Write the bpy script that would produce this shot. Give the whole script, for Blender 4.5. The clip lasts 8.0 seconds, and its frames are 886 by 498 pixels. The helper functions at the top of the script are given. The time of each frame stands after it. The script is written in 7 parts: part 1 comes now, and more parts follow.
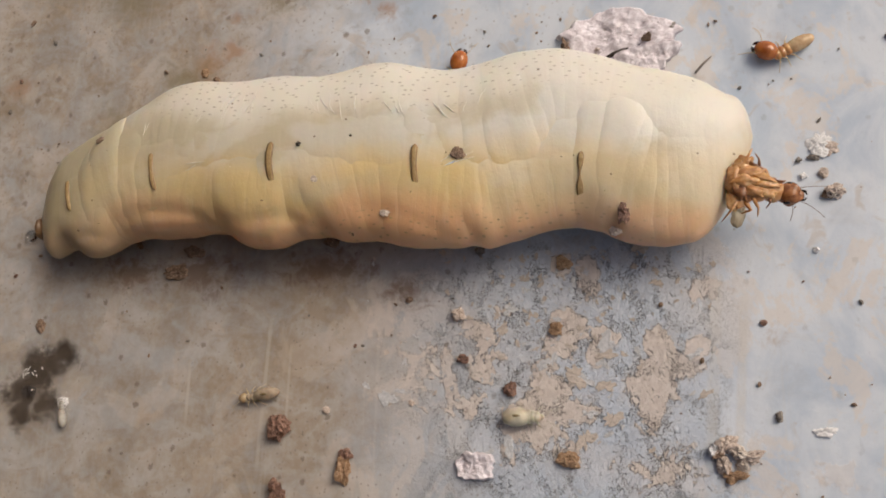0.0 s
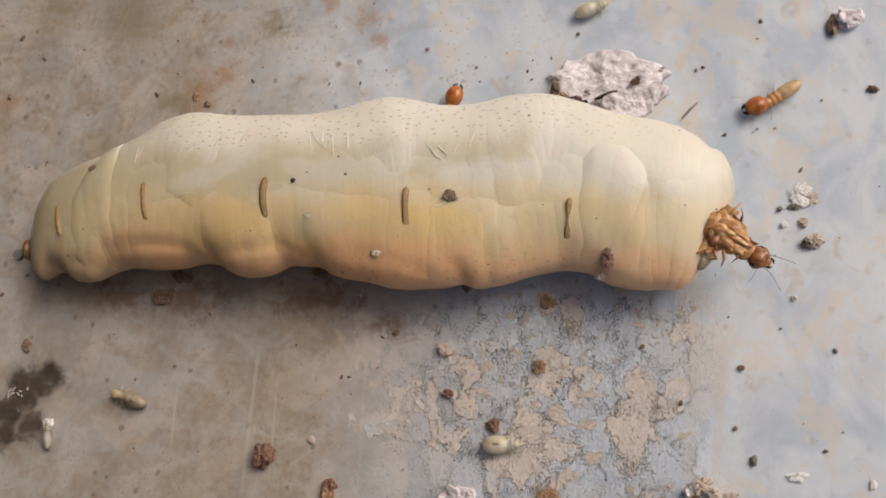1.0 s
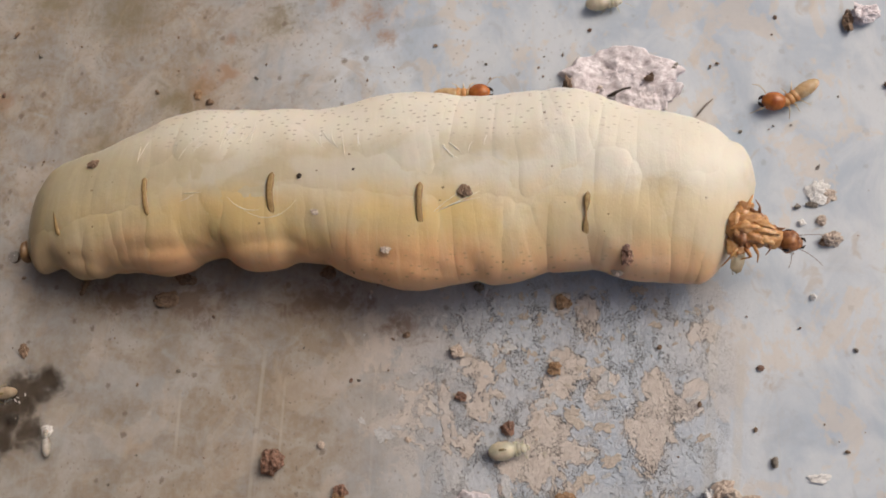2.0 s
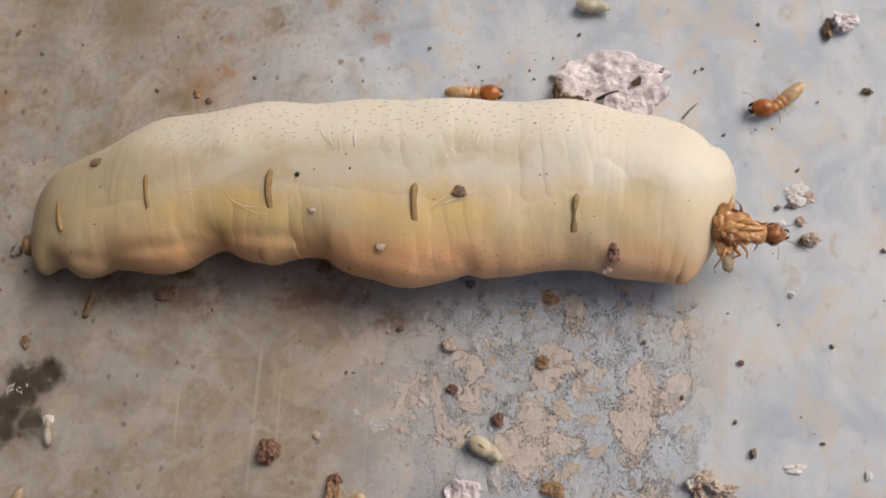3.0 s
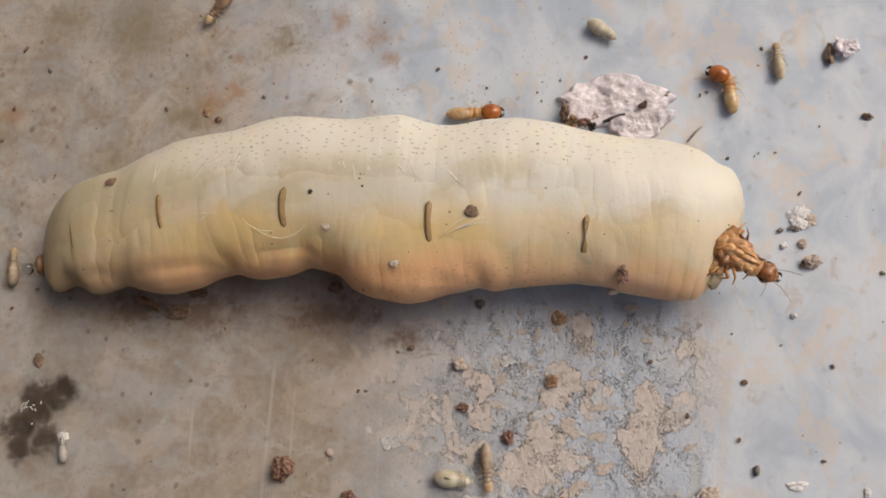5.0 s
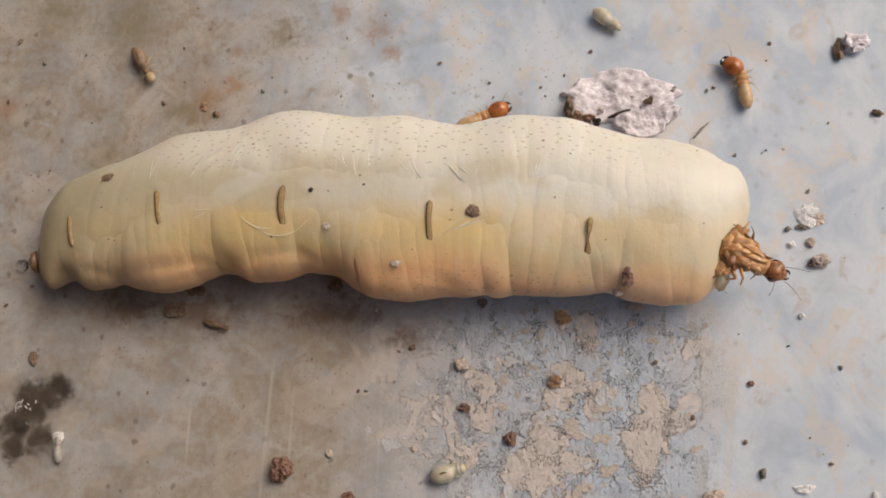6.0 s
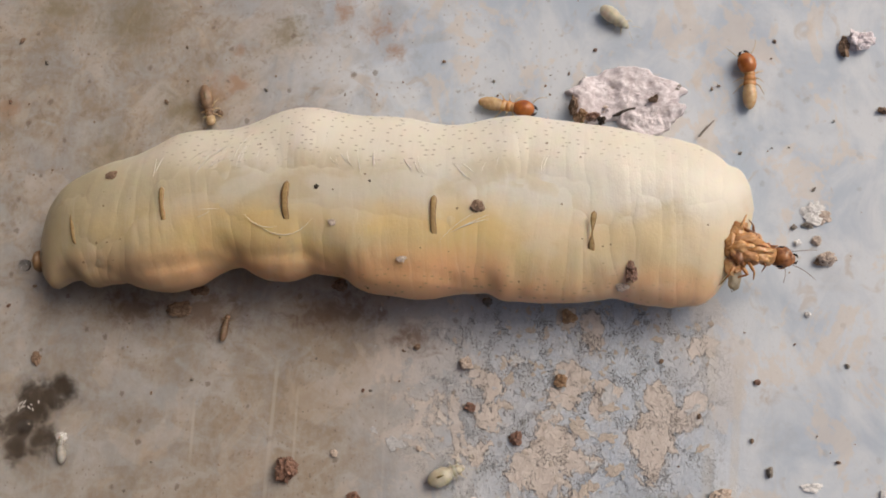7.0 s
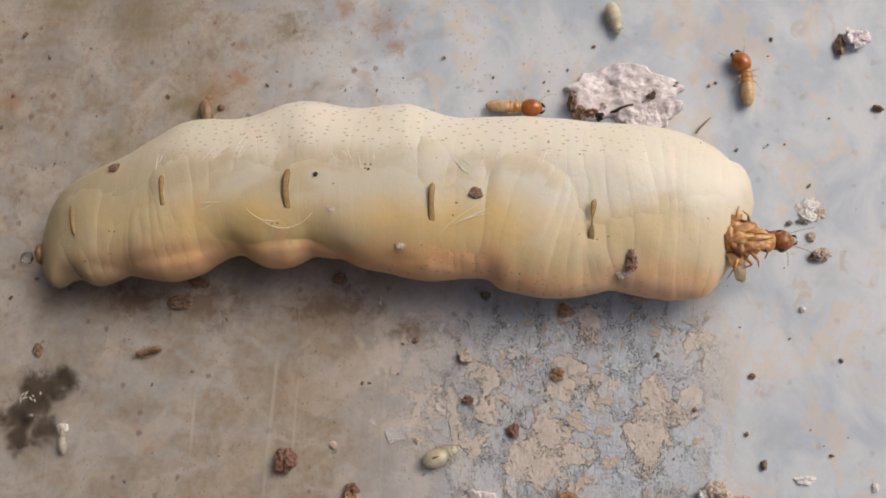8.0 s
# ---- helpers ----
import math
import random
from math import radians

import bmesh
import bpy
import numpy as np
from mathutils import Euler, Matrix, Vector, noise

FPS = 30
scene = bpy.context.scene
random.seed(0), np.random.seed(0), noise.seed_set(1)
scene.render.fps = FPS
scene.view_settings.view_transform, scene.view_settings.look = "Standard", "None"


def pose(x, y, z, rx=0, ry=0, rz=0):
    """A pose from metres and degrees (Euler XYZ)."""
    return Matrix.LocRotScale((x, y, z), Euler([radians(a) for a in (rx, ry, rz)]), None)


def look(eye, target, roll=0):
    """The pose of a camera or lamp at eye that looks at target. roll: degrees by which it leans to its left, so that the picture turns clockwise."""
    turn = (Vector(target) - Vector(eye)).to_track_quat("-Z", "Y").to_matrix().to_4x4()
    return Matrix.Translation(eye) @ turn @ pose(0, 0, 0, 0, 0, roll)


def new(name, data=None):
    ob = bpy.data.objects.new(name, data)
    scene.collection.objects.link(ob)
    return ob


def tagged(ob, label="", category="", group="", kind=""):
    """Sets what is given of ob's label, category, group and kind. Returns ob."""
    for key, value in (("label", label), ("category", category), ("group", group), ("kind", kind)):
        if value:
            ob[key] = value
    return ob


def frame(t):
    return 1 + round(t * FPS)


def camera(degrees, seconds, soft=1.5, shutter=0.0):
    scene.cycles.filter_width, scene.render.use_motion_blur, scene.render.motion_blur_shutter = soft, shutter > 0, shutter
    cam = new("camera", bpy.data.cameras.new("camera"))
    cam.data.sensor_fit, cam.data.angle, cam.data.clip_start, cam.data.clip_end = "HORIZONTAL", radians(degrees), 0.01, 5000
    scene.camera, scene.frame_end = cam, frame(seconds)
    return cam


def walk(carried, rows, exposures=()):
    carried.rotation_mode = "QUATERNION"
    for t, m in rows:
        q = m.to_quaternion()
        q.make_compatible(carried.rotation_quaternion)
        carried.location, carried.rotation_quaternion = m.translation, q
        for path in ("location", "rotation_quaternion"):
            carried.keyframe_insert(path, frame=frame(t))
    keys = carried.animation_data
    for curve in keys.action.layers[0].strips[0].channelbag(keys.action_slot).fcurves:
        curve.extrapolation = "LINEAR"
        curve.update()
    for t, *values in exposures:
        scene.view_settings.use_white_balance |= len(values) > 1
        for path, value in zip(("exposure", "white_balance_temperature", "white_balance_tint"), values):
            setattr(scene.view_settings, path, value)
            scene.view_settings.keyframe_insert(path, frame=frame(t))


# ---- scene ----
MM = 0.001

# ---- camera ----
cam = camera(51.0, 8.0, soft=1.8)
PATH = [
    (0, 0.025243, -0.028677, 0.088355, 14.167, 13.173, 1.008),
    (0.5, 0.026367, -0.024635, 0.089765, 14.278, 12.353, 2.193),
    (1, 0.024220, -0.023653, 0.091360, 13.165, 11.206, 2.043),
    (1.5, 0.020838, -0.023690, 0.089607, 13.452, 10.485, 1.465),
    (3, 0.020680, -0.024083, 0.093019, 12.973, 9.187, 1.755),
    (3.5, 0.019392, -0.024255, 0.094763, 12.889, 8.647, 1.552),
    (4, 0.019534, -0.023807, 0.094284, 12.808, 8.773, 1.549),
    (4.5, 0.018102, -0.022844, 0.094933, 12.454, 8.217, 1.215),
    (5, 0.018066, -0.020606, 0.096051, 11.817, 8.109, 1.454),
    (6.5, 0.017094, -0.019544, 0.094114, 11.256, 7.921, 1.557),
    (7, 0.016718, -0.019815, 0.094345, 11.362, 7.861, 1.454),
    (7.5, 0.016203, -0.019452, 0.095762, 11.782, 7.516, 1.682),
    (8, 0.016727, -0.020406, 0.095203, 11.281, 7.677, 1.681),
]
walk(cam, [(t, pose(x, y, z, rx, ry, rz)) for t, x, y, z, rx, ry, rz in PATH])

# ---- world, sun, exposure ----
SUN_UP, SUN_AZ = 44.0, 54.0          # degrees over the horizon, degrees from +y towards +x
world = bpy.data.worlds.new("overcast_sky")
scene.world = world
world.use_nodes = True
wn = world.node_tree
sky = wn.nodes.new("ShaderNodeTexSky")
sky.sky_type, sky.sun_disc = "NISHITA", False
sky.sun_elevation, sky.sun_rotation = radians(SUN_UP), radians(SUN_AZ)
sky.air_density, sky.dust_density, sky.ozone_density = 1.0, 6.5, 0.9
wn.nodes["Background"].inputs["Strength"].default_value = 0.145
wn.links.new(sky.outputs[0], wn.nodes["Background"].inputs["Color"])
sun = new("sun", bpy.data.lights.new("sun", "SUN"))
sun.data.energy, sun.data.angle, sun.data.color = 2.12, radians(36), (1.0, 0.88, 0.75)
az, up = radians(SUN_AZ), radians(SUN_UP)
sun.matrix_world = look((math.sin(az) * math.cos(up), math.cos(az) * math.cos(up), math.sin(up)), (0, 0, 0))
scene.view_settings.exposure = -0.62


# ---- material helpers ----
class Nodes:
    """A small builder of node materials, in millimetres of the object's own space."""

    def __init__(self, name):
        self.m = bpy.data.materials.new(name)
        self.m.use_nodes = True
        self.t = self.m.node_tree
        self.bsdf = self.t.nodes["Principled BSDF"]
        self.xyz = None

    def put(self, socket, value):
        if isinstance(value, bpy.types.NodeSocket):
            self.t.links.new(value, socket)
        elif socket.type == "RGBA":
            socket.default_value = (*value, 1) if len(value) == 3 else value
        else:
            socket.default_value = value

    def set(self, **values):
        for key, value in values.items():
            self.put(self.bsdf.inputs[key.replace("_", " ")], value)
        return self

    def space(self, sx=1.0, sy=1.0, sz=1.0, shift=(0, 0, 0)):
        if self.xyz is None:
            self.xyz = self.t.nodes.new("ShaderNodeTexCoord").outputs["Object"]
        n = self.t.nodes.new("ShaderNodeMapping")
        self.t.links.new(self.xyz, n.inputs["Vector"])
        n.inputs["Scale"].default_value = (1000 * sx, 1000 * sy, 1000 * sz)
        n.inputs["Location"].default_value = shift
        return n.outputs[0]

    def axis(self, which):
        n = self.t.nodes.new("ShaderNodeSeparateXYZ")
        self.t.links.new(self.space(), n.inputs[0])
        return n.outputs["XYZ".index(which)]

    def noise(self, vector, scale=1.0, detail=4.0, rough=0.55, warp=0.0):
        n = self.t.nodes.new("ShaderNodeTexNoise")
        self.t.links.new(vector, n.inputs["Vector"])
        for key, value in (("Scale", scale), ("Detail", detail), ("Roughness", rough), ("Distortion", warp)):
            n.inputs[key].default_value = value
        return n.outputs["Fac"]

    def cells(self, vector, scale=1.0, feature="F1", random_=1.0, flat=False):
        n = self.t.nodes.new("ShaderNodeTexVoronoi")
        n.voronoi_dimensions = "2D" if flat else "3D"
        n.feature = feature
        self.t.links.new(vector, n.inputs["Vector"])
        n.inputs["Scale"].default_value = scale
        n.inputs["Randomness"].default_value = random_
        return n

    def step(self, value, low, high, to_low=0.0, to_high=1.0):
        n = self.t.nodes.new("ShaderNodeMapRange")
        n.interpolation_type = "SMOOTHSTEP"
        self.put(n.inputs["Value"], value)
        for key, v in (("From Min", low), ("From Max", high), ("To Min", to_low), ("To Max", to_high)):
            n.inputs[key].default_value = v
        return n.outputs[0]

    def math(self, op, a, b=0.0):
        n = self.t.nodes.new("ShaderNodeMath")
        n.operation = op
        self.put(n.inputs[0], a)
        self.put(n.inputs[1], b)
        return n.outputs[0]

    def mix(self, fac, a, b, blend="MIX"):
        n = self.t.nodes.new("ShaderNodeMix")
        n.data_type, n.blend_type = "RGBA", blend
        self.put(n.inputs[0], fac)
        self.put(n.inputs[6], a)
        self.put(n.inputs[7], b)
        return n.outputs[2]

    def bump(self, height, strength, distance, under=None):
        n = self.t.nodes.new("ShaderNodeBump")
        self.put(n.inputs["Height"], height)
        n.inputs["Strength"].default_value, n.inputs["Distance"].default_value = strength, distance * MM
        if under is not None:
            self.t.links.new(under, n.inputs["Normal"])
        return n.outputs[0]

    def random(self):
        return self.t.nodes.new("ShaderNodeObjectInfo").outputs["Random"]


# ---- materials ----
def painted_sheet():
    """Old blue-grey paint with chalky beige patches, dusty brown towards -x where dimmer light is painted in, specks
    and scratches.
    """
    n = Nodes("worn_blue_grey_paint")
    x, y = n.axis("X"), n.axis("Y")
    large = n.noise(n.space(0.035, 0.03), 1.0, 3)
    mid = n.noise(n.space(0.16, 0.12, 1, (7, 3, 0)), 1.0, 7, 0.6, 0.6)
    blotch = n.noise(n.space(0.22, 0.34, 1, (17, 8, 0)), 1.0, 7, 0.62, 0.9)
    fine = n.noise(n.space(1.3, 1.0), 1.0, 6, 0.66)
    fibre = n.noise(n.space(1.9, 1.3, 1, (1, 6, 0)), 1.0, 6, 0.7, 1.2)
    grit = n.noise(n.space(6, 5), 1.0, 4, 0.7)

    def nearest(spots):
        """How far off the nearest of some spots is, 1 at its rim."""
        least = None
        for sx, sy, rx, ry in spots:
            length = n.t.nodes.new("ShaderNodeVectorMath")
            length.operation = "LENGTH"
            n.t.links.new(n.space(1 / rx, 1 / ry, 0, (-sx / rx, -sy / ry, 0)), length.inputs[0])
            least = length.outputs["Value"] if least is None else n.math("MINIMUM", least, length.outputs["Value"])
        return least

    paint = n.mix(n.step(mid, 0.34, 0.64), (0.42, 0.49, 0.58), (0.59, 0.63, 0.68))
    # dusty brown coat, thickest towards -x, the dimmer light there put into its colour; broken by cleaner blue and
    # rubbed spots
    dust_dim = n.math("ADD", n.step(x, 24, -30, -0.14, 0.78), n.step(large, 0.35, 0.7, -0.08, 0.12))
    dust_dim = n.math("ADD", dust_dim, n.math("MULTIPLY", n.step(y, 6, -9, -0.08, 0.34), n.math("MULTIPLY", n.step(x, 22, 8), n.step(x, -26, -6))))
    dust_dim = n.math("ADD", dust_dim, n.step(y, -2, 16, 0, -0.04))
    dust_dim = n.math("ADD", dust_dim, n.step(blotch, 0.34, 0.66, -0.15, 0.13))
    dust_dim = n.math("MULTIPLY", n.math("MAXIMUM", dust_dim, 0.0), n.step(fine, 0.25, 0.75, 0.8, 1.08))
    dim_film = n.mix(n.step(mid, 0.35, 0.66), (0.28, 0.218, 0.15), (0.325, 0.258, 0.185))
    col = n.mix(n.math("MINIMUM", dust_dim, 0.92), paint, dim_film)
    tint = n.noise(n.space(0.30, 0.26, 1, (61, 5, 0)), 1.0, 5, 0.6, 0.8)
    col = n.mix(n.step(tint, 0.36, 0.28, 0, 0.45), col, (0.40, 0.435, 0.49))
    col = n.mix(n.step(tint, 0.60, 0.70, 0, 0.40), col, (0.42, 0.33, 0.25))
    # brown flecks and rubbed blue spots in the dust film
    fleck = n.noise(n.space(0.75, 0.7, 1, (71, 25, 0)), 1.0, 7, 0.68, 0.5)
    dusty = n.math("MULTIPLY", n.step(x, 8, -18, 0.12, 1.0), n.step(y, -12, 2, 0.35, 1.0))
    col = n.mix(n.math("MULTIPLY", n.step(n.math("ADD", fleck, n.math("MULTIPLY", blotch, 0.25)), 0.66, 0.80, 0, 0.42), dusty), col, (0.20, 0.145, 0.095))
    col = n.mix(n.math("MULTIPLY", n.step(n.math("ADD", fleck, n.math("MULTIPLY", tint, 0.5)), 0.70, 0.60, 0, 0.3), dusty), col, (0.40, 0.42, 0.455))
    # soft cream patches on the cleaner side
    cream = n.noise(n.space(0.15, 0.12, 1, (41, 15, 0)), 1.0, 7, 0.6, 0.7)
    col = n.mix(n.math("MULTIPLY", n.step(n.math("ADD", cream, n.math("MULTIPLY", n.math("SUBTRACT", fine, 0.5), 0.16)), 0.52, 0.575, 0, 0.68), n.step(x, -12, 6, 0.3, 0.75)), col, (0.63, 0.55, 0.475))
    # the zone where the top coat has come away, and its beige patches
    zone = n.math("MULTIPLY", n.step(y, -3, -9), n.math("MULTIPLY", n.step(n.math("ADD", x, n.math("MULTIPLY", blotch, 12.0)), -1, 20), n.step(x, 37, 23)))
    field = n.noise(n.space(0.42, 0.33, 1, (2, 9, 0)), 1.0, 8, 0.62, 0.8)
    crumbly = n.noise(n.space(1.5, 1.2, 1, (5, 29, 0)), 1.0, 6, 0.65, 0.5)
    strong = nearest(((16.7, -14.2, 1.7, 1.6), (15.9, -16.1, 1.7, 1.6), (14.8, -18.1, 1.3, 0.8), (19.9, -15.5, 1.4, 1.0), (19.2, -17.1, 0.9, 0.9), (24.9, -16.2, 1.5, 1.5), (24.6, -19.4, 2.0, 2.8), (25.7, -18.1, 2.2, 1.9), (24.3, -22.1, 1.5, 2.2), (27.8, -18.0, 1.4, 1.2), (28.7, -16.4, 1.2, 0.9), (14.5, -20.8, 2.3, 2.8), (16.2, -22.4, 3.1, 1.4), (13.1, -23.6, 3.1, 1.9), (18.3, -22.3, 1.5, 0.6), (18.4, -9.6, 1.1, 2.2), (16.1, -8.2, 0.9, 0.9), (29.4, -10.9, 1.4, 1.1)))
    faint = nearest(((7.7, -14.9, 2.5, 1.9), (8.3, -18.2, 2.2, 2.2), (10.5, -12.6, 1.6, 1.0), (4.3, -17.8, 2.8, 2.5), (6.1, -21.6, 3.1, 1.7), (-1.7, -13.3, 2.8, 2.5), (1.5, -19.5, 3.1, 2.8), (25.3, -27.4, 4.0, 2.3), (39.5, -27.7, 2.5, 1.7), (15.1, -26.0, 2.5, 1.5), (10.8, -26.1, 1.9, 1.2)))
    ragged = n.math("MULTIPLY", n.math("SUBTRACT", n.math("ADD", field, n.math("MULTIPLY", n.math("SUBTRACT", crumbly, 0.5), 0.5)), 0.5), 2.6)
    reach = n.math("ADD", n.math("MINIMUM", strong, n.math("ADD", n.math("MULTIPLY", faint, 0.7), 0.62)), ragged)
    bare = n.step(reach, 1.06, 0.97)
    soft = n.step(reach, 1.7, 0.7)
    beige = n.mix(n.step(fine, 0.3, 0.7), (0.60, 0.505, 0.435), (0.72, 0.635, 0.565))
    blue = n.mix(n.step(fibre, 0.32, 0.68), (0.43, 0.485, 0.57), (0.58, 0.635, 0.715))
    col = n.mix(n.math("MULTIPLY", zone, 0.72), col, blue)
    col = n.mix(n.math("MULTIPLY", soft, n.step(zone, 0, 1, 0.12, 0.25)), col, beige)
    col = n.mix(n.math("MULTIPLY", bare, n.step(zone, 0.0, 1.0, 0.25, 0.78)), col, beige)
    rim = n.math("MULTIPLY", n.step(reach, 0.98, 1.04), n.step(reach, 1.14, 1.05))
    torn = n.math("MULTIPLY", n.step(zone, 0.2, 1, 0.0, 0.85), n.step(crumbly, 0.42, 0.56))
    col = n.mix(n.math("MULTIPLY", rim, torn), col, (0.17, 0.15, 0.14))
    # dark rough bits in the stripped zone
    pit = n.math("MULTIPLY", n.step(fibre, 0.62, 0.74), n.step(zone, 0.1, 1.0, 0.06, 0.36))
    col = n.mix(pit, col, (0.185, 0.175, 0.175))
    # short dark slanting strokes, the shadows of lifted flakes put into the colour
    slant = n.t.nodes.new("ShaderNodeMapping")
    slant.vector_type = "TEXTURE"
    n.t.links.new(n.xyz, slant.inputs["Vector"])
    slant.inputs["Rotation"].default_value = (0, 0, radians(38))
    slant.inputs["Scale"].default_value = (1 / 2300, 1 / 760, 1)
    stroke = n.noise(slant.outputs[0], 1.0, 3, 0.55, 0.5)
    stroke = n.math("MULTIPLY", n.step(stroke, 0.63, 0.69), n.math("MULTIPLY", n.step(zone, 0.05, 0.8, 0.06, 1.0), n.step(field, 0.36, 0.5)))
    col = n.mix(n.math("MULTIPLY", stroke, 0.45), col, (0.15, 0.13, 0.125))
    # hair cracks and broken edges of the old coat
    bent = n.t.nodes.new("ShaderNodeVectorMath")
    bent.operation = "ADD"
    shake = n.t.nodes.new("ShaderNodeTexNoise")
    n.t.links.new(n.space(0.9, 0.7, 1, (3, 4, 0)), shake.inputs["Vector"])
    shake.inputs["Detail"].default_value = 5.0
    n.t.links.new(n.space(0.33, 0.24), bent.inputs[0])
    n.t.links.new(shake.outputs["Color"], bent.inputs[1])
    crack = n.cells(bent.outputs[0], 1.0, "DISTANCE_TO_EDGE").outputs["Distance"]
    crack = n.math("MULTIPLY", n.step(crack, 0.035, 0.012), n.math("MULTIPLY", zone, n.step(field, 0.42, 0.52)))
    col = n.mix(n.math("MULTIPLY", crack, 0.75), col, (0.14, 0.125, 0.12))
    # rusty and olive stains, and shade below the queen put into the colour
    rust = n.noise(n.space(0.13, 0.11, 1, (31, 5, 0)), 1.0, 7, 0.72)
    col = n.mix(n.step(rust, 0.60, 0.74, 0, 0.45), col, (0.33, 0.215, 0.13))
    # last four spots: soil brown that also paints in the queen's shade
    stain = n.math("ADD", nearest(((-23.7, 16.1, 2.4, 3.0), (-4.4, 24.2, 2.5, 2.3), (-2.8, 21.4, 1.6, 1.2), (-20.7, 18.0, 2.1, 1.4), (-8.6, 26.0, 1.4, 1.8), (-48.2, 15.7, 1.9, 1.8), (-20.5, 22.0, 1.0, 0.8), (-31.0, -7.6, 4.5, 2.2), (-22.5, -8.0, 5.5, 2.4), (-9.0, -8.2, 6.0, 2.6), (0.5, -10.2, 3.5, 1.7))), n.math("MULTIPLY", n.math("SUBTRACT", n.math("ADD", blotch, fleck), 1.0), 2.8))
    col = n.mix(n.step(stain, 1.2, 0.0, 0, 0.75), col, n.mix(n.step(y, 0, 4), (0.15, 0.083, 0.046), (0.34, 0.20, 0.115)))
    olive = n.math("ADD", nearest(((-33.3, 25.9, 3.7, 3.7), (-42.8, 27.7, 3.7, 2.0), (-26.0, 14.9, 3.1, 2.0), (-35.1, 9.8, 2.5, 2.0), (-15.2, 23.5, 2.5, 2.0))), n.math("MULTIPLY", n.math("SUBTRACT", n.math("ADD", blotch, fleck), 1.0), 4.0))
    col = n.mix(n.step(olive, 1.7, -0.4, 0, 0.75), col, (0.20, 0.16, 0.085))
    # dark specks, hard and soft
    dots = n.cells(n.space(0.42, 0.38, 1, (3, 3, 0)), 1.0, flat=True)
    some = n.t.nodes.new("ShaderNodeSeparateColor")
    n.t.links.new(dots.outputs["Color"], some.inputs[0])
    r = n.math("ADD", n.step(some.outputs[0], 0.45, 1.0, -0.22, 0.17), 0.015)
    edge = n.math("SUBTRACT", n.math("ADD", dots.outputs["Distance"], n.math("MULTIPLY", n.math("ADD", fine, grit), 0.30)), r)
    col = n.mix(n.math("MULTIPLY", n.step(edge, 0.28, 0.19, 0, 0.62), n.step(x, 26, -6, 0.3, 1.0)), col, (0.15, 0.11, 0.08))
    tiny = n.cells(n.space(0.9, 0.8, 1, (8, 1, 0)), 1.0, flat=True)
    col = n.mix(n.math("MULTIPLY", n.step(n.math("ADD", tiny.outputs["Distance"], n.math("MULTIPLY", grit, 0.3)), 0.27, 0.2, 0, 0.5), n.math("MULTIPLY", n.step(mid, 0.5, 0.58), n.step(x, 26, 4, 0.15, 1.0))), col, (0.19, 0.155, 0.13))
    # scratches along y
    streak = n.noise(n.space(1.1, 0.012, 1, (4, 0, 0)), 1.0, 2, 0.5)
    col = n.mix(n.step(streak, 0.62, 0.74, 0, 0.18), col, (0.56, 0.53, 0.49))
    for x0, lean, wide, low, high, much in ((-13.40, 0.044, 0.3, -29.3, -11.8, 0.4), (-11.30, 0.020, 0.22, -27.5, -14.8, 0.35), (33.78, 0.082, 0.6, -27.8, -9.8, 0.5), (31.30, 0.080, 0.8, -27.8, -7.5, 0.4), (-22.64, 0.007, 0.25, -24.4, -16.1, 0.5)):
        off = n.math("ABSOLUTE", n.math("SUBTRACT", n.math("SUBTRACT", x, n.math("MULTIPLY", y, lean)), x0))
        line = n.math("MULTIPLY", n.step(off, wide, wide * 0.3), n.math("MULTIPLY", n.step(y, low, low + 3), n.step(y, high, high - 3)))
        col = n.mix(n.math("MULTIPLY", n.math("MULTIPLY", line, n.step(fine, 0.3, 0.6, 0.4, 1.0)), much), col, (0.55, 0.52, 0.48))
    rough = n.step(fine, 0.2, 0.8, 0.38, 0.58)
    # relief in mm: torn coat, cracks, strokes, fibres, grit
    coat = n.math("MULTIPLY", bare, 0.14)
    coat = n.math("SUBTRACT", coat, n.math("MULTIPLY", n.math("MAXIMUM", crack, stroke), 0.13))
    coat = n.math("MULTIPLY", n.math("ADD", coat, n.math("MULTIPLY", fibre, 0.24)), n.step(zone, 0, 1, 0.08, 1.0))
    b = n.bump(n.math("ADD", coat, n.math("MULTIPLY", fine, 0.013)), 1.0, 1.0)
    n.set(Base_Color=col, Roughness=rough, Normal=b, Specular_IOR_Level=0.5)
    return n.m


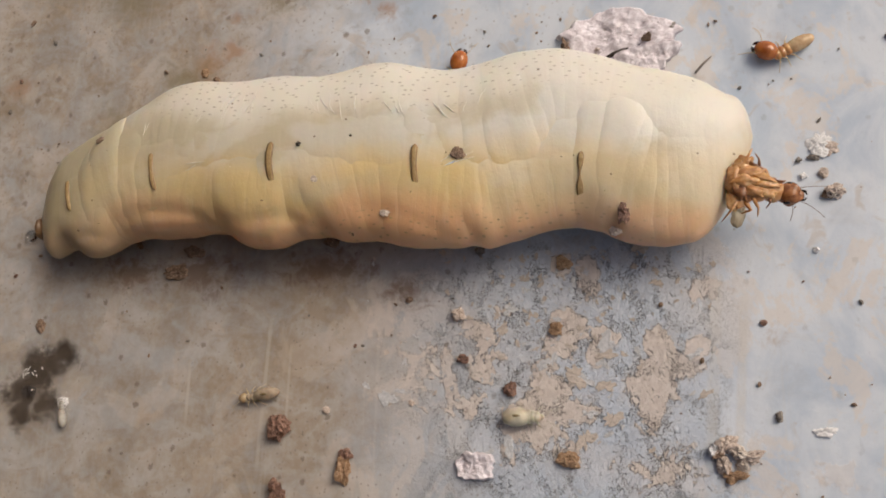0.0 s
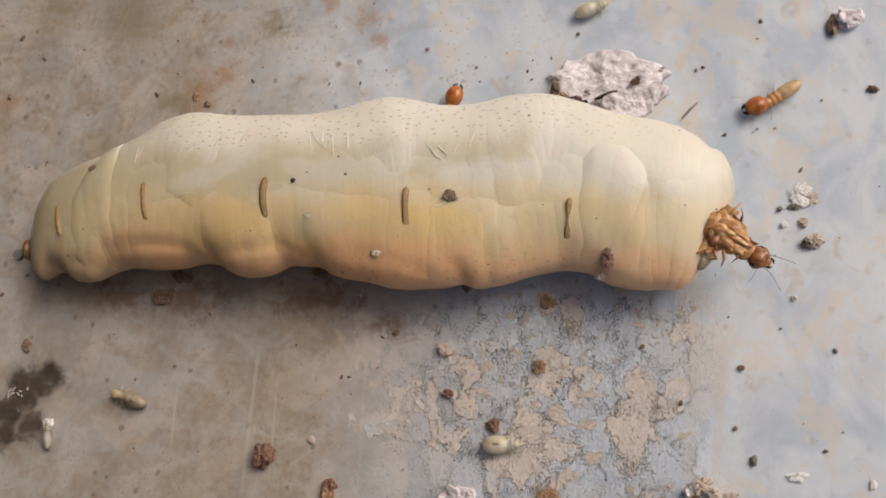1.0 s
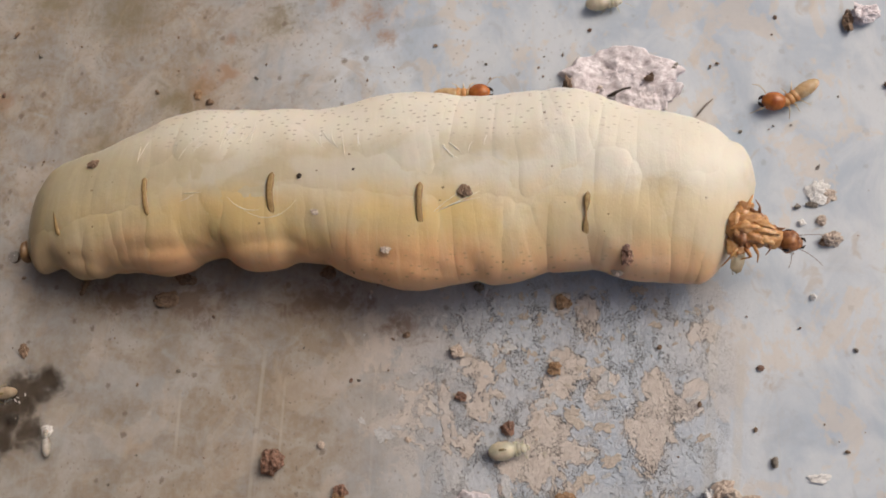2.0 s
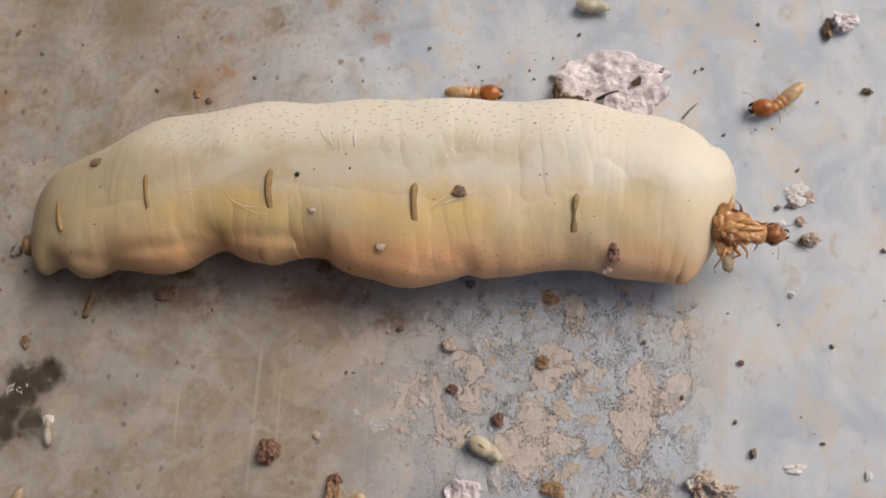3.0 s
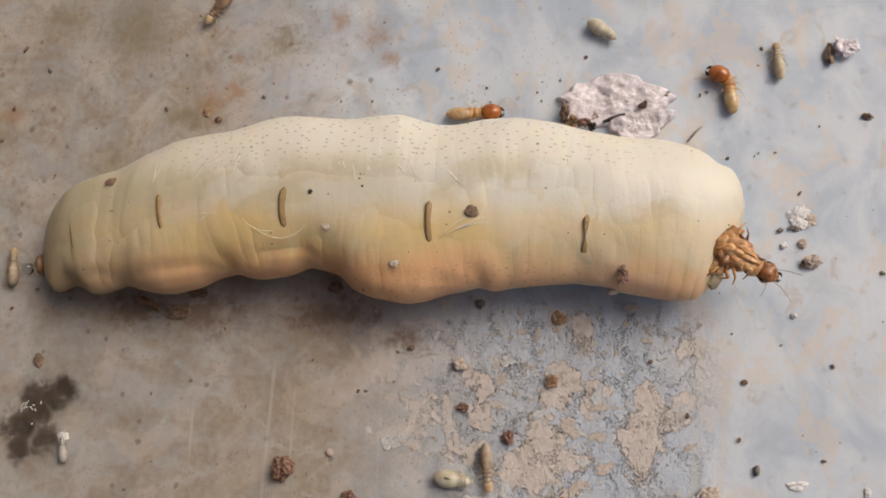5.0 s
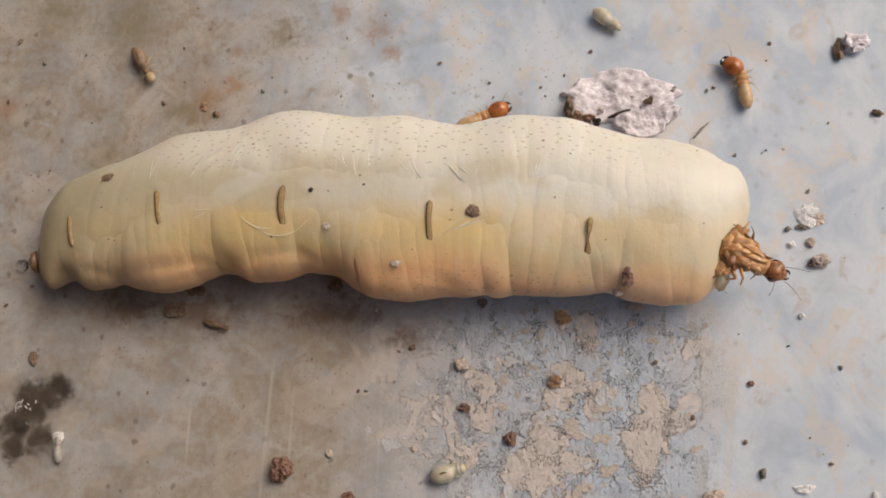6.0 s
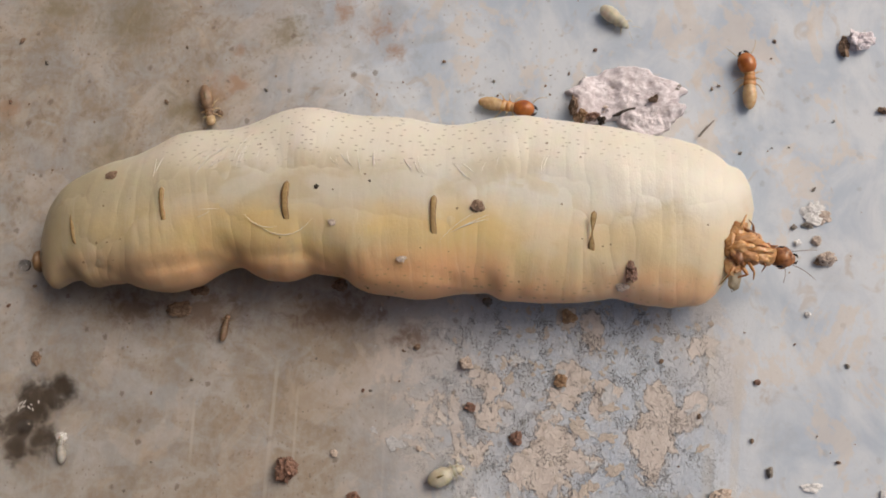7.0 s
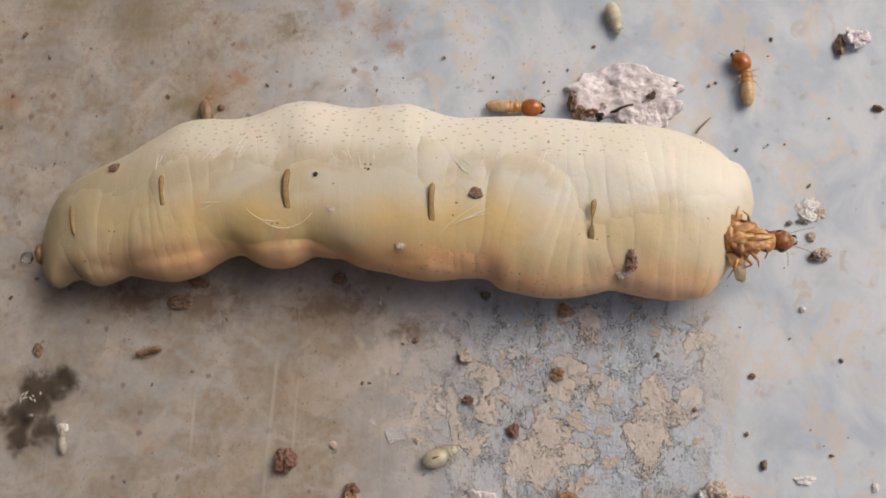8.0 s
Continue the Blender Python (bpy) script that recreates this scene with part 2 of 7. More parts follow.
def queen_skin():
    """Stretched, waxy, half-clear skin over white fat; rows of short dark bristle marks."""
    n = Nodes("stretched_cream_skin")
    x, y = n.axis("X"), n.axis("Y")
    blot = n.noise(n.space(0.16, 0.16, 0.16), 1.0, 5, 0.55, 0.3)
    fine = n.noise(n.space(1.3, 0.9, 0.9), 1.0, 4)
    ripple = n.noise(n.space(0.9, 0.05, 0.1, (6, 2, 0)), 1.0, 3)
    wander = n.math("ADD", y, n.math("MULTIPLY", n.math("SUBTRACT", blot, 0.5), 4.5))
    ragged = n.math("ADD", wander, n.math("MULTIPLY", n.math("SUBTRACT", ripple, 0.5), 1.2))
    fat, clear, belly, yolk = (0.73, 0.695, 0.61), (0.555, 0.495, 0.36), (0.88, 0.51, 0.275), (0.72, 0.535, 0.235)
    # clear flank, towards +x clouded by white fat; a band of fat on the back; yellow above a peach belly
    cloud = n.noise(n.space(0.10, 0.16, 0.16, (9, 2, 5)), 1.0, 5, 0.5, 0.3)
    cloud = n.math("ADD", n.step(cloud, 0.44, 0.58, 0, 0.9), n.math("SUBTRACT", n.step(x, -6, 14, -0.35, 0.25), n.step(x, 18, 28, 0, 0.45)))
    col = n.mix(n.math("MINIMUM", n.math("MAXIMUM", cloud, 0.0), 0.9), clear, (0.66, 0.64, 0.575))
    amber = n.noise(n.space(0.13, 0.2, 0.2, (1, 22, 5)), 1.0, 5, 0.5, 0.3)
    low = n.math("MULTIPLY", n.step(wander, 2.8, -1.0), n.step(amber, 0.28, 0.66, 0.55, 0.9))
    col = n.mix(n.math("MULTIPLY", low, n.step(x, 24, 6, 0.45, 0.95)), col, yolk)
    col = n.mix(n.step(n.math("ADD", ragged, n.step(x, 15, 27, 0, 2.4)), 3.9, 7.4, 0, 0.95), col, fat)
    # peach belly skin, brightened to paint in light shining through the body
    col = n.mix(n.step(n.math("ADD", wander, n.step(x, 0, 18, 0, 1.8)), -1.6, -5.6, 0, 0.88), col, belly)
    tail = n.step(x, -14, -38, 0, 0.75)
    col = n.mix(tail, col, (0.47, 0.415, 0.275))
    # bristle marks
    dots = n.cells(n.space(0.66, 1.6), 1.0, random_=0.9, flat=True)
    near = n.step(dots.outputs["Distance"], 0.155, 0.05)
    band = n.math("MAXIMUM", n.step(wander, 4.6, 7.0), n.math("MULTIPLY", n.step(y, -3.5, -5.5), n.step(x, -10, -2, 0.2, 0.6)))
    band = n.math("MULTIPLY", band, n.step(x, -29, -20))
    band = n.math("MULTIPLY", band, n.step(x, 31, 12, 0.25, 1.0))
    col = n.mix(n.math("MULTIPLY", n.math("MULTIPLY", near, band), 0.6), col, (0.19, 0.13, 0.07))
    stray = n.cells(n.space(0.34, 0.42, 0, (5, 5, 0)), 1.0, flat=True)
    pick = n.t.nodes.new("ShaderNodeSeparateColor")
    n.t.links.new(stray.outputs["Color"], pick.inputs[0])
    mark = n.math("LESS_THAN", stray.outputs["Distance"], n.step(pick.outputs[0], 0.6, 1.0, -0.01, 0.045))
    col = n.mix(n.math("MULTIPLY", mark, 0.8), col, (0.14, 0.08, 0.035))
    wrinkle = n.noise(n.space(1.3, 0.10, 0.2), 1.0, 4, 0.6, 0.4)
    col = n.mix(n.step(wrinkle, 0.5, 0.74, 0, 0.10), col, (0.86, 0.83, 0.75))
    pore = n.noise(n.space(5, 5, 5), 1.0, 2)
    b = n.bump(wrinkle, 0.10, 0.2)
    b = n.bump(fine, 0.12, 0.3, b)
    b = n.bump(pore, 0.12, 0.08, b)
    n.set(Base_Color=col, Roughness=n.step(fine, 0.3, 0.7, 0.32, 0.46), Normal=b, Subsurface_Weight=0.4,
          Subsurface_Radius=(1.0, 0.62, 0.30), Subsurface_Scale=0.22 * MM, Specular_IOR_Level=0.32, Coat_Weight=0.1, Coat_Roughness=0.34)
    return n.m


def horny(name, dark, light, rough=0.3, scatter=0.0, scale=1.2, vary=0.0):
    """Insect shell: smooth, slightly mottled."""
    n = Nodes(name)
    v = n.noise(n.space(scale, scale, scale), 1.0, 4)
    col = n.mix(n.step(v, 0.3, 0.7), dark, light)
    if vary:
        col = n.mix(n.math("MULTIPLY", n.random(), vary), col, dark)
    n.set(Base_Color=col, Roughness=rough, Normal=n.bump(n.noise(n.space(4, 4, 4), 1.0, 3), 0.2, 0.08))
    if scatter:
        n.set(Subsurface_Weight=scatter, Subsurface_Radius=(1.0, 0.6, 0.3), Subsurface_Scale=0.4 * MM)
    return n.m


def earthy(name, dark, light, grain=2.5, rough=0.9, relief=0.3, pitted=False):
    """Soil, clay, dried paste: two scales of mottling and a rough relief."""
    n = Nodes(name)
    a = n.noise(n.space(grain, grain, grain), 1.0, 5, 0.65)
    b = n.noise(n.space(grain * 0.3, grain * 0.3, grain * 0.3, (4, 4, 4)), 1.0, 3)
    col = n.mix(n.step(a, 0.32, 0.68), dark, light)
    col = n.mix(n.math("MULTIPLY", n.step(b, 0.4, 0.7), 0.5), col, n.mix(n.random(), dark, light))
    if pitted:
        pits = n.noise(n.space(0.85, 0.85, 0.85, (2, 8, 1)), 1.0, 4, 0.6)
        col = n.mix(n.step(pits, 0.64, 0.72, 0, 0.6), col, (0.24, 0.18, 0.165))
        col = n.mix(n.step(b, 0.52, 0.75, 0, 0.45), col, (0.46, 0.39, 0.39))
    n.set(Base_Color=col, Roughness=rough, Normal=n.bump(a, 0.7, relief))
    return n.m


GROUND = painted_sheet()
SKIN = queen_skin()
FILAMENT = horny("white_filament", (0.70, 0.665, 0.58), (0.82, 0.79, 0.71), 0.4, 0.4)
STERNITE = horny("olive_brown_plate", (0.33, 0.215, 0.09), (0.48, 0.34, 0.16), 0.45, 0.0, 2.5)
STERNITE_RIM = horny("brown_plate_rim", (0.20, 0.12, 0.05), (0.32, 0.20, 0.09), 0.45)
AMBER = horny("amber_shell", (0.34, 0.155, 0.055), (0.60, 0.33, 0.14), 0.3, 0.3, 1.3)
AMBER_LEG = horny("amber_leg_shell", (0.46, 0.215, 0.075), (0.80, 0.52, 0.26), 0.2, 0.4, 1.2, 0.8)
BROWN_HEAD = horny("brown_head_shell", (0.16, 0.055, 0.02), (0.40, 0.17, 0.06), 0.25, 0.0, 1.3)
DARK_AMBER = horny("dark_amber_shell", (0.14, 0.055, 0.022), (0.34, 0.15, 0.06), 0.3, 0.1, 1.5)
GREY_FEELER = horny("grey_feeler_shell", (0.16, 0.13, 0.12), (0.30, 0.26, 0.24), 0.4)
SOLDIER_BODY = horny("amber_tan_body", (0.42, 0.27, 0.13), (0.64, 0.47, 0.28), 0.2, 0.5)
ORANGE_HEAD = horny("orange_head_shell", (0.27, 0.075, 0.018), (0.48, 0.165, 0.04), 0.14, 0.3)
BLACK_JAW = horny("black_jaw_shell", (0.012, 0.008, 0.007), (0.04, 0.02, 0.014), 0.25)
PALE_BODY = horny("pale_tan_body", (0.40, 0.32, 0.20), (0.58, 0.50, 0.36), 0.35, 0.5)
CREAM_BODY = horny("cream_body", (0.44, 0.40, 0.30), (0.62, 0.575, 0.46), 0.3, 0.5)
WHITE_BODY = horny("white_body", (0.31, 0.285, 0.25), (0.47, 0.445, 0.40), 0.35, 0.4)
GREY_BODY = horny("dusty_tan_body", (0.27, 0.21, 0.15), (0.46, 0.38, 0.285), 0.36, 0.5)
DARK_TAN = horny("shaded_brown_body", (0.17, 0.105, 0.065), (0.31, 0.21, 0.135), 0.4, 0.3)
PALE_LEG = horny("pale_leg_shell", (0.42, 0.30, 0.17), (0.60, 0.48, 0.31), 0.35, 0.4)
GUT = horny("dark_gut", (0.10, 0.075, 0.03), (0.20, 0.15, 0.07), 0.4)
SOIL = earthy("brown_soil", (0.12, 0.075, 0.05), (0.36, 0.25, 0.175))
RED_SOIL = earthy("red_brown_soil", (0.075, 0.034, 0.024), (0.33, 0.19, 0.135), grain=3.0, rough=0.42)
ORANGE_SOIL = earthy("orange_soil", (0.22, 0.125, 0.065), (0.44, 0.30, 0.19))
PALE_CLAY = earthy("pale_clay", (0.42, 0.33, 0.27), (0.66, 0.57, 0.50))
PINK_CRUST = earthy("pinkish_white_crust", (0.60, 0.53, 0.555), (0.90, 0.85, 0.88), 1.5, 0.9, 0.35, True)
WHITE_CRUMB = earthy("white_crumb", (0.64, 0.63, 0.62), (0.84, 0.83, 0.82), 2.0, 0.7)
GREY_STONE = earthy("grey_grain", (0.13, 0.115, 0.10), (0.34, 0.30, 0.26), 2.0)
DARK_GAP = earthy("near_black_gap_and_grain", (0.02, 0.014, 0.01), (0.06, 0.045, 0.035))
PEACH_CHIP = earthy("peach_plaster_chip", (0.46, 0.40, 0.345), (0.60, 0.53, 0.465), 2.2, 0.85, 0.3)
GREY_CHIP = earthy("grey_paint_chip", (0.46, 0.465, 0.48), (0.64, 0.645, 0.65), 2.2, 0.7, 0.3)
BLOCKER_BROWN = earthy("dark_brown_light_blocker", (0.05, 0.02, 0.008), (0.085, 0.036, 0.015), 0.2)
STRAW = earthy("grey_straw", (0.20, 0.175, 0.15), (0.34, 0.30, 0.26), 2.0)


def wet_film():
    """A damp patch of a few runs grown together: dark, mottled, soft at its uneven rim."""
    n = Nodes("wet_dark_film")
    v = n.noise(n.space(0.36, 0.36), 1.0, 7, 0.66, 0.3)
    least = None
    for sx, sy, rx, ry in ((1.9, 2.1, 2.2, 1.2), (3.2, 2.8, 1.2, 1.0), (0.1, 1.5, 1.6, 2.0), (-0.6, -0.8, 2.3, 2.2), (-1.4, -3.2, 1.1, 1.3), (1.2, -2.2, 1.6, 1.4)):
        length = n.t.nodes.new("ShaderNodeVectorMath")
        length.operation = "LENGTH"
        n.t.links.new(n.space(1 / rx, 1 / ry, 0, (-sx / rx, -sy / ry, 0)), length.inputs[0])
        least = length.outputs["Value"] if least is None else n.math("MINIMUM", least, length.outputs["Value"])
    thin = n.math("ADD", least, n.math("MULTIPLY", n.math("SUBTRACT", v, 0.5), 3.6))
    n.set(Base_Color=n.mix(n.step(v, 0.35, 0.65), (0.085, 0.065, 0.05), (0.15, 0.12, 0.095)), Roughness=0.4, Alpha=n.math("ADD", n.step(thin, 1.45, 0.2, 0, 0.42), n.step(thin, 1.9, 0.5, 0, 0.22)))
    return n.m


def clear_water():
    n = Nodes("clear_water")
    n.set(Base_Color=(0.85, 0.87, 0.90), Roughness=0.0, IOR=1.36, Transmission_Weight=1.0)
    return n.m


def clear_skin():
    n = Nodes("clear_thin_skin")
    v = n.noise(n.space(1.2, 1.2, 1.2), 1.0, 4)
    n.set(Base_Color=n.mix(v, (0.70, 0.57, 0.38), (0.85, 0.76, 0.58)), Roughness=0.25, IOR=1.2, Transmission_Weight=0.55, Normal=n.bump(v, 0.4, 0.3))
    return n.m


WET, WATER, BAG = wet_film(), clear_water(), clear_skin()


# ---- mesh helpers, in millimetres ----
def part(name, bm, material, parent=None, label="", smooth=True):
    """Links a bmesh as one mesh object, under a thing or a part."""
    me = bpy.data.meshes.new(name)
    bmesh.ops.recalc_face_normals(bm, faces=bm.faces)
    bmesh.ops.scale(bm, vec=(MM, MM, MM), verts=bm.verts)
    if smooth:
        for f in bm.faces:
            f.smooth = True
    bm.to_mesh(me)
    bm.free()
    me.materials.append(material)
    ob = new(name, me)
    ob.parent = parent
    if label:
        tagged(ob, label)
    return ob


def empty(name, x=0, y=0, z=0, yaw=0):
    ob = new(name)
    ob.empty_display_size = 0.002
    ob.matrix_basis = pose(x * MM, y * MM, z * MM, 0, 0, yaw)
    return ob


def rings(bm, loops, closed=True):
    """Skins rows of points, each a ring, and closes both ends."""
    rows = [[bm.verts.new(p) for p in loop] for loop in loops]
    for a, b in zip(rows, rows[1:]):
        for i in range(len(a)):
            j = (i + 1) % len(a)
            bm.faces.new((a[i], a[j], b[j], b[i]))
    if closed:
        bm.faces.new(rows[0])
        bm.faces.new(rows[-1])
    return bm


def tube(bm, points, radii, sides=6):
    """A tapered tube along points."""
    loops = []
    for k, p in enumerate(points):
        a, b = Vector(points[max(k - 1, 0)]), Vector(points[min(k + 1, len(points) - 1)])
        way = (b - a).normalized()
        u = way.orthogonal().normalized()
        v = way.cross(u)
        loops.append([Vector(p) + radii[k] * (math.cos(q) * u + math.sin(q) * v) for q in (2 * math.pi * i / sides for i in range(sides))])
    # keep the rings from twisting
    for a, b in zip(loops, loops[1:]):
        best = min(range(sides), key=lambda s: sum((a[i] - b[(i + s) % sides]).length for i in range(sides)))
        b[:] = b[best:] + b[:best]
    return rings(bm, loops)


def egg(bm, centre, size, rough=0.0, seed=0, u=12, v=8, grooves=0, groove=0.0, squash=0.0):
    """An ellipsoid with optional segment grooves along x and a lumpy skin."""
    made = bmesh.ops.create_uvsphere(bm, u_segments=u, v_segments=v, radius=1.0)["verts"]
    turn = Matrix.Rotation(radians(90), 3, "Y")
    for w in made:
        p = turn @ w.co
        k = 1.0
        if grooves:
            k -= groove * (0.5 + 0.5 * math.cos(2 * math.pi * grooves * (p.x * 0.5 + 0.5)))
        if rough:
            k += rough * noise.noise(Vector(p) * 1.7 + Vector((seed, seed * 2.3, 0)))
        if squash and p.z < 0:
            p.z *= 1 - squash
        w.co = Vector((centre[0] + p.x * size[0] * (1 if not rough else k), centre[1] + p.y * size[1] * k, centre[2] + p.z * size[2] * k))
    return bm


def lump(bm, centre, size, seed, rough=0.45, cut=2):
    """A broken crumb: an icosphere pushed about and flattened at its foot."""
    made = bmesh.ops.create_icosphere(bm, subdivisions=cut, radius=1.0)["verts"]
    off = Vector((seed * 3.7, seed * 1.3, seed * 2.1))
    for w in made:
        p = w.co.copy()
        k = 1.15 + rough * noise.noise(p * 1.4 + off) - rough * 0.9 * abs(noise.noise(p * 2.6 + off)) + rough * 0.35 * noise.noise(p * 8 + off)
        z = p.z * k
        w.co = Vector((centre[0] + p.x * k * size[0], centre[1] + p.y * k * size[1], max(centre[2] + z * size[2], 0.0 if centre[2] >= 0 else centre[2])))
    return bm


def outline(size_x, size_y, seed, rough=0.35, count=18, fine=0.12):
    """A torn outline round the origin."""
    pts = []
    for i in range(count):
        q = 2 * math.pi * i / count
        c, s = math.cos(q), math.sin(q)
        k = 1 + rough * noise.noise((c * 1.1 + seed * 5.1, s * 1.1, seed)) * 1.6 + fine * noise.noise((c * 4 + seed, s * 4, seed * 3.0))
        pts.append((c * k * size_x, s * k * size_y))
    return pts


def plate(bm, pts, thick, lift=0.0, curl=0.0, seed=0):
    """A thin torn plate with a chamfered rim over z = lift."""
    cx, cy = sum(p[0] for p in pts) / len(pts), sum(p[1] for p in pts) / len(pts)
    reach = max(math.hypot(p[0] - cx, p[1] - cy) for p in pts)

    def z(x, y):
        return lift + curl * ((x - cx) ** 2 + (y - cy) ** 2) / reach ** 2 * (0.6 + noise.noise((x * 0.8 + seed, y * 0.8, seed)))

    foot = [bm.verts.new((x, y, z(x, y))) for x, y in pts]
    edge = [bm.verts.new((x, y, z(x, y) + thick * 0.6)) for x, y in pts]
    top = [bm.verts.new((cx + (x - cx) * 0.93, cy + (y - cy) * 0.93, z(x, y) + thick)) for x, y in pts]
    half = [bm.verts.new((cx + (x - cx) * 0.5, cy + (y - cy) * 0.5, lift + thick * (1.0 + 0.3 * noise.noise((x + seed, y, 0))))) for x, y in pts]
    mid = bm.verts.new((cx, cy, lift + thick))
    m = len(pts)
    for i in range(m):
        j = (i + 1) % m
        for a, b in ((foot, edge), (edge, top), (top, half)):
            bm.faces.new((a[i], a[j], b[j], b[i]))
        bm.faces.new((half[i], half[j], mid))
    bm.faces.new(foot)
    return bm


# ---- ground ----
def build_ground():
    bm = bmesh.new()
    xs = [-150, -110] + [-75 + 1.0 * i for i in range(151)] + [110, 150]
    ys = [-130, -90] + [-55 + 1.0 * i for i in range(111)] + [90, 130]
    grid = []
    for yy in ys:
        grid.append([bm.verts.new((xx, yy, min(0.0, 0.10 * noise.noise((xx * 0.12, yy * 0.12, 0)) + 0.05 * noise.noise((xx * 0.5, yy * 0.4, 3)) - 0.08))) for xx in xs])
    for a, b in zip(grid, grid[1:]):
        for i in range(len(xs) - 1):
            bm.faces.new((a[i], a[i + 1], b[i + 1], b[i]))
    return tagged(part("ground", bm, GROUND), "worn blue-grey painted sheet with peach patches, dusty and dimmed in colour towards one side", "ground", kind="structure")


ground = build_ground()


# unseen upright slabs, added only to block light from -x and -y
def build_light_blocker(name, x0, x1, y0, y1, high):
    bm = bmesh.new()
    bmesh.ops.create_cube(bm, size=1.0)
    for v in bm.verts:
        v.co = Vector(((x0 + x1) / 2 + v.co.x * (x1 - x0), (y0 + y1) / 2 + v.co.y * (y1 - y0), high / 2 - 0.3 + v.co.z * high))
    bmesh.ops.bevel(bm, geom=list(bm.edges), offset=2.0, segments=2, affect="EDGES")
    return tagged(part(name, bm, BLOCKER_BROWN), "unseen brown slab added beside the painted sheet to block light", "wall", kind="structure")


build_light_blocker("wall_west", -90, -55, -130, 120, 320)
build_light_blocker("wall_south", -55, 9, -95, -36, 320)


# unseen overhead slab, added to keep sky light off the -x side
def build_sky_blocker():
    bm = bmesh.new()
    bmesh.ops.create_cube(bm, size=1.0)
    for v in bm.verts:
        v.co = Vector((-42 + v.co.x * 96, -50 + v.co.y * 160, 330 + v.co.z * 20))
    bmesh.ops.bevel(bm, geom=list(bm.edges), offset=2.0, segments=2, affect="EDGES")
    return tagged(part("ceiling", bm, BLOCKER_BROWN), "unseen brown slab added overhead to block sky light", "ceiling", kind="structure")


build_sky_blocker()


# ---- the queen ----
def curve(xs, ys):
    """A smooth curve through a few stations."""
    xs, ys = np.array(xs, float), np.array(ys, float)
    slope = np.gradient(ys, xs)

    def at(x):
        x = min(max(x, xs[0]), xs[-1])
        k = int(min(max(np.searchsorted(xs, x) - 1, 0), len(xs) - 2))
        h = xs[k + 1] - xs[k]
        s = (x - xs[k]) / h
        return float(ys[k] * (1 + 2 * s) * (1 - s) ** 2 + slope[k] * h * s * (1 - s) ** 2 + ys[k + 1] * s * s * (3 - 2 * s) + slope[k + 1] * h * s * s * (s - 1))
    return at


TAIL, FRONT = -40.4, 34.2
back_edge = curve([-40.4, -39.8, -38, -36, -33, -30, -27, -24, -21, -18, -15, -12, -9, -6, -3, 0, 3, 6, 9, 12, 15, 18, 21, 24, 27, 29.5, 31.8, 33.4, 33.9, 34.2],
                  [-1.6, 1.2, 4.2, 5.45, 6.64, 7.8, 9.15, 10.55, 11.0, 11.01, 11.51, 11.93, 11.78, 11.48, 11.74, 11.82, 11.17, 10.91, 11.06, 11.31, 11.11, 10.77, 10.24, 9.4, 8.91, 8.23, 6.96, 5.7, 4.4, 2.6])
front_edge = curve([-40.4, -39.6, -38, -36, -33, -30, -27, -24, -21, -18, -15, -12, -9, -6, -3, 0, 3, 6, 9, 12, 15, 18, 21, 24, 27, 29.5, 31.2, 32.8, 33.7, 34.2],
                   [-1.6, -4.2, -6.2, -5.8, -6.72, -6.5, -5.83, -6.07, -5.49, -4.7, -5.7, -5.61, -4.75, -5.6, -6.44, -6.99, -7.22, -6.9, -7.1, -6.84, -6.63, -6.35, -6.9, -7.13, -7.36, -6.6, -4.6, -1.7, 0.5, 2.6])
height = curve([-40.4, -39.6, -38, -34, -28, -20, -8, 4, 12, 20, 26, 30, 32.4, 33.7, 34.2], [0.1, 2.2, 4.8, 7.4, 9.0, 9.9, 10.2, 9.9, 9.3, 8.5, 7.6, 6.5, 4.9, 2.9, 0.1])
middle = curve([-40.4, -36, -28, -18, -6, 6, 14, 22, 30, 34.2], [2.6, 3.8, 4.6, 5.05, 5.2, 5.0, 4.7, 4.3, 3.9, 3.7])


GROOVES = [-34.5, -29.3, -16.6, -6, 8.5, 20.5]        # where the belly's rolls meet
FOLDS = [(-34.5, -29, 0.12), (-29, -17, 0.22), (-17, -6, 0.22), (-6, 8, 0.12)]
ENDS = [TAIL] + [-36 + 1.5 * i for i in range(45)] + [FRONT]     # where the narrow rolls of skin meet


def ease(s):
    s = min(max(s, 0.0), 1.0)
    return s * s * (3 - 2 * s)


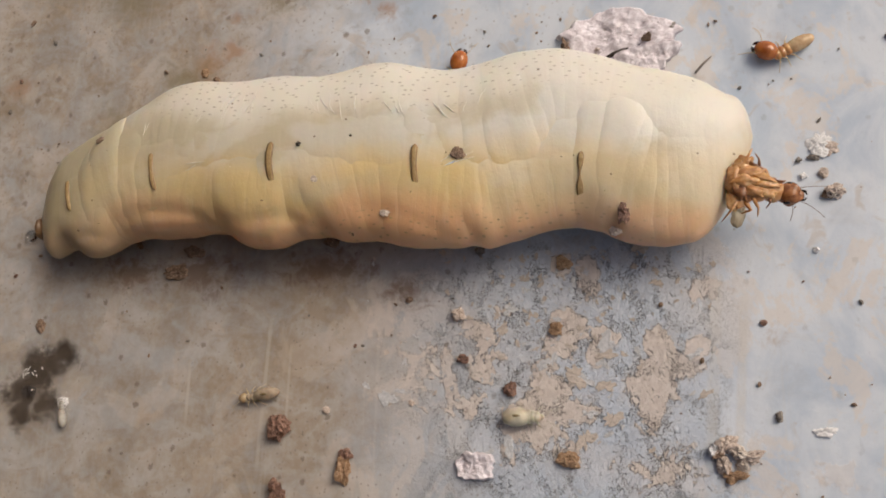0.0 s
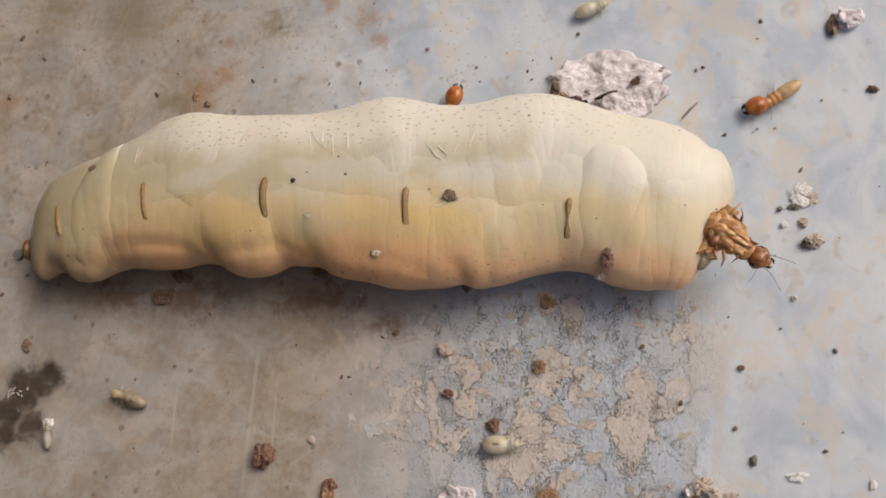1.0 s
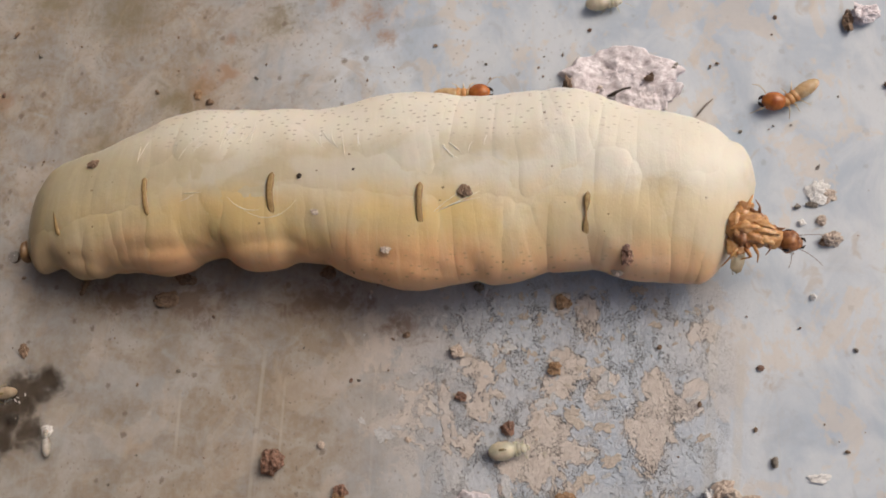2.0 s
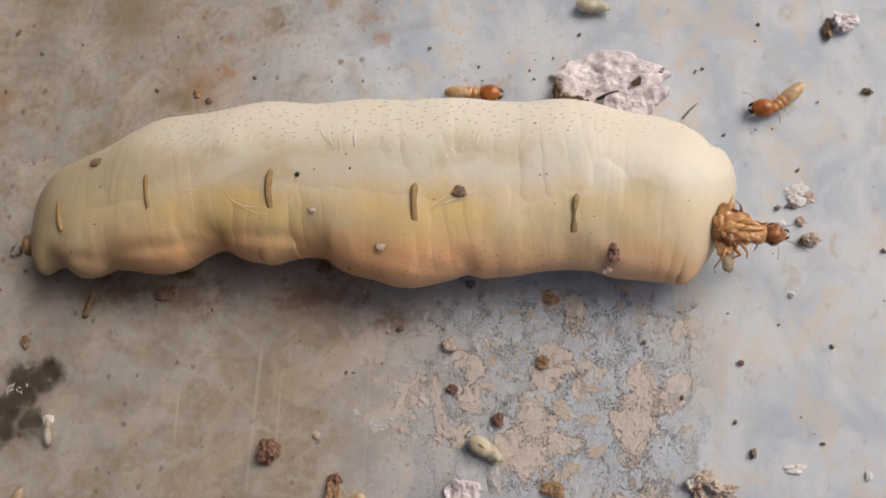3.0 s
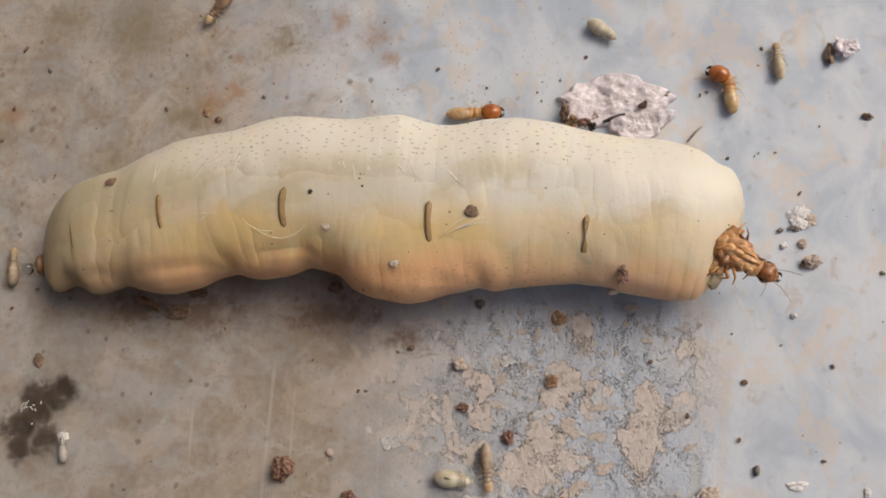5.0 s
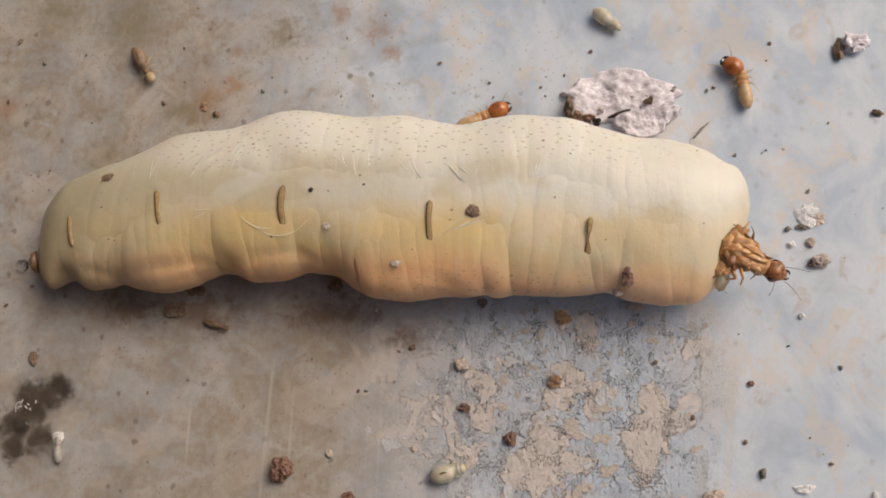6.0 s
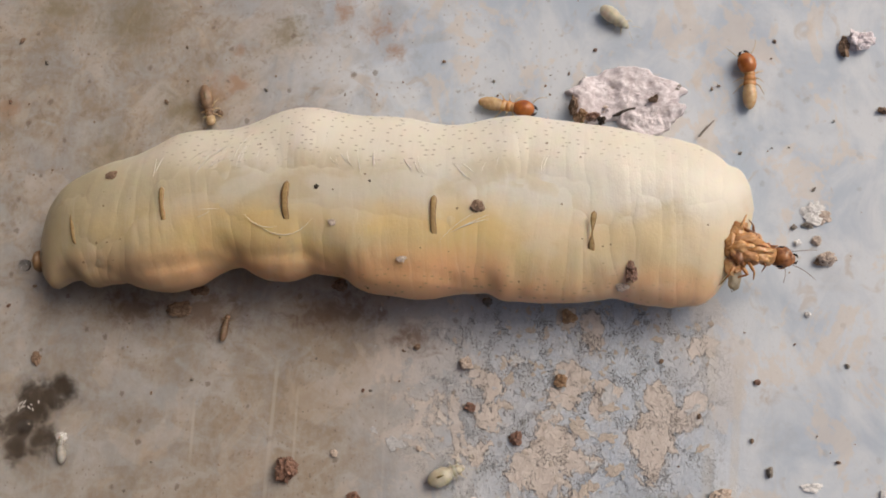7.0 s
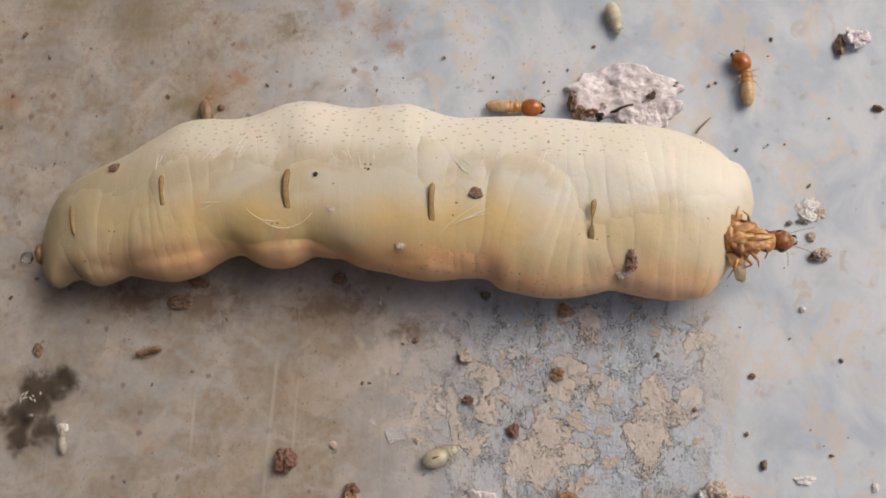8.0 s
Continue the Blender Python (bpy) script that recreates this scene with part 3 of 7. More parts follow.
def body_point(x, q):
    """A point of the abdomen's skin at station x and angle q round it (0: +y, 90 degrees: up), and the way out."""
    a, b = (back_edge(x) - front_edge(x)) / 2, height(x) / 2
    c, s = math.cos(q), math.sin(q)
    e = 2 / 2.25
    y = (back_edge(x) + front_edge(x)) / 2 + a * math.copysign(abs(c) ** e, c)
    z = middle(x) + b * math.copysign(abs(s) ** e, s)
    out = Vector((0, c / max(a, 0.3), s / max(b, 0.3))).normalized()
    # grooves at the joints, deeper on the front flank; folds that arch over the belly's lobes
    front = ease((-c - 0.25) / 0.6)
    rim = ease((-c - 0.66) / 0.3)
    dent = 0.0
    for joint in GROOVES:
        dent += (0.3 * ease((-c - 0.5) / 0.4) if joint < -5 else 0.35 * rim) * math.exp(-((x - joint - 0.3 * math.sin(3 * q)) / (1.8 if joint < -5 else 1.0)) ** 2)
    for joint in (-34.5, -29.3, -16.6, -6):
        dent += 0.2 * rim * math.exp(-((x - joint) / 0.9) ** 2)
    for first, last, deep in FOLDS:
        s = (2 * x - first - last) / (last - first)
        if abs(s) < 1:
            dent += deep * (1 - s * s) * math.exp(-((math.degrees(q) - 138 - 22 * s * s - 6 * s) / 7) ** 2)
    dent -= 0.16 * front * noise.noise((x * 0.42 + 3, 0.0, 1.7)) * ease((30 - x) / 4)
    dent += 0.10 * noise.noise((x * 0.35, 2.2 * math.cos(q), 2.2 * math.sin(q))) + 0.03 * noise.noise((x * 1.1, 5 * math.cos(q), 5 * math.sin(q) + 7))
    return Vector((x, y, z)) - out * dent * min(1.0, a / 3), out


def roll_point(x, q, first, last, side):
    """A point of one roll of skin: full on its own flank (1: back, -1: belly), drawn in towards the crest and beyond its joints."""
    p, out = body_point(x, q)
    past = max(first - x, x - last, 0.0)
    broad = (back_edge(x) - front_edge(x)) / 2
    c = side * math.cos(q)
    sink = 0.11 * past ** 2 + 0.003 * past + (0.10 * (1 - ease(c / 0.4)) * ease((27 - x) / 5) * ease((x + 36) / 5) + 2.5 * min(c, 0.0) ** 2) * min(1.0, broad / 8)
    return p - out * min(sink, broad * 0.6)


def core_point(x, q):
    """A point of the abdomen's crown, which stays still between the heaving rolls: full at the crest, drawn in at the flanks."""
    p, out = body_point(x, q)
    broad = (back_edge(x) - front_edge(x)) / 2
    sink = (1.6 * math.cos(q) ** 2 + 0.9 * ease((x - 23) / 8) + 0.9 * ease((-31 - x) / 7)) * min(1.0, broad / 8)
    p = p - out * min(sink, broad * 0.6)
    p.x = -3 + (p.x + 3) * 0.972
    return p


def height_over(point, y):
    """The z over y of a cross-section given as a function of the angle."""
    low, high = 0.0, math.pi
    for _ in range(18):
        q = (low + high) / 2
        if point(q).y > y:
            low = q
        else:
            high = q
    return point(q).z


def skin_height(x, y):
    """The z of the abdomen's upper skin over (x, y), at rest."""
    return height_over(lambda q: core_point(-3 + (x + 3) / 0.972, q), y)


def build_roll(queen, first, last, side):
    """One narrow roll of skin on a flank; beyond its joints it runs on, ever deeper, under its neighbours."""
    bm = bmesh.new()
    over = 1.8
    x0, x1 = (first if first == TAIL else max(first - over, TAIL + 0.3)), (last if last == FRONT else min(last + over, FRONT - 0.3))
    count, sides = int((x1 - x0) / 0.32), 84
    loops = []
    for i in range(count + 1):
        s = i / count
        if first == TAIL:
            s = s ** 1.7
        if last == FRONT:
            s = 1 - (1 - s) ** 1.9
        x = x0 + (x1 - x0) * s
        loops.append([roll_point(x, 2 * math.pi * k / sides, first, last, side) for k in range(sides)])
    rings(bm, loops)
    return part("back_roll" if side > 0 else "belly_roll", bm, SKIN, queen, "swollen cream translucent skin with fine wrinkles")


def build_core(queen):
    bm = bmesh.new()
    count, sides = 210, 110
    loops = []
    for i in range(count + 1):
        s = i / count
        x = TAIL + (FRONT - TAIL) * (s + 0.12 * math.sin(2 * math.pi * s) * -0.9)
        loops.append([core_point(x, 2 * math.pi * k / sides) for k in range(sides)])
    rings(bm, loops)
    return part("abdomen", bm, SKIN, queen, "swollen cream translucent abdomen with fine wrinkles")


def build_sternite(queen, x, y, length, width, bend, pinch, lean):
    """A narrow horny plate across the abdomen, lying on the skin: a dark rim and a paler, notched middle."""
    plate_rim = None
    for name, material, grow, top in (("sternite", STERNITE_RIM, 0.0, 0.02), ("plate_middle", STERNITE, -0.07, 0.03)):
        bm = bmesh.new()
        loops = []
        for i in range(17):
            s = -1 + 2 * i / 16
            w = width * (0.40 + 0.60 * math.sqrt(max(0, 1 - s ** 6))) * (1 - pinch * math.exp(-(s / 0.4) ** 2)) * (0.35 if i in (0, 16) else 1)
            w = max(w * (1 + 0.12 * noise.noise((s * 3, x, 0))) + grow * 2, 0.05)
            yy, xx = y + s * (length / 2 + grow), x + bend * (1 - s * s) + lean * s
            z = skin_height(xx, yy)
            loops.append([(xx - w / 2, yy, z - 0.15), (xx - w / 2, yy, z + 0.015), (xx - w / 4, yy, z + top), (xx, yy, z + top - 0.01), (xx + w / 4, yy, z + top), (xx + w / 2, yy, z + 0.015), (xx + w / 2, yy, z - 0.15)])
        rings(bm, loops)
        made = part(name, bm, material, plate_rim or queen, "" if plate_rim else "narrow olive-brown horny plate")
        plate_rim = plate_rim or made
    return plate_rim


def build_leg(parent, hip, knee, foot, r, material, name="leg"):
    bm = bmesh.new()
    hip, knee, foot = Vector(hip), Vector(knee), Vector(foot)
    pts = [hip, hip.lerp(knee, 0.35), hip.lerp(knee, 0.8), knee, knee.lerp(foot, 0.15), knee.lerp(foot, 0.7), foot]
    tube(bm, pts, [r * 0.7, r * 1.15, r * 0.9, r * 0.6, r * 0.55, r * 0.4, r * 0.2], 6)
    return part(name, bm, material, parent)


def build_feeler(parent, a, b, c, r, material):
    bm = bmesh.new()
    a, b, c = Vector(a), Vector(b), Vector(c)
    pts, radii = [], []
    for i in range(13):
        s = i / 12
        pts.append(a * (1 - s) ** 2 + b * 2 * s * (1 - s) + c * s * s)
        radii.append(r * (1.0 if i % 2 else 0.7) * (1 - 0.3 * s))
    tube(bm, pts, radii, 5)
    return part("antenna", bm, material, parent)


NECK = (32.0, -2.8, 5.5)


def build_queen():
    queen = tagged(empty("termite_queen"), "swollen cream termite queen with small amber thorax lying on worn paint", "termite")
    core = build_core(queen)
    back_rolls = [build_roll(queen, a, b, 1) for a, b in zip(ENDS, ENDS[1:])]
    belly_rolls = [build_roll(queen, a, b, -1) for a, b in zip(ENDS, ENDS[1:])]
    plates = [(build_sternite(queen, *row), row[0], row[1]) for row in (
        (-33.9, -0.7, 3.3, 0.5, -0.1, 0.1, -0.35),
        (-23.5, 1.0, 3.8, 0.55, -0.15, 0.25, -0.25),
        (-10.6, 1.1, 3.9, 0.68, -0.22, 0.05, 0),
        (4.0, -0.4, 3.9, 0.62, -0.1, 0.2, 0),
        (18.7, -1.8, 3.9, 0.62, -0.05, 0.78, 0.15))]
    # pale breathing tubes that show through the skin
    random.seed(3)
    for x, y, turn, count, long, curl in (
            (-19, 6.2, 42, 7, 4.2, 0.3), (-16, 7.0, 58, 5, 3.2, 0.3), (-13.5, 7.2, 75, 4, 2.4, 0.2), (-5.5, 6.2, 112, 4, 3.4, 0.9), (-2.5, 6.0, 96, 3, 2.6, 0.7),
            (1.5, 5.6, 118, 4, 2.8, 0.4), (7.0, 5.0, 125, 4, 3.2, 0.3), (9.0, 5.4, 70, 3, 2.0, 0.4), (-12, -0.4, 170, 2, 5.5, 0.9), (7.5, -0.9, 22, 3, 6.5, 0.3), (-19, 0.6, 15, 2, 3.5, 0.6), (-24, 6.0, 75, 2, 2.2, 0.3), (15, 5.6, 85, 2, 2.4, 0.4)):
        for _ in range(count):
            ox, oy, q, l = x + random.uniform(-1.3, 1.3), y + random.uniform(-0.6, 0.6), radians(turn + random.uniform(-16, 16)), long * random.uniform(0.45, 1.1)
            bend = random.uniform(-0.3, 1.0) * curl
            pts = []
            for i in range(9):
                s = -1 + 2 * i / 8
                px = ox + s * l / 2 * math.cos(q) - bend * (1 - s * s) * math.sin(q) * l * 0.3
                py = oy + s * l / 2 * math.sin(q) + bend * (1 - s * s) * math.cos(q) * l * 0.3
                pts.append((px, py, height_over(lambda v: body_point(px, v)[0], py) + 0.015))
            bm = bmesh.new()
            w = random.uniform(0.4, 0.85)
            tube(bm, pts, [r * w for r in (0.01, 0.03, 0.05, 0.06, 0.06, 0.055, 0.045, 0.03, 0.01)], 5)
            part("breathing_tube", bm, FILAMENT, core)
    # blunt end of the abdomen
    bm = bmesh.new()
    egg(bm, (-38.0, -1.9, 2.9), (2.0, 2.5, 2.2), 0.10, 3, 24, 16, 2, 0.03)
    tail = part("tail_segment", bm, horny("greyish_tail_skin", (0.28, 0.25, 0.18), (0.43, 0.395, 0.30), 0.3, 0.2, 0.5), core, "greyish blunt last segment")
    bm = bmesh.new()
    egg(bm, (-40.0, -2.9, 3.0), (0.7, 1.2, 1.4), 0.2, 5)
    part("tail_tip", bm, horny("brown_tail_shell", (0.12, 0.065, 0.03), (0.26, 0.16, 0.08), 0.35), tail, "dark brown horny tail tip")
    # thorax, which swings at the front end of the abdomen
    bm = bmesh.new()
    egg(bm, (0.2, 0.5, 0.1), (1.5, 2.5, 1.4), 0.14, 1, 24, 16, 3, 0.04)
    egg(bm, (1.7, 0.5, 0.3), (1.4, 2.0, 1.2), 0.12, 2, 24, 16, 2, 0.05)
    thorax = part("thorax", bm, AMBER, queen, "wrinkled amber-brown thorax")
    bm = bmesh.new()
    egg(bm, (3.3, 0.1, 0.2), (1.25, 1.25, 0.95), 0.10, 4, 20, 14)
    part("front_thorax", bm, AMBER_LEG, thorax, "pale amber front segment of the thorax")
    bm = bmesh.new()
    for w in egg(bm, (5.0, 0.0, 0.1), (1.08, 1.12, 0.9), 0.12, 9, 26, 18).verts:
        w.co += 0.16 * noise.noise_vector(w.co * 1.7)
    head = part("head", bm, BROWN_HEAD, thorax, "glossy red-brown head")
    bm = bmesh.new()
    egg(bm, (5.85, 0.0, 0.1), (0.42, 0.62, 0.45), 0.2, 10)
    part("mouth", bm, DARK_AMBER, head)
    for s in (1, -1):
        bm = bmesh.new()
        egg(bm, (4.85, 0.88 * s, 0.34), (0.34, 0.24, 0.3))
        part("eye", bm, BLACK_JAW, head, "black eye")
        bm = bmesh.new()
        tube(bm, [(6.0, 0.4 * s, 0.2), (6.3, 0.42 * s, 0.2), (6.5, 0.15 * s, 0.15)], [0.18, 0.14, 0.05])
        part("mandible", bm, BLACK_JAW, head)
        build_feeler(head, (5.7, 0.62 * s, 0.4), (6.9, 0.9 * s, 1.0), (8.2, (1.1 if s > 0 else 1.9) * s, 0.5), 0.05, GREY_FEELER)
    build_feeler(head, (5.3, -0.8, 0.1), (5.6, -1.5, 0.2), (5.4, -2.5, -0.2), 0.05, GREY_FEELER)
    # broad flattened hip joints and thighs, side by side over the thorax, towards the head
    for x, y, z, long, wide, thick, yaw, shell in (
            (0.0, 1.9, 0.9, 1.3, 0.75, 0.6, 55, AMBER_LEG), (0.5, 1.3, 1.25, 1.7, 0.55, 0.5, 18, AMBER), (0.3, 0.4, 1.4, 1.5, 0.6, 0.5, 6, AMBER_LEG),
            (1.7, 1.7, 0.95, 1.5, 0.42, 0.45, -32, DARK_AMBER), (2.0, 1.0, 1.25, 1.4, 0.42, 0.4, -14, AMBER_LEG), (2.2, 0.3, 1.3, 1.6, 0.40, 0.4, -2, AMBER_LEG),
            (1.3, -0.5, 1.25, 1.3, 0.5, 0.42, -12, AMBER), (0.1, -0.7, 1.2, 1.2, 0.62, 0.5, -58, DARK_AMBER), (2.5, -0.5, 1.0, 1.2, 0.45, 0.4, -6, AMBER_LEG),
            (3.2, 0.85, 0.85, 0.9, 0.30, 0.35, 12, DARK_AMBER), (-0.5, -1.7, 0.6, 1.1, 0.6, 0.5, -75, AMBER_LEG), (-0.7, 0.6, 1.2, 0.8, 1.2, 0.5, 10, AMBER)):
        bm = bmesh.new()
        egg(bm, (0, 0, 0), (long, wide, thick), 0.5, x + 3 * y, 20, 14)
        for w in bm.verts:
            w.co.y *= 1.15 - 0.25 * w.co.x / long
            w.co += 0.16 * noise.noise_vector(w.co * 1.6 + Vector((x, y, z)))
        hip = part("hip_joint", bm, shell, thorax, "broad translucent amber hip joint")
        hip.matrix_basis = pose(x * MM, y * MM, z * MM, 0, 0, yaw)
    for hip, knee, foot, r in (
            ((0.0, 2.3, 1.0), (0.3, 3.1, 1.5), (0.6, 4.1, 1.3), 0.26),
            ((1.6, 2.1, 1.0), (1.4, 2.9, 1.6), (0.9, 3.6, 1.3), 0.16),
            ((0.5, -1.4, 0.9), (1.4, -2.6, 1.1), (0.5, -2.9, 0.4), 0.24),
            ((0.0, -1.6, 0.9), (-0.5, -2.8, 1.1), (-1.3, -3.9, -0.3), 0.2),
            ((1.4, -1.1, 0.8), (2.1, -2.2, 1.0), (2.2, -2.9, 0.2), 0.2),
            ((3.0, -0.9, 0.7), (3.2, -1.4, 1.0), (2.9, -2.0, 0.5), 0.16)):
        build_leg(thorax, hip, knee, foot, r, AMBER_LEG if r > 0.18 else DARK_AMBER)
    # stubs of the shed wings against the abdomen
    for bx, by, bz, turn, long, wide, tilt in ((-0.6, 1.2, 1.2, 72, 2.0, 0.7, 4), (-0.3, -0.9, 1.0, -66, 1.7, 0.6, -4)):
        bm = bmesh.new()
        loops = []
        for i in range(13):
            s = i / 12
            w = wide * (0.55 + 0.5 * math.sin(math.pi * min(s * 0.8 + 0.12, 1.0)) + 0.25 * noise.noise((s * 5, by, 3)))
            loops.append([(s * long, w * math.cos(v) + 0.12 * noise.noise((s * 4, by, v)), 0.13 * math.sin(v) + 0.20 * noise.noise((s * 4, math.cos(v), turn))) for v in (2 * math.pi * m / 12 for m in range(12))])
        rings(bm, loops)
        stub = part("wing_scale", bm, AMBER, thorax, "crumpled amber stub of a shed wing")
        stub.matrix_basis = pose(bx * MM, by * MM, bz * MM, 0, -tilt, turn)
    bm = bmesh.new()
    egg(bm, (0.3, -2.7, -0.4), (0.7, 1.6, 0.8), 0.5, 12, 20, 14)
    part("membrane", bm, BAG, thorax, "clear pale bag of skin below the thorax")
    thorax.scale = (0.84, 0.84, 0.84)
    head.scale, head.location = (1.15, 1.12, 1.0), (-0.75 * MM, 0, 0)
    return queen, back_rolls, belly_rolls, plates, thorax


queen, back_rolls, belly_rolls, plates, queen_thorax = build_queen()


# ---- small termites ----
def build_soldier(name, label, size=1.0):
    """Faces +x. Thing > abdomen, thorax, six legs, head > jaws, antennae."""
    ant = tagged(empty(name), label, "termite", "termites round the queen")
    s = size
    bm = bmesh.new()
    egg(bm, (-2.25 * s, 0, 0.8 * s), (1.95 * s, 0.92 * s, 0.8 * s), 0, 0, 24, 20, 6, 0.06)
    part("abdomen", bm, SOLDIER_BODY, ant, "amber-tan glossy banded abdomen")
    bm = bmesh.new()
    for x, w in ((-0.75, 0.86), (-0.05, 0.8), (0.6, 0.7)):
        egg(bm, (x * s, 0, 0.9 * s), (0.62 * s, w * s, 0.55 * s), 0.05, x, 12, 8)
    part("thorax", bm, AMBER_LEG, ant)
    for sd in (1, -1):
        for x, fx in ((0.5, 1.3), (0.0, -0.3), (-0.5, -1.9)):
            build_leg(ant, (x * s, 0.35 * sd * s, 0.8 * s), ((x * 0.6 + fx * 0.4) * s, 1.15 * sd * s, 1.05 * s), (fx * s, 1.95 * sd * s, 0.03), 0.10 * s, PALE_LEG)
    bm = bmesh.new()
    egg(bm, (1.25 * s, 0, 0), (1.45 * s, 1.18 * s, 0.95 * s), 0, 0, 20, 14)
    head = part("head", bm, ORANGE_HEAD, ant, "glossy orange-brown head")
    head.matrix_basis = pose(0.75 * s * MM, 0, 1.05 * s * MM)
    for sd in (1, -1):
        bm = bmesh.new()
        tube(bm, [(2.3 * s, 0.5 * sd * s, -0.1), (2.65 * s, 0.5 * sd * s, -0.1), (2.9 * s, 0.36 * sd * s, -0.1), (3.05 * s, 0.12 * sd * s, -0.1)], [0.32 * s, 0.26 * s, 0.17 * s, 0.04], 6)
        part("mandible", bm, BLACK_JAW, head, "black curved jaw")
        build_feeler(head, (2.2 * s, 0.75 * sd * s, 0.1), (2.9 * s, 1.7 * sd * s, 1.0), (4.0 * s, 1.9 * sd * s, 0.2), 0.06 * s, PALE_LEG)
    return ant, head


def build_worker(name, label, size=1.0, body=None, fat=1.0, gut=True, skull=1.0, head_shell=None):
    """Faces +x. Thing > abdomen, thorax, head, six legs, antennae."""
    body = body or PALE_BODY
    ant = tagged(empty(name), label, "termite", "termites round the queen")
    s = size
    bm = bmesh.new()
    egg(bm, (-1.5 * s, 0, 0.75 * s * fat ** 0.5), (1.55 * s, 0.78 * s * fat, 0.72 * s * fat ** 0.5), 0, 0, 18, 16, 6, 0.07)
    abdomen = part("abdomen", bm, body, ant)
    if gut:
        bm = bmesh.new()
        egg(bm, (-1.45 * s, 0.1 * s, (0.75 + 0.62) * s * fat ** 0.5), (0.5 * s, 0.14 * s, 0.13 * s), 0.4, 2)
        part("gut", bm, GUT, abdomen, "dark gut showing through the skin")
    bm = bmesh.new()
    plump = 1.45 if fat > 1.2 else 1.0
    for x, w in ((-0.2, 0.5), (0.2, 0.46), (0.6, 0.42)):
        egg(bm, (x * s, 0, 0.75 * s), (0.35 * s * plump, w * s * plump * (1.1 - 0.2 * x), 0.38 * s * plump), 0.05, x, 12, 8)
    part("thorax", bm, body, ant)
    bm = bmesh.new()
    egg(bm, ((0.75 + 0.5 * skull) * s, 0, 0.7 * s), (0.62 * s * skull, 0.55 * s * skull, 0.42 * s * skull), 0, 0, 14, 10)
    part("head", bm, head_shell or PALE_LEG, ant, "small rounded head")
    for sd in (1, -1):
        for x, fx in ((0.6, 1.1), (0.2, -0.1), (-0.2, -1.3)):
            build_leg(ant, (x * s, 0.25 * sd * s, 0.6 * s), ((x * 0.6 + fx * 0.4) * s, 0.8 * sd * s, 0.75 * s), (fx * s, 1.2 * sd * s, 0.03), 0.085 * s, head_shell or PALE_LEG)
        build_feeler(ant, (1.7 * s, 0.3 * sd * s, 0.85 * s), (2.2 * s, 0.8 * sd * s, 1.2 * s), (2.9 * s, 0.9 * sd * s, 0.5 * s), 0.035 * s, head_shell or PALE_LEG)
    return ant


soldier_behind, head_behind = build_soldier("termite_soldier", "orange-headed termite soldier walking behind the queen", 0.8)
soldier_free, head_free = build_soldier("termite_soldier", "orange-headed termite soldier with a pale body on bare paint", 0.8)
larva_low = build_worker("termite_nymph", "plump cream termite nymph with a dark gut spot", 0.9, CREAM_BODY, 1.35, True, 0.6, CREAM_BODY)
larva_top = build_worker("termite_nymph", "plump pale cream termite nymph beside a crust", 0.85, CREAM_BODY, 1.25, False, 0.6, CREAM_BODY)
runner = build_worker("termite_worker", "dusty tan termite worker running over the paint", 0.9, GREY_BODY)
visitor = build_worker("termite_worker", "pale tan termite worker passing the soldier", 0.85, PALE_BODY, 0.9, False)
climber = build_worker("termite_worker", "brownish termite worker heading for the queen's back", 1.0, DARK_TAN)
# darker shell here puts the queen's shade into the worker's colour
shade_worker = build_worker("termite_worker", "termite worker in the queen's shade, its colour darkened for that shade", 0.62, DARK_TAN, 0.85, True, 0.9, DARK_TAN)
helper = build_worker("termite_worker", "tan termite worker near the cream nymph", 1.0, GREY_BODY, 0.8, False)


# ---- crumbs, crusts and stains ----
def crumb(name, label, category, at, size, material, seed, group="", yaw=0, z=0.0, flat=False):
    """A crumb of soil: a broken clod, knobbly with the grains that it is made of."""
    bm = bmesh.new()
    off = Vector((seed * 3.7, seed * 1.3, seed * 2.1))
    for w in bmesh.ops.create_icosphere(bm, subdivisions=4 if max(size) > 0.4 else 3, radius=1.0)["verts"]:
        p = w.co.copy()
        near = noise.voronoi(p * 2.1 + off)[0]
        k = 0.88 + 0.5 * noise.noise(p * 1.0 + off) + 0.32 * noise.noise(p * 2.3 - off) + 0.22 * (0.42 - near[0]) + 0.20 * noise.noise(p * 4.5 + off) + 0.14 * noise.noise(p * 11 + off)
        w.co = Vector((p.x * k * size[0], p.y * k * size[1], max(p.z * k + (0.12 if flat else 0.5), 0.0) * size[2]))
    ob = tagged(part(name, bm, material, smooth=False), label, category, group)
    ob.matrix_basis = pose(at[0] * MM, at[1] * MM, z * MM - 0.00006, 0, 0, yaw)
    return ob



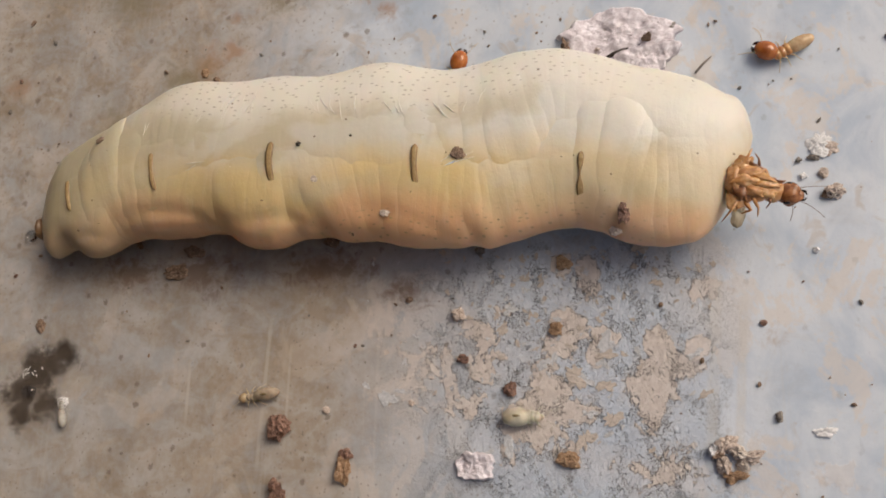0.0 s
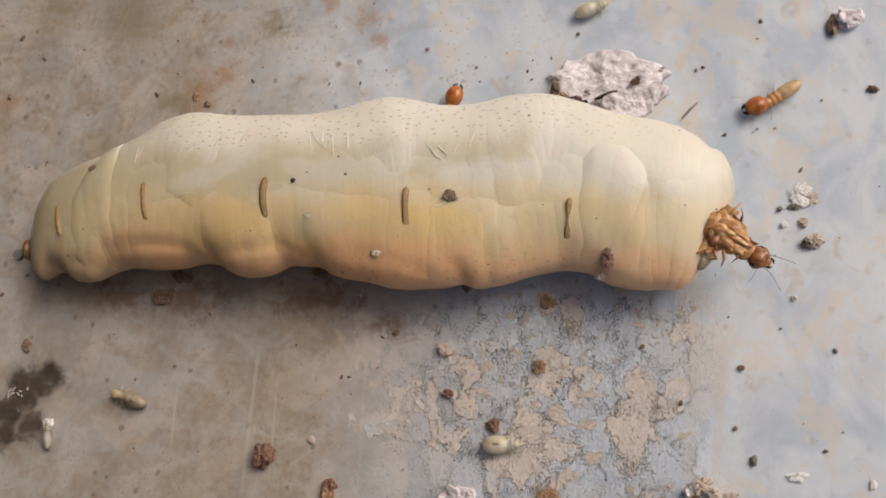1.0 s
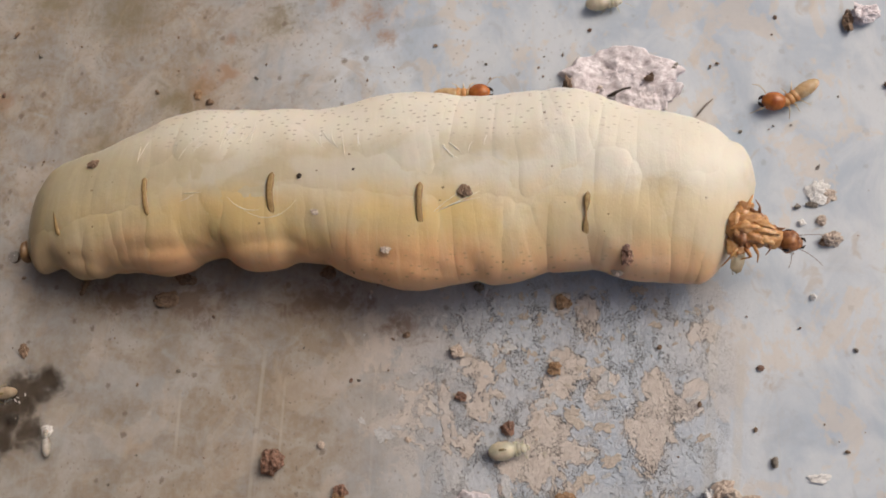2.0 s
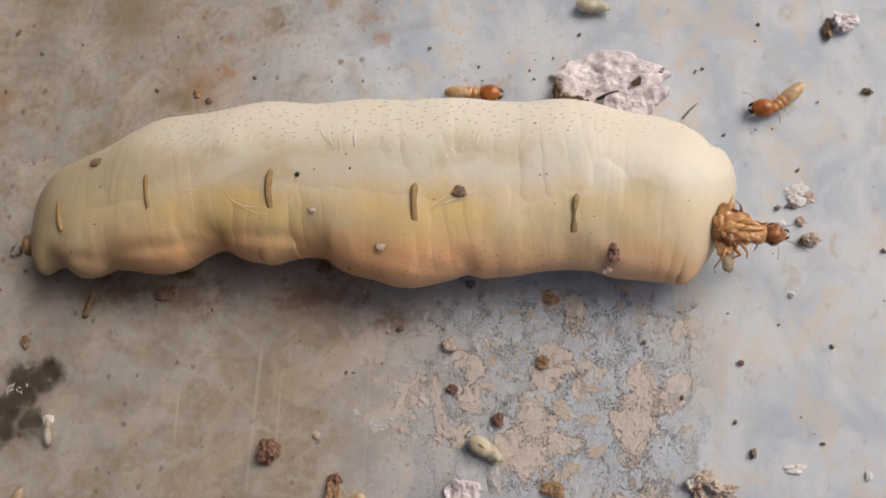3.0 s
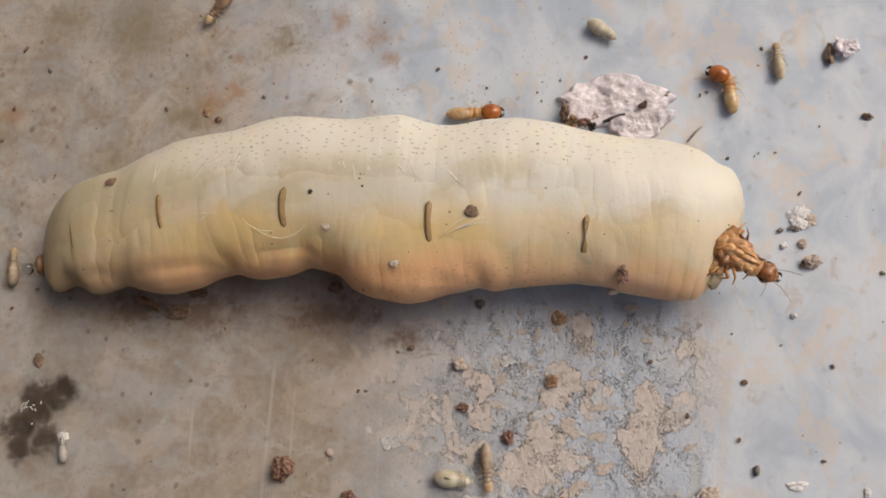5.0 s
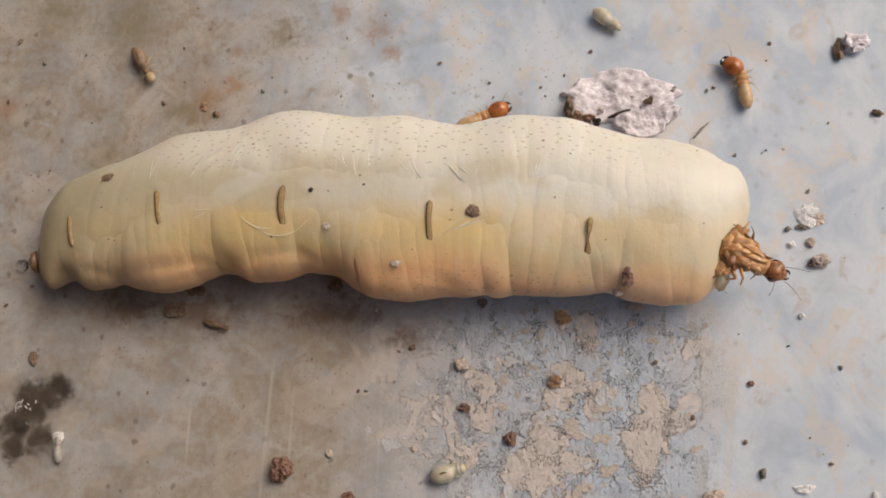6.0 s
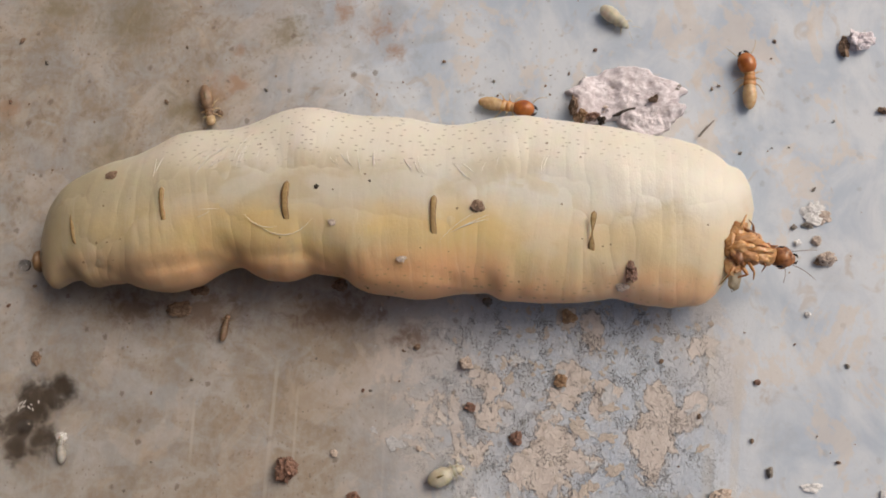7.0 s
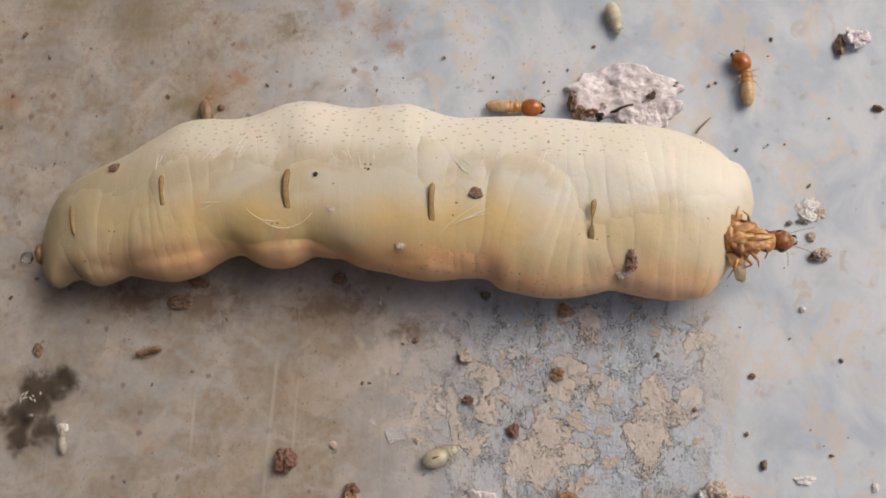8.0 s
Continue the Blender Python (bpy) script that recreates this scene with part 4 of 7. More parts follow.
# things that lie on the queen's skin and ride on it
riders = []
for name, label, at, size, material, seed in (
        ("soil_crumb", "small grey-brown soil crumb stuck on the queen's skin", (7.9, 0.8), (0.66, 0.6, 0.3), SOIL, 1),
        ("soil_crumb", "dark brown soil crumb stuck low on the queen's flank", (22.3, -4.7), (0.62, 1.05, 0.35), RED_SOIL, 2),
        ("soil_crumb", "pale crumb stuck low on the queen's flank", (21.6, -6.1), (0.6, 0.45, 0.25), PALE_CLAY, 7),
        ("soil_grain", "black grain on the queen's skin", (-8.1, 2.7), (0.27, 0.25, 0.18), DARK_GAP, 3),
        ("soil_grain", "tiny black grain on the queen's skin", (-3.1, 3.2), (0.14, 0.14, 0.1), DARK_GAP, 4),
        ("soil_crumb", "brown crumb near the queen's tail", (-30.2, 5.1), (0.65, 0.5, 0.3), SOIL, 5),
        ("skin_scab", "dry white scab on the queen's skin", (-6.4, -0.7), (0.45, 0.4, 0.06), PALE_CLAY, 6),
        ("skin_scab", "dry white scab on the queen's skin", (0.2, -4.2), (0.45, 0.6, 0.06), PALE_CLAY, 8)):
    ob = crumb(name, label, name.replace("_", " "), at, size, material, seed, "crumbs on the queen", flat=name == "skin_scab")
    ob.matrix_basis = pose(at[0] * MM, at[1] * MM, (skin_height(*at) - 0.05) * MM)
    riders.append(ob)

for name, label, at, size, material, seed in (
        ("soil_lump", "glossy red-brown soil lump on paint", (-12.3, -24.0), (1.05, 1.4, 1.1), RED_SOIL, 11),
        ("soil_lump", "red-brown soil lump on dusty paint", (-12.2, -30.1), (1.05, 1.15, 0.9), RED_SOIL, 12),
        ("soil_lump", "orange-brown oblong soil lump", (-5.4, -27.8), (0.75, 1.55, 0.7), ORANGE_SOIL, 13),
        ("soil_lump", "dark knob at the end of a soil lump", (-5.2, -26.4), (0.65, 0.6, 0.6), RED_SOIL, 14),
        ("clay_lump", "pale clay crumb with dark edges", (5.9, -12.9), (0.75, 0.65, 0.6), PALE_CLAY, 15),
        ("clay_lump", "pale brown clay crumb on bare paint", (41.3, -2.1), (1.05, 0.75, 0.7), PALE_CLAY, 16),
        ("soil_lump", "dark soil crumb under a clay crumb", (41.0, -2.4), (0.75, 0.5, 0.4), SOIL, 17),
        ("clay_lump", "white clay chunk with a dark broken side", (45.6, 20.6), (1.25, 1.05, 0.9), PINK_CRUST, 18),
        ("soil_lump", "dark broken edge of a clay chunk", (44.3, 20.0), (0.55, 1.1, 0.5), SOIL, 19),
        ("stone_chip", "grey-brown stone chip on bare paint", (47.6, 13.1), (0.55, 0.36, 0.3), SOIL, 20),
        ("soil_lump", "dark brown crumb beside a pale flake", (11.0, -20.3), (0.55, 0.85, 0.5), RED_SOIL, 21),
        ("clay_lump", "reddish crumb at the shadow's edge", (16.3, -8.1), (0.8, 0.7, 0.45), ORANGE_SOIL, 22),
        ("clay_lump", "orange clay crumb on a peach patch", (15.5, -14.5), (0.7, 0.7, 0.4), ORANGE_SOIL, 23),
        ("clay_lump", "orange clay crumb on flaking paint", (16.5, -26.8), (1.1, 0.9, 0.5), ORANGE_SOIL, 24),
        ("soil_lump", "reddish crumb on dusty paint", (6.3, -17.3), (0.6, 0.5, 0.35), RED_SOIL, 25),
        ("soil_lump", "rusty brown crumb behind the queen", (-23.8, 15.5), (0.5, 0.6, 0.16), ORANGE_SOIL, 26),
        ("soil_lump", "brown crumb behind the queen", (-22.3, 14.5), (0.4, 0.4, 0.3), SOIL, 27),
        # pale flake in soil brown, the shade over it put into the colour
        ("clay_lump", "pale clay flake, coloured brown to paint in the queen's shade", (-25.2, -7.6), (1.3, 0.8, 0.5), SOIL, 28),
        ("soil_lump", "dark crumb in the queen's shade", (-23.2, -5.4), (1.1, 0.7, 0.5), SOIL, 29),
        ("soil_lump", "dark crumb tight under the queen's belly", (-7.6, -4.9), (0.8, 0.7, 0.6), SOIL, 30),
        ("soil_lump", "dark glossy crumb under the queen's belly", (8.0, -6.6), (0.5, 0.5, 0.4), GREY_STONE, 31),
        ("stone_chip", "grey pebble on bare paint", (35.2, -22.8), (0.42, 0.5, 0.35), GREY_STONE, 32),
        ("soil_lump", "rusty crumb near the wet stain", (-41.1, -13.0), (0.6, 0.8, 0.25), SOIL, 33),
        ("white_crumb", "bright white crumb on bare paint", (39.4, -7.6), (0.3, 0.28, 0.25), WHITE_CRUMB, 34),
        ("white_crumb", "white chalky crumb on bare paint", (40.4, 2.6), (1.1, 1.15, 0.26), WHITE_CRUMB, 35),
        ("white_crumb", "white chalky crumb on bare paint", (41.3, 2.2), (0.9, 0.7, 0.2), PALE_CLAY, 36),
        ("white_crumb", "white chalky crumb on bare paint", (38.8, -0.5), (0.35, 0.35, 0.25), WHITE_CRUMB, 37),
        ("white_crumb", "white chalky crumb with grey flecks", (40.6, -0.3), (0.5, 0.55, 0.3), PALE_CLAY, 38),
        ("stone_chip", "grey grain beside white crumbs", (39.9, 1.3), (0.55, 0.3, 0.25), GREY_STONE, 39),
        ("stone_chip", "grey grain beside white crumbs", (38.5, 1.1), (0.35, 0.3, 0.25), GREY_STONE, 40),
        ("white_crumb", "whitish crumb by the wet stain", (-37.2, -21.4), (0.65, 0.6, 0.4), WHITE_CRUMB, 41),
        ("stone_chip", "grey wedge at the crust's edge", (27.5, 15.7), (0.75, 0.55, 0.4), GREY_STONE, 43),
        ("white_crumb", "white specks on flaking paint", (39.0, -24.1), (0.9, 0.5, 0.2), WHITE_CRUMB, 44),
        ("white_crumb", "white specks on flaking paint", (45.3, -24.5), (0.35, 0.45, 0.25), WHITE_CRUMB, 45),
        ("clay_lump", "small pale clay crumb", (-7.4, -22.2), (0.38, 0.38, 0.28), PALE_CLAY, 46),
        ("clay_lump", "small pale clay crumb", (1.3, -21.5), (0.3, 0.3, 0.2), PALE_CLAY, 47)):
    crumb(name, label, name.replace("_", " "), at, size, material, seed, "crumbs on the ground")


def build_crust(at, sx, sy, thick, seed, label, yaw=0):
    """A lumpy, grainy crust with a broken, steep rim."""
    bm = bmesh.new()
    pts = outline(sx, sy, seed, 0.24, 84, 0.15)
    n = 26
    rows = []
    for k in range(n + 1):
        s = 1 - k / n
        rows.append([])
        for i, (x, y) in enumerate(pts):
            px, py = x * s, y * s
            near = noise.voronoi((px * 0.7 + seed + 0.5 * noise.noise((px, py, 4)), py * 0.7, seed))[0]
            h = 0.72 + 0.6 * noise.noise((px * 0.35 + seed, py * 0.35, 0)) + 0.32 * (0.5 - near[0]) + 0.25 * noise.noise((px * 1.3, py * 1.3, seed)) + 0.10 * noise.noise((px * 3.4, py * 3.4, seed))
            rows[-1].append((px, py, max(thick * min(1, k / 1.6) * max(h, 0.18), 0.0)))
    rings(bm, rows)
    crust = tagged(part("crust", bm, PINK_CRUST), label, "clay crust")
    crust.matrix_basis = pose(at[0] * MM, at[1] * MM, -0.00004, 0, 0, yaw)
    return crust


crust = build_crust((21.8, 15.5), 5.7, 3.0, 0.95, 2.0, "pinkish-white grainy clay crust with a broken rim")
build_crust((24.8, 12.6), 3.3, 1.6, 1.0, 6.0, "lower slab of pinkish clay split off along a crack", 12)
for at, size, material, seed in (((16.8, 14.1), (0.5, 1.1, 1.3), SOIL, 61), ((17.6, 12.9), (0.9, 0.7, 1.1), ORANGE_SOIL, 62), ((18.8, 12.8), (1.0, 0.55, 0.9), RED_SOIL, 63), ((19.6, 12.6), (0.6, 0.4, 0.7), DARK_GAP, 64), ((25.0, 14.5), (0.5, 0.3, 1.7), SOIL, 65)):
    crumb("soil_lump", "brown soil sticking to the broken clay crust", "soil lump", at, size, material, seed, "crumbs on the ground")
# solid near-black strip standing in for the shade inside the crack
bm = bmesh.new()
ax, ay, bx, by = 20.8, 12.9, 24.8, 14.3
tube(bm, [(ax + (bx - ax) * s + 0.25 * noise.noise((s * 4, ax, 0)), ay + (by - ay) * s + 0.3 * noise.noise((s * 5, by, 2)), 0.62) for s in (0, 0.2, 0.4, 0.6, 0.8, 1)], [0.10, 0.30, 0.34, 0.26, 0.30, 0.08], 6)
crack = part("crack", bm, DARK_GAP, crust, "dark broken crack")
crack.matrix_parent_inverse = crust.matrix_basis.inverted()
random.seed(12)
for k in range(12):
    bm = bmesh.new()
    q, r = random.uniform(0, 6.28), math.sqrt(random.random())
    w = random.uniform(0.14, 0.34)
    lump(bm, (5.2 * r * math.cos(q), 2.6 * r * math.sin(q), 0.7), (w, w * 0.7, w * 0.5), 60 + k, 0.7, 2)
    part("grain", bm, random.choice((PALE_CLAY, PINK_CRUST, PINK_CRUST, WHITE_CRUMB)), crust)
build_crust((7.6, -27.4), 1.9, 1.4, 0.9, 5.0, "small pinkish clay crust with a lifted rim")
for at, size, material, seed, yaw in (((30.4, -25.4), (1.3, 0.7, 0.8), PALE_CLAY, 71, 40), ((31.6, -25.9), (1.0, 0.6, 0.7), PEACH_CHIP, 72, -20), ((32.6, -26.3), (1.1, 0.5, 0.6), PALE_CLAY, 73, 15), ((30.2, -27.0), (0.7, 1.0, 0.6), PALE_CLAY, 74, 0), ((31.2, -28.0), (1.0, 0.6, 0.5), ORANGE_SOIL, 75, 10), ((29.4, -25.9), (0.5, 0.6, 0.6), WHITE_CRUMB, 76, 0), ((31.9, -27.2), (0.5, 0.7, 0.4), PEACH_CHIP, 77, 30)):
    crumb("clay_lump", "peach clay lump of a broken crust with dark edges", "clay lump", at, size, material, seed, "crumbs on the ground", yaw)
crumb("soil_lump", "dark soil under the broken clay crust", "soil lump", (29.7, -26.1), (0.6, 0.5, 0.6), SOIL, 66, "crumbs on the ground")
crumb("soil_lump", "dark soil under the broken clay crust", "soil lump", (30.4, -25.3), (0.5, 0.4, 0.5), GREY_STONE, 67, "crumbs on the ground")

# straw, stain, drop
bm = bmesh.new()
tube(bm, [(29.5, 10.6, 0.5), (30.3, 11.6, 0.35), (31.1, 12.4, 0.12)], [0.10, 0.11, 0.06], 6)
tagged(part("straw_bit", bm, STRAW), "thin grey straw bit behind the queen", "straw")
bm = bmesh.new()
plate(bm, outline(6.4, 6.4, 4.0, 0.05, 60, 0.03), 0.03)
stain = tagged(part("wet_stain", bm, WET), "dark wet stain on dusty paint", "stain")
stain.matrix_basis = pose(-41.0 * MM, -19.1 * MM, 0.00001)
for at, size, seed in (((-43.5, -2.8), (0.6, 0.6, 0.6), 1), ((-41.5, -20.2), (0.8, 0.6, 0.4), 2)):
    bm = bmesh.new()
    lump(bm, (0, 0, size[2] * 0.45), size, seed, 0.12, 3)
    drop = tagged(part("water_drop", bm, WATER), "clear shiny water drop on the paint", "water drop")
    drop.matrix_basis = pose(at[0] * MM, at[1] * MM, 0.00002)

random.seed(21)
bm = bmesh.new()
for k in range(9):
    q, l = random.uniform(0, 6.28), random.uniform(0.25, 0.7)
    ox, oy, bend = random.gauss(0, 0.5), random.gauss(0, 0.35), random.uniform(-0.4, 0.4)
    tube(bm, [(ox + l * s * math.cos(q + bend * s), oy + l * s * math.sin(q + bend * s), 0.08 + 0.12 * s * (1 - s)) for s in (0, 0.25, 0.5, 0.75, 1)], [0.04, 0.06, 0.06, 0.05, 0.02], 5)
fluff = tagged(part("white_fluff", bm, WHITE_CRUMB), "thin white fluff on the wet stain", "fluff")
fluff.matrix_basis = pose(-41.9 * MM, -18.2 * MM, 0.00004)
dead_nymph = build_worker("termite_nymph", "small white dead termite nymph by the wet stain", 0.62, WHITE_BODY, 1.1, False, 0.8, WHITE_BODY)
dead_nymph.matrix_basis = pose(-37.0 * MM, -22.2 * MM, 0, 0, 0, 100)

# dark grains scattered on the paint
random.seed(5)
grains = []
for k in range(6):
    bm = bmesh.new()
    lump(bm, (0, 0, 0.35), (1, 0.85, 0.7), 80 + k, 0.5, 1)
    grains.append(part("soil_grain", bm, (SOIL, GREY_STONE, SOIL, RED_SOIL, GREY_STONE, SOIL)[k], smooth=False))
spots = [((-47.2, 24.0), 0.42), ((-43.8, 21.2), 0.32), ((-28.7, 16.0), 0.36), ((-47.8, 16.5), 0.3), ((-48.8, 12.7), 0.32), ((-26.8, 22.5), 0.2), ((2.8, 19.8), 0.24), ((8.3, 17.4), 0.2), ((13.8, 16.7), 0.2), ((19.1, 20.6), 0.24), ((33.6, 8.9), 0.24), ((37.5, 20.9), 0.24), ((-4.5, 16.2), 0.2), ((-8.1, 16.3), 0.22), ((-27.6, -16.5), 0.24), ((34.4, -14.3), 0.36), ((42.8, -12.6), 0.3), ((41.5, -21.7), 0.26), ((33.7, -19.9), 0.26)]
spots += [((40.6, 5.0), 0.3), ((25.3, -12.4), 0.3), ((-4.7, -15.8), 0.26), ((-3.9, -15.8), 0.26), ((0.8, -11.3), 0.4), ((-0.6, -11.7), 0.24), ((-23.2, -15.0), 0.24), ((-42.2, -5.1), 0.3), ((-45.1, -7.3), 0.3), ((48.1, -3.3), 0.3), ((31.7, 16.2), 0.22), ((31.0, 15.9), 0.24), ((-17.1, 17.1), 0.3), ((16.3, 18.0), 0.2), ((-19.8, -9.4), 0.22), ((-29.7, -26.6), 0.22), ((28.8, -17.7), 0.3)]
for k in range(150):
    spots.append(((random.uniform(-58, 58), random.uniform(-34, 33)), random.uniform(0.07, 0.17)))
for k, (at, r) in enumerate(spots):
    src = grains[k % 6]
    ob = src if k < 6 else src.copy()
    if k >= 6:
        scene.collection.objects.link(ob)
    ob.matrix_basis = Matrix.LocRotScale((at[0] * MM, at[1] * MM, -0.00002), Euler((0, 0, random.uniform(0, 6.28))), (r, r * random.uniform(0.6, 1), r * 0.8))
    tagged(ob, "tiny dark soil grain on worn paint", "soil grain", "soil grains on the ground")

# lifted chips of paint and plaster
random.seed(9)
chips = []
for k in range(14):
    bm = bmesh.new()
    plate(bm, outline(1.0, random.uniform(0.55, 0.95), 20 + k * 1.7, 0.7, 26, 0.6), 0.05, 0.0, 0.07, k)
    ob = part("paint_chip", bm, GREY_CHIP if k % 2 else PEACH_CHIP, ground, smooth=False)
    chips.append(ob)
places = [((17.2, -18.9), 1.5, -35), ((18.2, -19.4), 1.0, -40), ((20.0, -20.0), 1.2, 10), ((20.4, -15.8), 1.3, 70), ((19.9, -17.0), 1.1, 0), ((18.3, -22.5), 1.0, 0), ((18.0, -25.0), 1.2, 80), ((15.2, -17.3), 0.9, 60), ((24.9, -10.3), 0.75, 20), ((10.8, -25.5), 1.0, 90), ((28.9, -20.7), 0.8, 30), ((14.1, -17.9), 0.8, 20), ((10.3, -14.5), 0.7, 40), ((10.9, -12.5), 0.9, -20), ((20.5, -23.0), 1.2, 45), ((28.2, -17.1), 0.9, 30), ((23.5, -6.9), 1.0, 0), ((-1.2, -21.3), 1.2, -20)]
for k in range(230):
    x = random.gauss(15, 8.0)
    y = -6.5 - abs(random.gauss(0, 9))
    if -4 < x < 31:
        places.append(((x, y), random.uniform(0.14, 0.5), random.uniform(0, 360)))
for k, (at, r, yaw) in enumerate(places):
    ob = chips[k % 14] if k < 14 else chips[k % 14].copy()
    if k >= 14:
        scene.collection.objects.link(ob)
    ob.matrix_basis = Matrix.LocRotScale((at[0] * MM, at[1] * MM, -0.00003), Euler((0, 0, radians(yaw))), (r * 0.8, r * 0.62, min(r * 1.1, 1.1)))


# ---- what moves ----
def motions():
    def swing(ob, rows, z=0.0):
        walk(ob, [(t, pose(x * MM, y * MM, z * MM, 0, 0, yaw)) for t, x, y, yaw in rows])

    # the rolls of the abdomen heave to and fro one after another: the roll's middle, then seconds, mm along y, degrees of turn, mm along x
    shifts = {1: [], -1: []}

    def heave(ob, x, rows):
        side = 1 if ob in back_rolls else -1
        y = (back_edge if side > 0 else front_edge)(x)
        walk(ob, [(t, Matrix.Translation(((x + e) * MM, (y + d) * MM, 0)) @ pose(0, 0, 0, 0, 0, turn) @ Matrix.Translation((-x * MM, -y * MM, 0))) for t, d, turn, e in rows])
        shifts[side].append((x, {t: (d, turn, e) for t, d, turn, e in rows}))

    heave(back_rolls[0], -38.2, [(0, -0.06, 0.4, 0), (0.5, 0.41, -0.3, 0), (1, -0.09, 0, 0), (1.5, 1.00, -0.9, 0), (3, 0.04, 0, 0), (3.5, -0.41, 1.0, 0), (4, -0.37, 1.0, 0), (4.5, 0.21, -0.7, 0), (5, 0.52, -1.0, 0), (6.5, 0.19, 0.9, 0), (7, 0.31, 0.3, 0), (7.5, 0.42, -0.5, 0), (8, -0.54, 0.8, 0)])
    heave(back_rolls[1], -35.25, [(0, -0.02, 1.0, 0), (0.5, 0.14, -0.8, 0), (1, -0.21, 0, 0), (1.5, 0.66, -2.4, 0), (3, -0.10, -0.1, 0), (3.5, -0.38, 2.6, 0), (4, -0.35, 2.6, 0), (4.5, 0.16, -1.7, 0), (5, 0.34, -2.6, 0), (6.5, 0.09, 2.4, 0), (7, 0.33, 0.8, 0), (7.5, 0.36, -1.3, 0), (8, -0.45, 2.1, 0)])
    heave(back_rolls[2], -33.75, [(0, 0.01, 1.5, 0), (0.5, 0.04, -1.2, 0), (1, -0.27, -0.2, 0), (1.5, 0.48, -3.3, 0), (3, -0.17, 0.1, 0), (3.5, -0.32, 3.9, 0), (4, -0.30, 3.8, 0), (4.5, 0.09, -2.4, 0), (5, 0.16, -4.1, 0), (6.5, 0.07, 3.4, 0), (7, 0.33, 1.0, 0), (7.5, 0.28, -2.0, 0), (8, -0.42, 2.9, 0)])
    heave(back_rolls[3], -32.25, [(0, 0.07, 2.4, 0), (0.5, -0.03, -2.9, 0), (1, -0.31, -0.8, 0), (1.5, 0.31, -3.5, 0), (3, -0.19, 1.4, 0), (3.5, -0.19, 4.0, 0), (4, -0.19, 4.7, 0), (4.5, 0.01, -2.7, 0), (5, -0.04, -4.5, 0), (6.5, 0.11, 2.4, 0), (7, 0.32, -0.9, 0), (7.5, 0.19, -2.1, 0), (8, -0.35, 3.5, 0)])
    heave(back_rolls[4], -30.75, [(0, 0.16, 2.1, 0), (0.5, -0.18, -5.4, 0), (1, -0.38, -1.2, 0), (1.5, 0.20, -3.3, 0), (3, -0.11, 2.3, 0), (3.5, -0.12, 0, 0), (4, -0.08, 2.5, 0), (4.5, -0.08, -2.9, 0), (5, -0.17, -1.4, 0), (6.5, 0.06, -2.6, 0), (7, 0.16, -4.8, 0), (7.5, 0.09, -2.4, 0), (8, -0.26, 4.2, 0)])
    heave(back_rolls[5], -29.25, [(0, 0.23, 1.1, 0), (0.5, -0.38, -5.3, 0), (1, -0.46, -1.3, 0), (1.5, 0.07, -4.9, 0), (3, 0, 2.5, 0), (3.5, -0.25, -5.2, 0), (4, -0.11, -2.4, 0), (4.5, -0.19, -2.9, 0), (5, -0.16, 1.2, 0), (6.5, -0.22, -7.1, 0), (7, -0.16, -7.0, 0), (7.5, -0.05, -3.9, 0), (8, -0.17, 4.6, 0)])
    heave(back_rolls[6], -27.75, [(0, 0.27, 2.2, 0), (0.5, -0.48, -0.9, 0), (1, -0.49, 0.3, 0), (1.5, -0.12, -7.1, 0), (3, 0.05, 0.6, 0), (3.5, -0.38, -3.8, 0), (4, -0.18, -2.4, 0), (4.5, -0.28, -1.9, 0), (5, -0.19, -1.8, 0), (6.5, -0.38, -3.7, 0), (7, -0.33, -3.2, 0), (7.5, -0.16, -2.6, 0), (8, -0.07, 4.5, 0)])
    heave(back_rolls[7], -26.25, [(0, 0.35, 4.1, 0), (0.5, -0.43, 4.1, 0), (1, -0.44, 3.9, 0), (1.5, -0.29, -5.0, 0), (3, 0.01, -3.6, 0), (3.5, -0.44, -0.9, 0), (4, -0.21, -0.2, 0), (4.5, -0.32, -1.3, 0), (5, -0.28, -4.7, 0), (6.5, -0.43, 0.1, 0), (7, -0.36, 0.7, 0), (7.5, -0.18, 1.0, 0), (8, 0.05, 4.3, 0)])
    heave(back_rolls[8], -24.75, [(0, 0.46, 4.4, 0), (0.5, -0.28, 7.7, 0), (1, -0.29, 7.4, 0), (1.5, -0.33, 1.9, 0), (3, -0.13, -7.1, 0), (3.5, -0.46, -0.4, 0), (4, -0.22, -0.4, 0), (4.5, -0.36, -1.9, 0), (5, -0.38, -3.1, 0), (6.5, -0.43, -0.1, 0), (7, -0.34, 0.9, 0), (7.5, -0.13, 2.3, 0), (8, 0.15, 3.6, 0)])
    heave(back_rolls[9], -23.25, [(0, 0.55, 2.4, 0), (0.5, -0.07, 8.1, 0), (1, -0.08, 8.0, 0), (1.5, -0.19, 8.4, 0), (3, -0.32, -6.5, 0), (3.5, -0.47, -0.3, 0), (4, -0.25, -1.8, 0), (4.5, -0.40, -1.3, 0), (5, -0.41, 1.0, 0), (6.5, -0.44, -1.4, 0), (7, -0.34, -1.1, 0), (7.5, -0.10, -0.2, 0), (8, 0.21, 1.2, 0)])
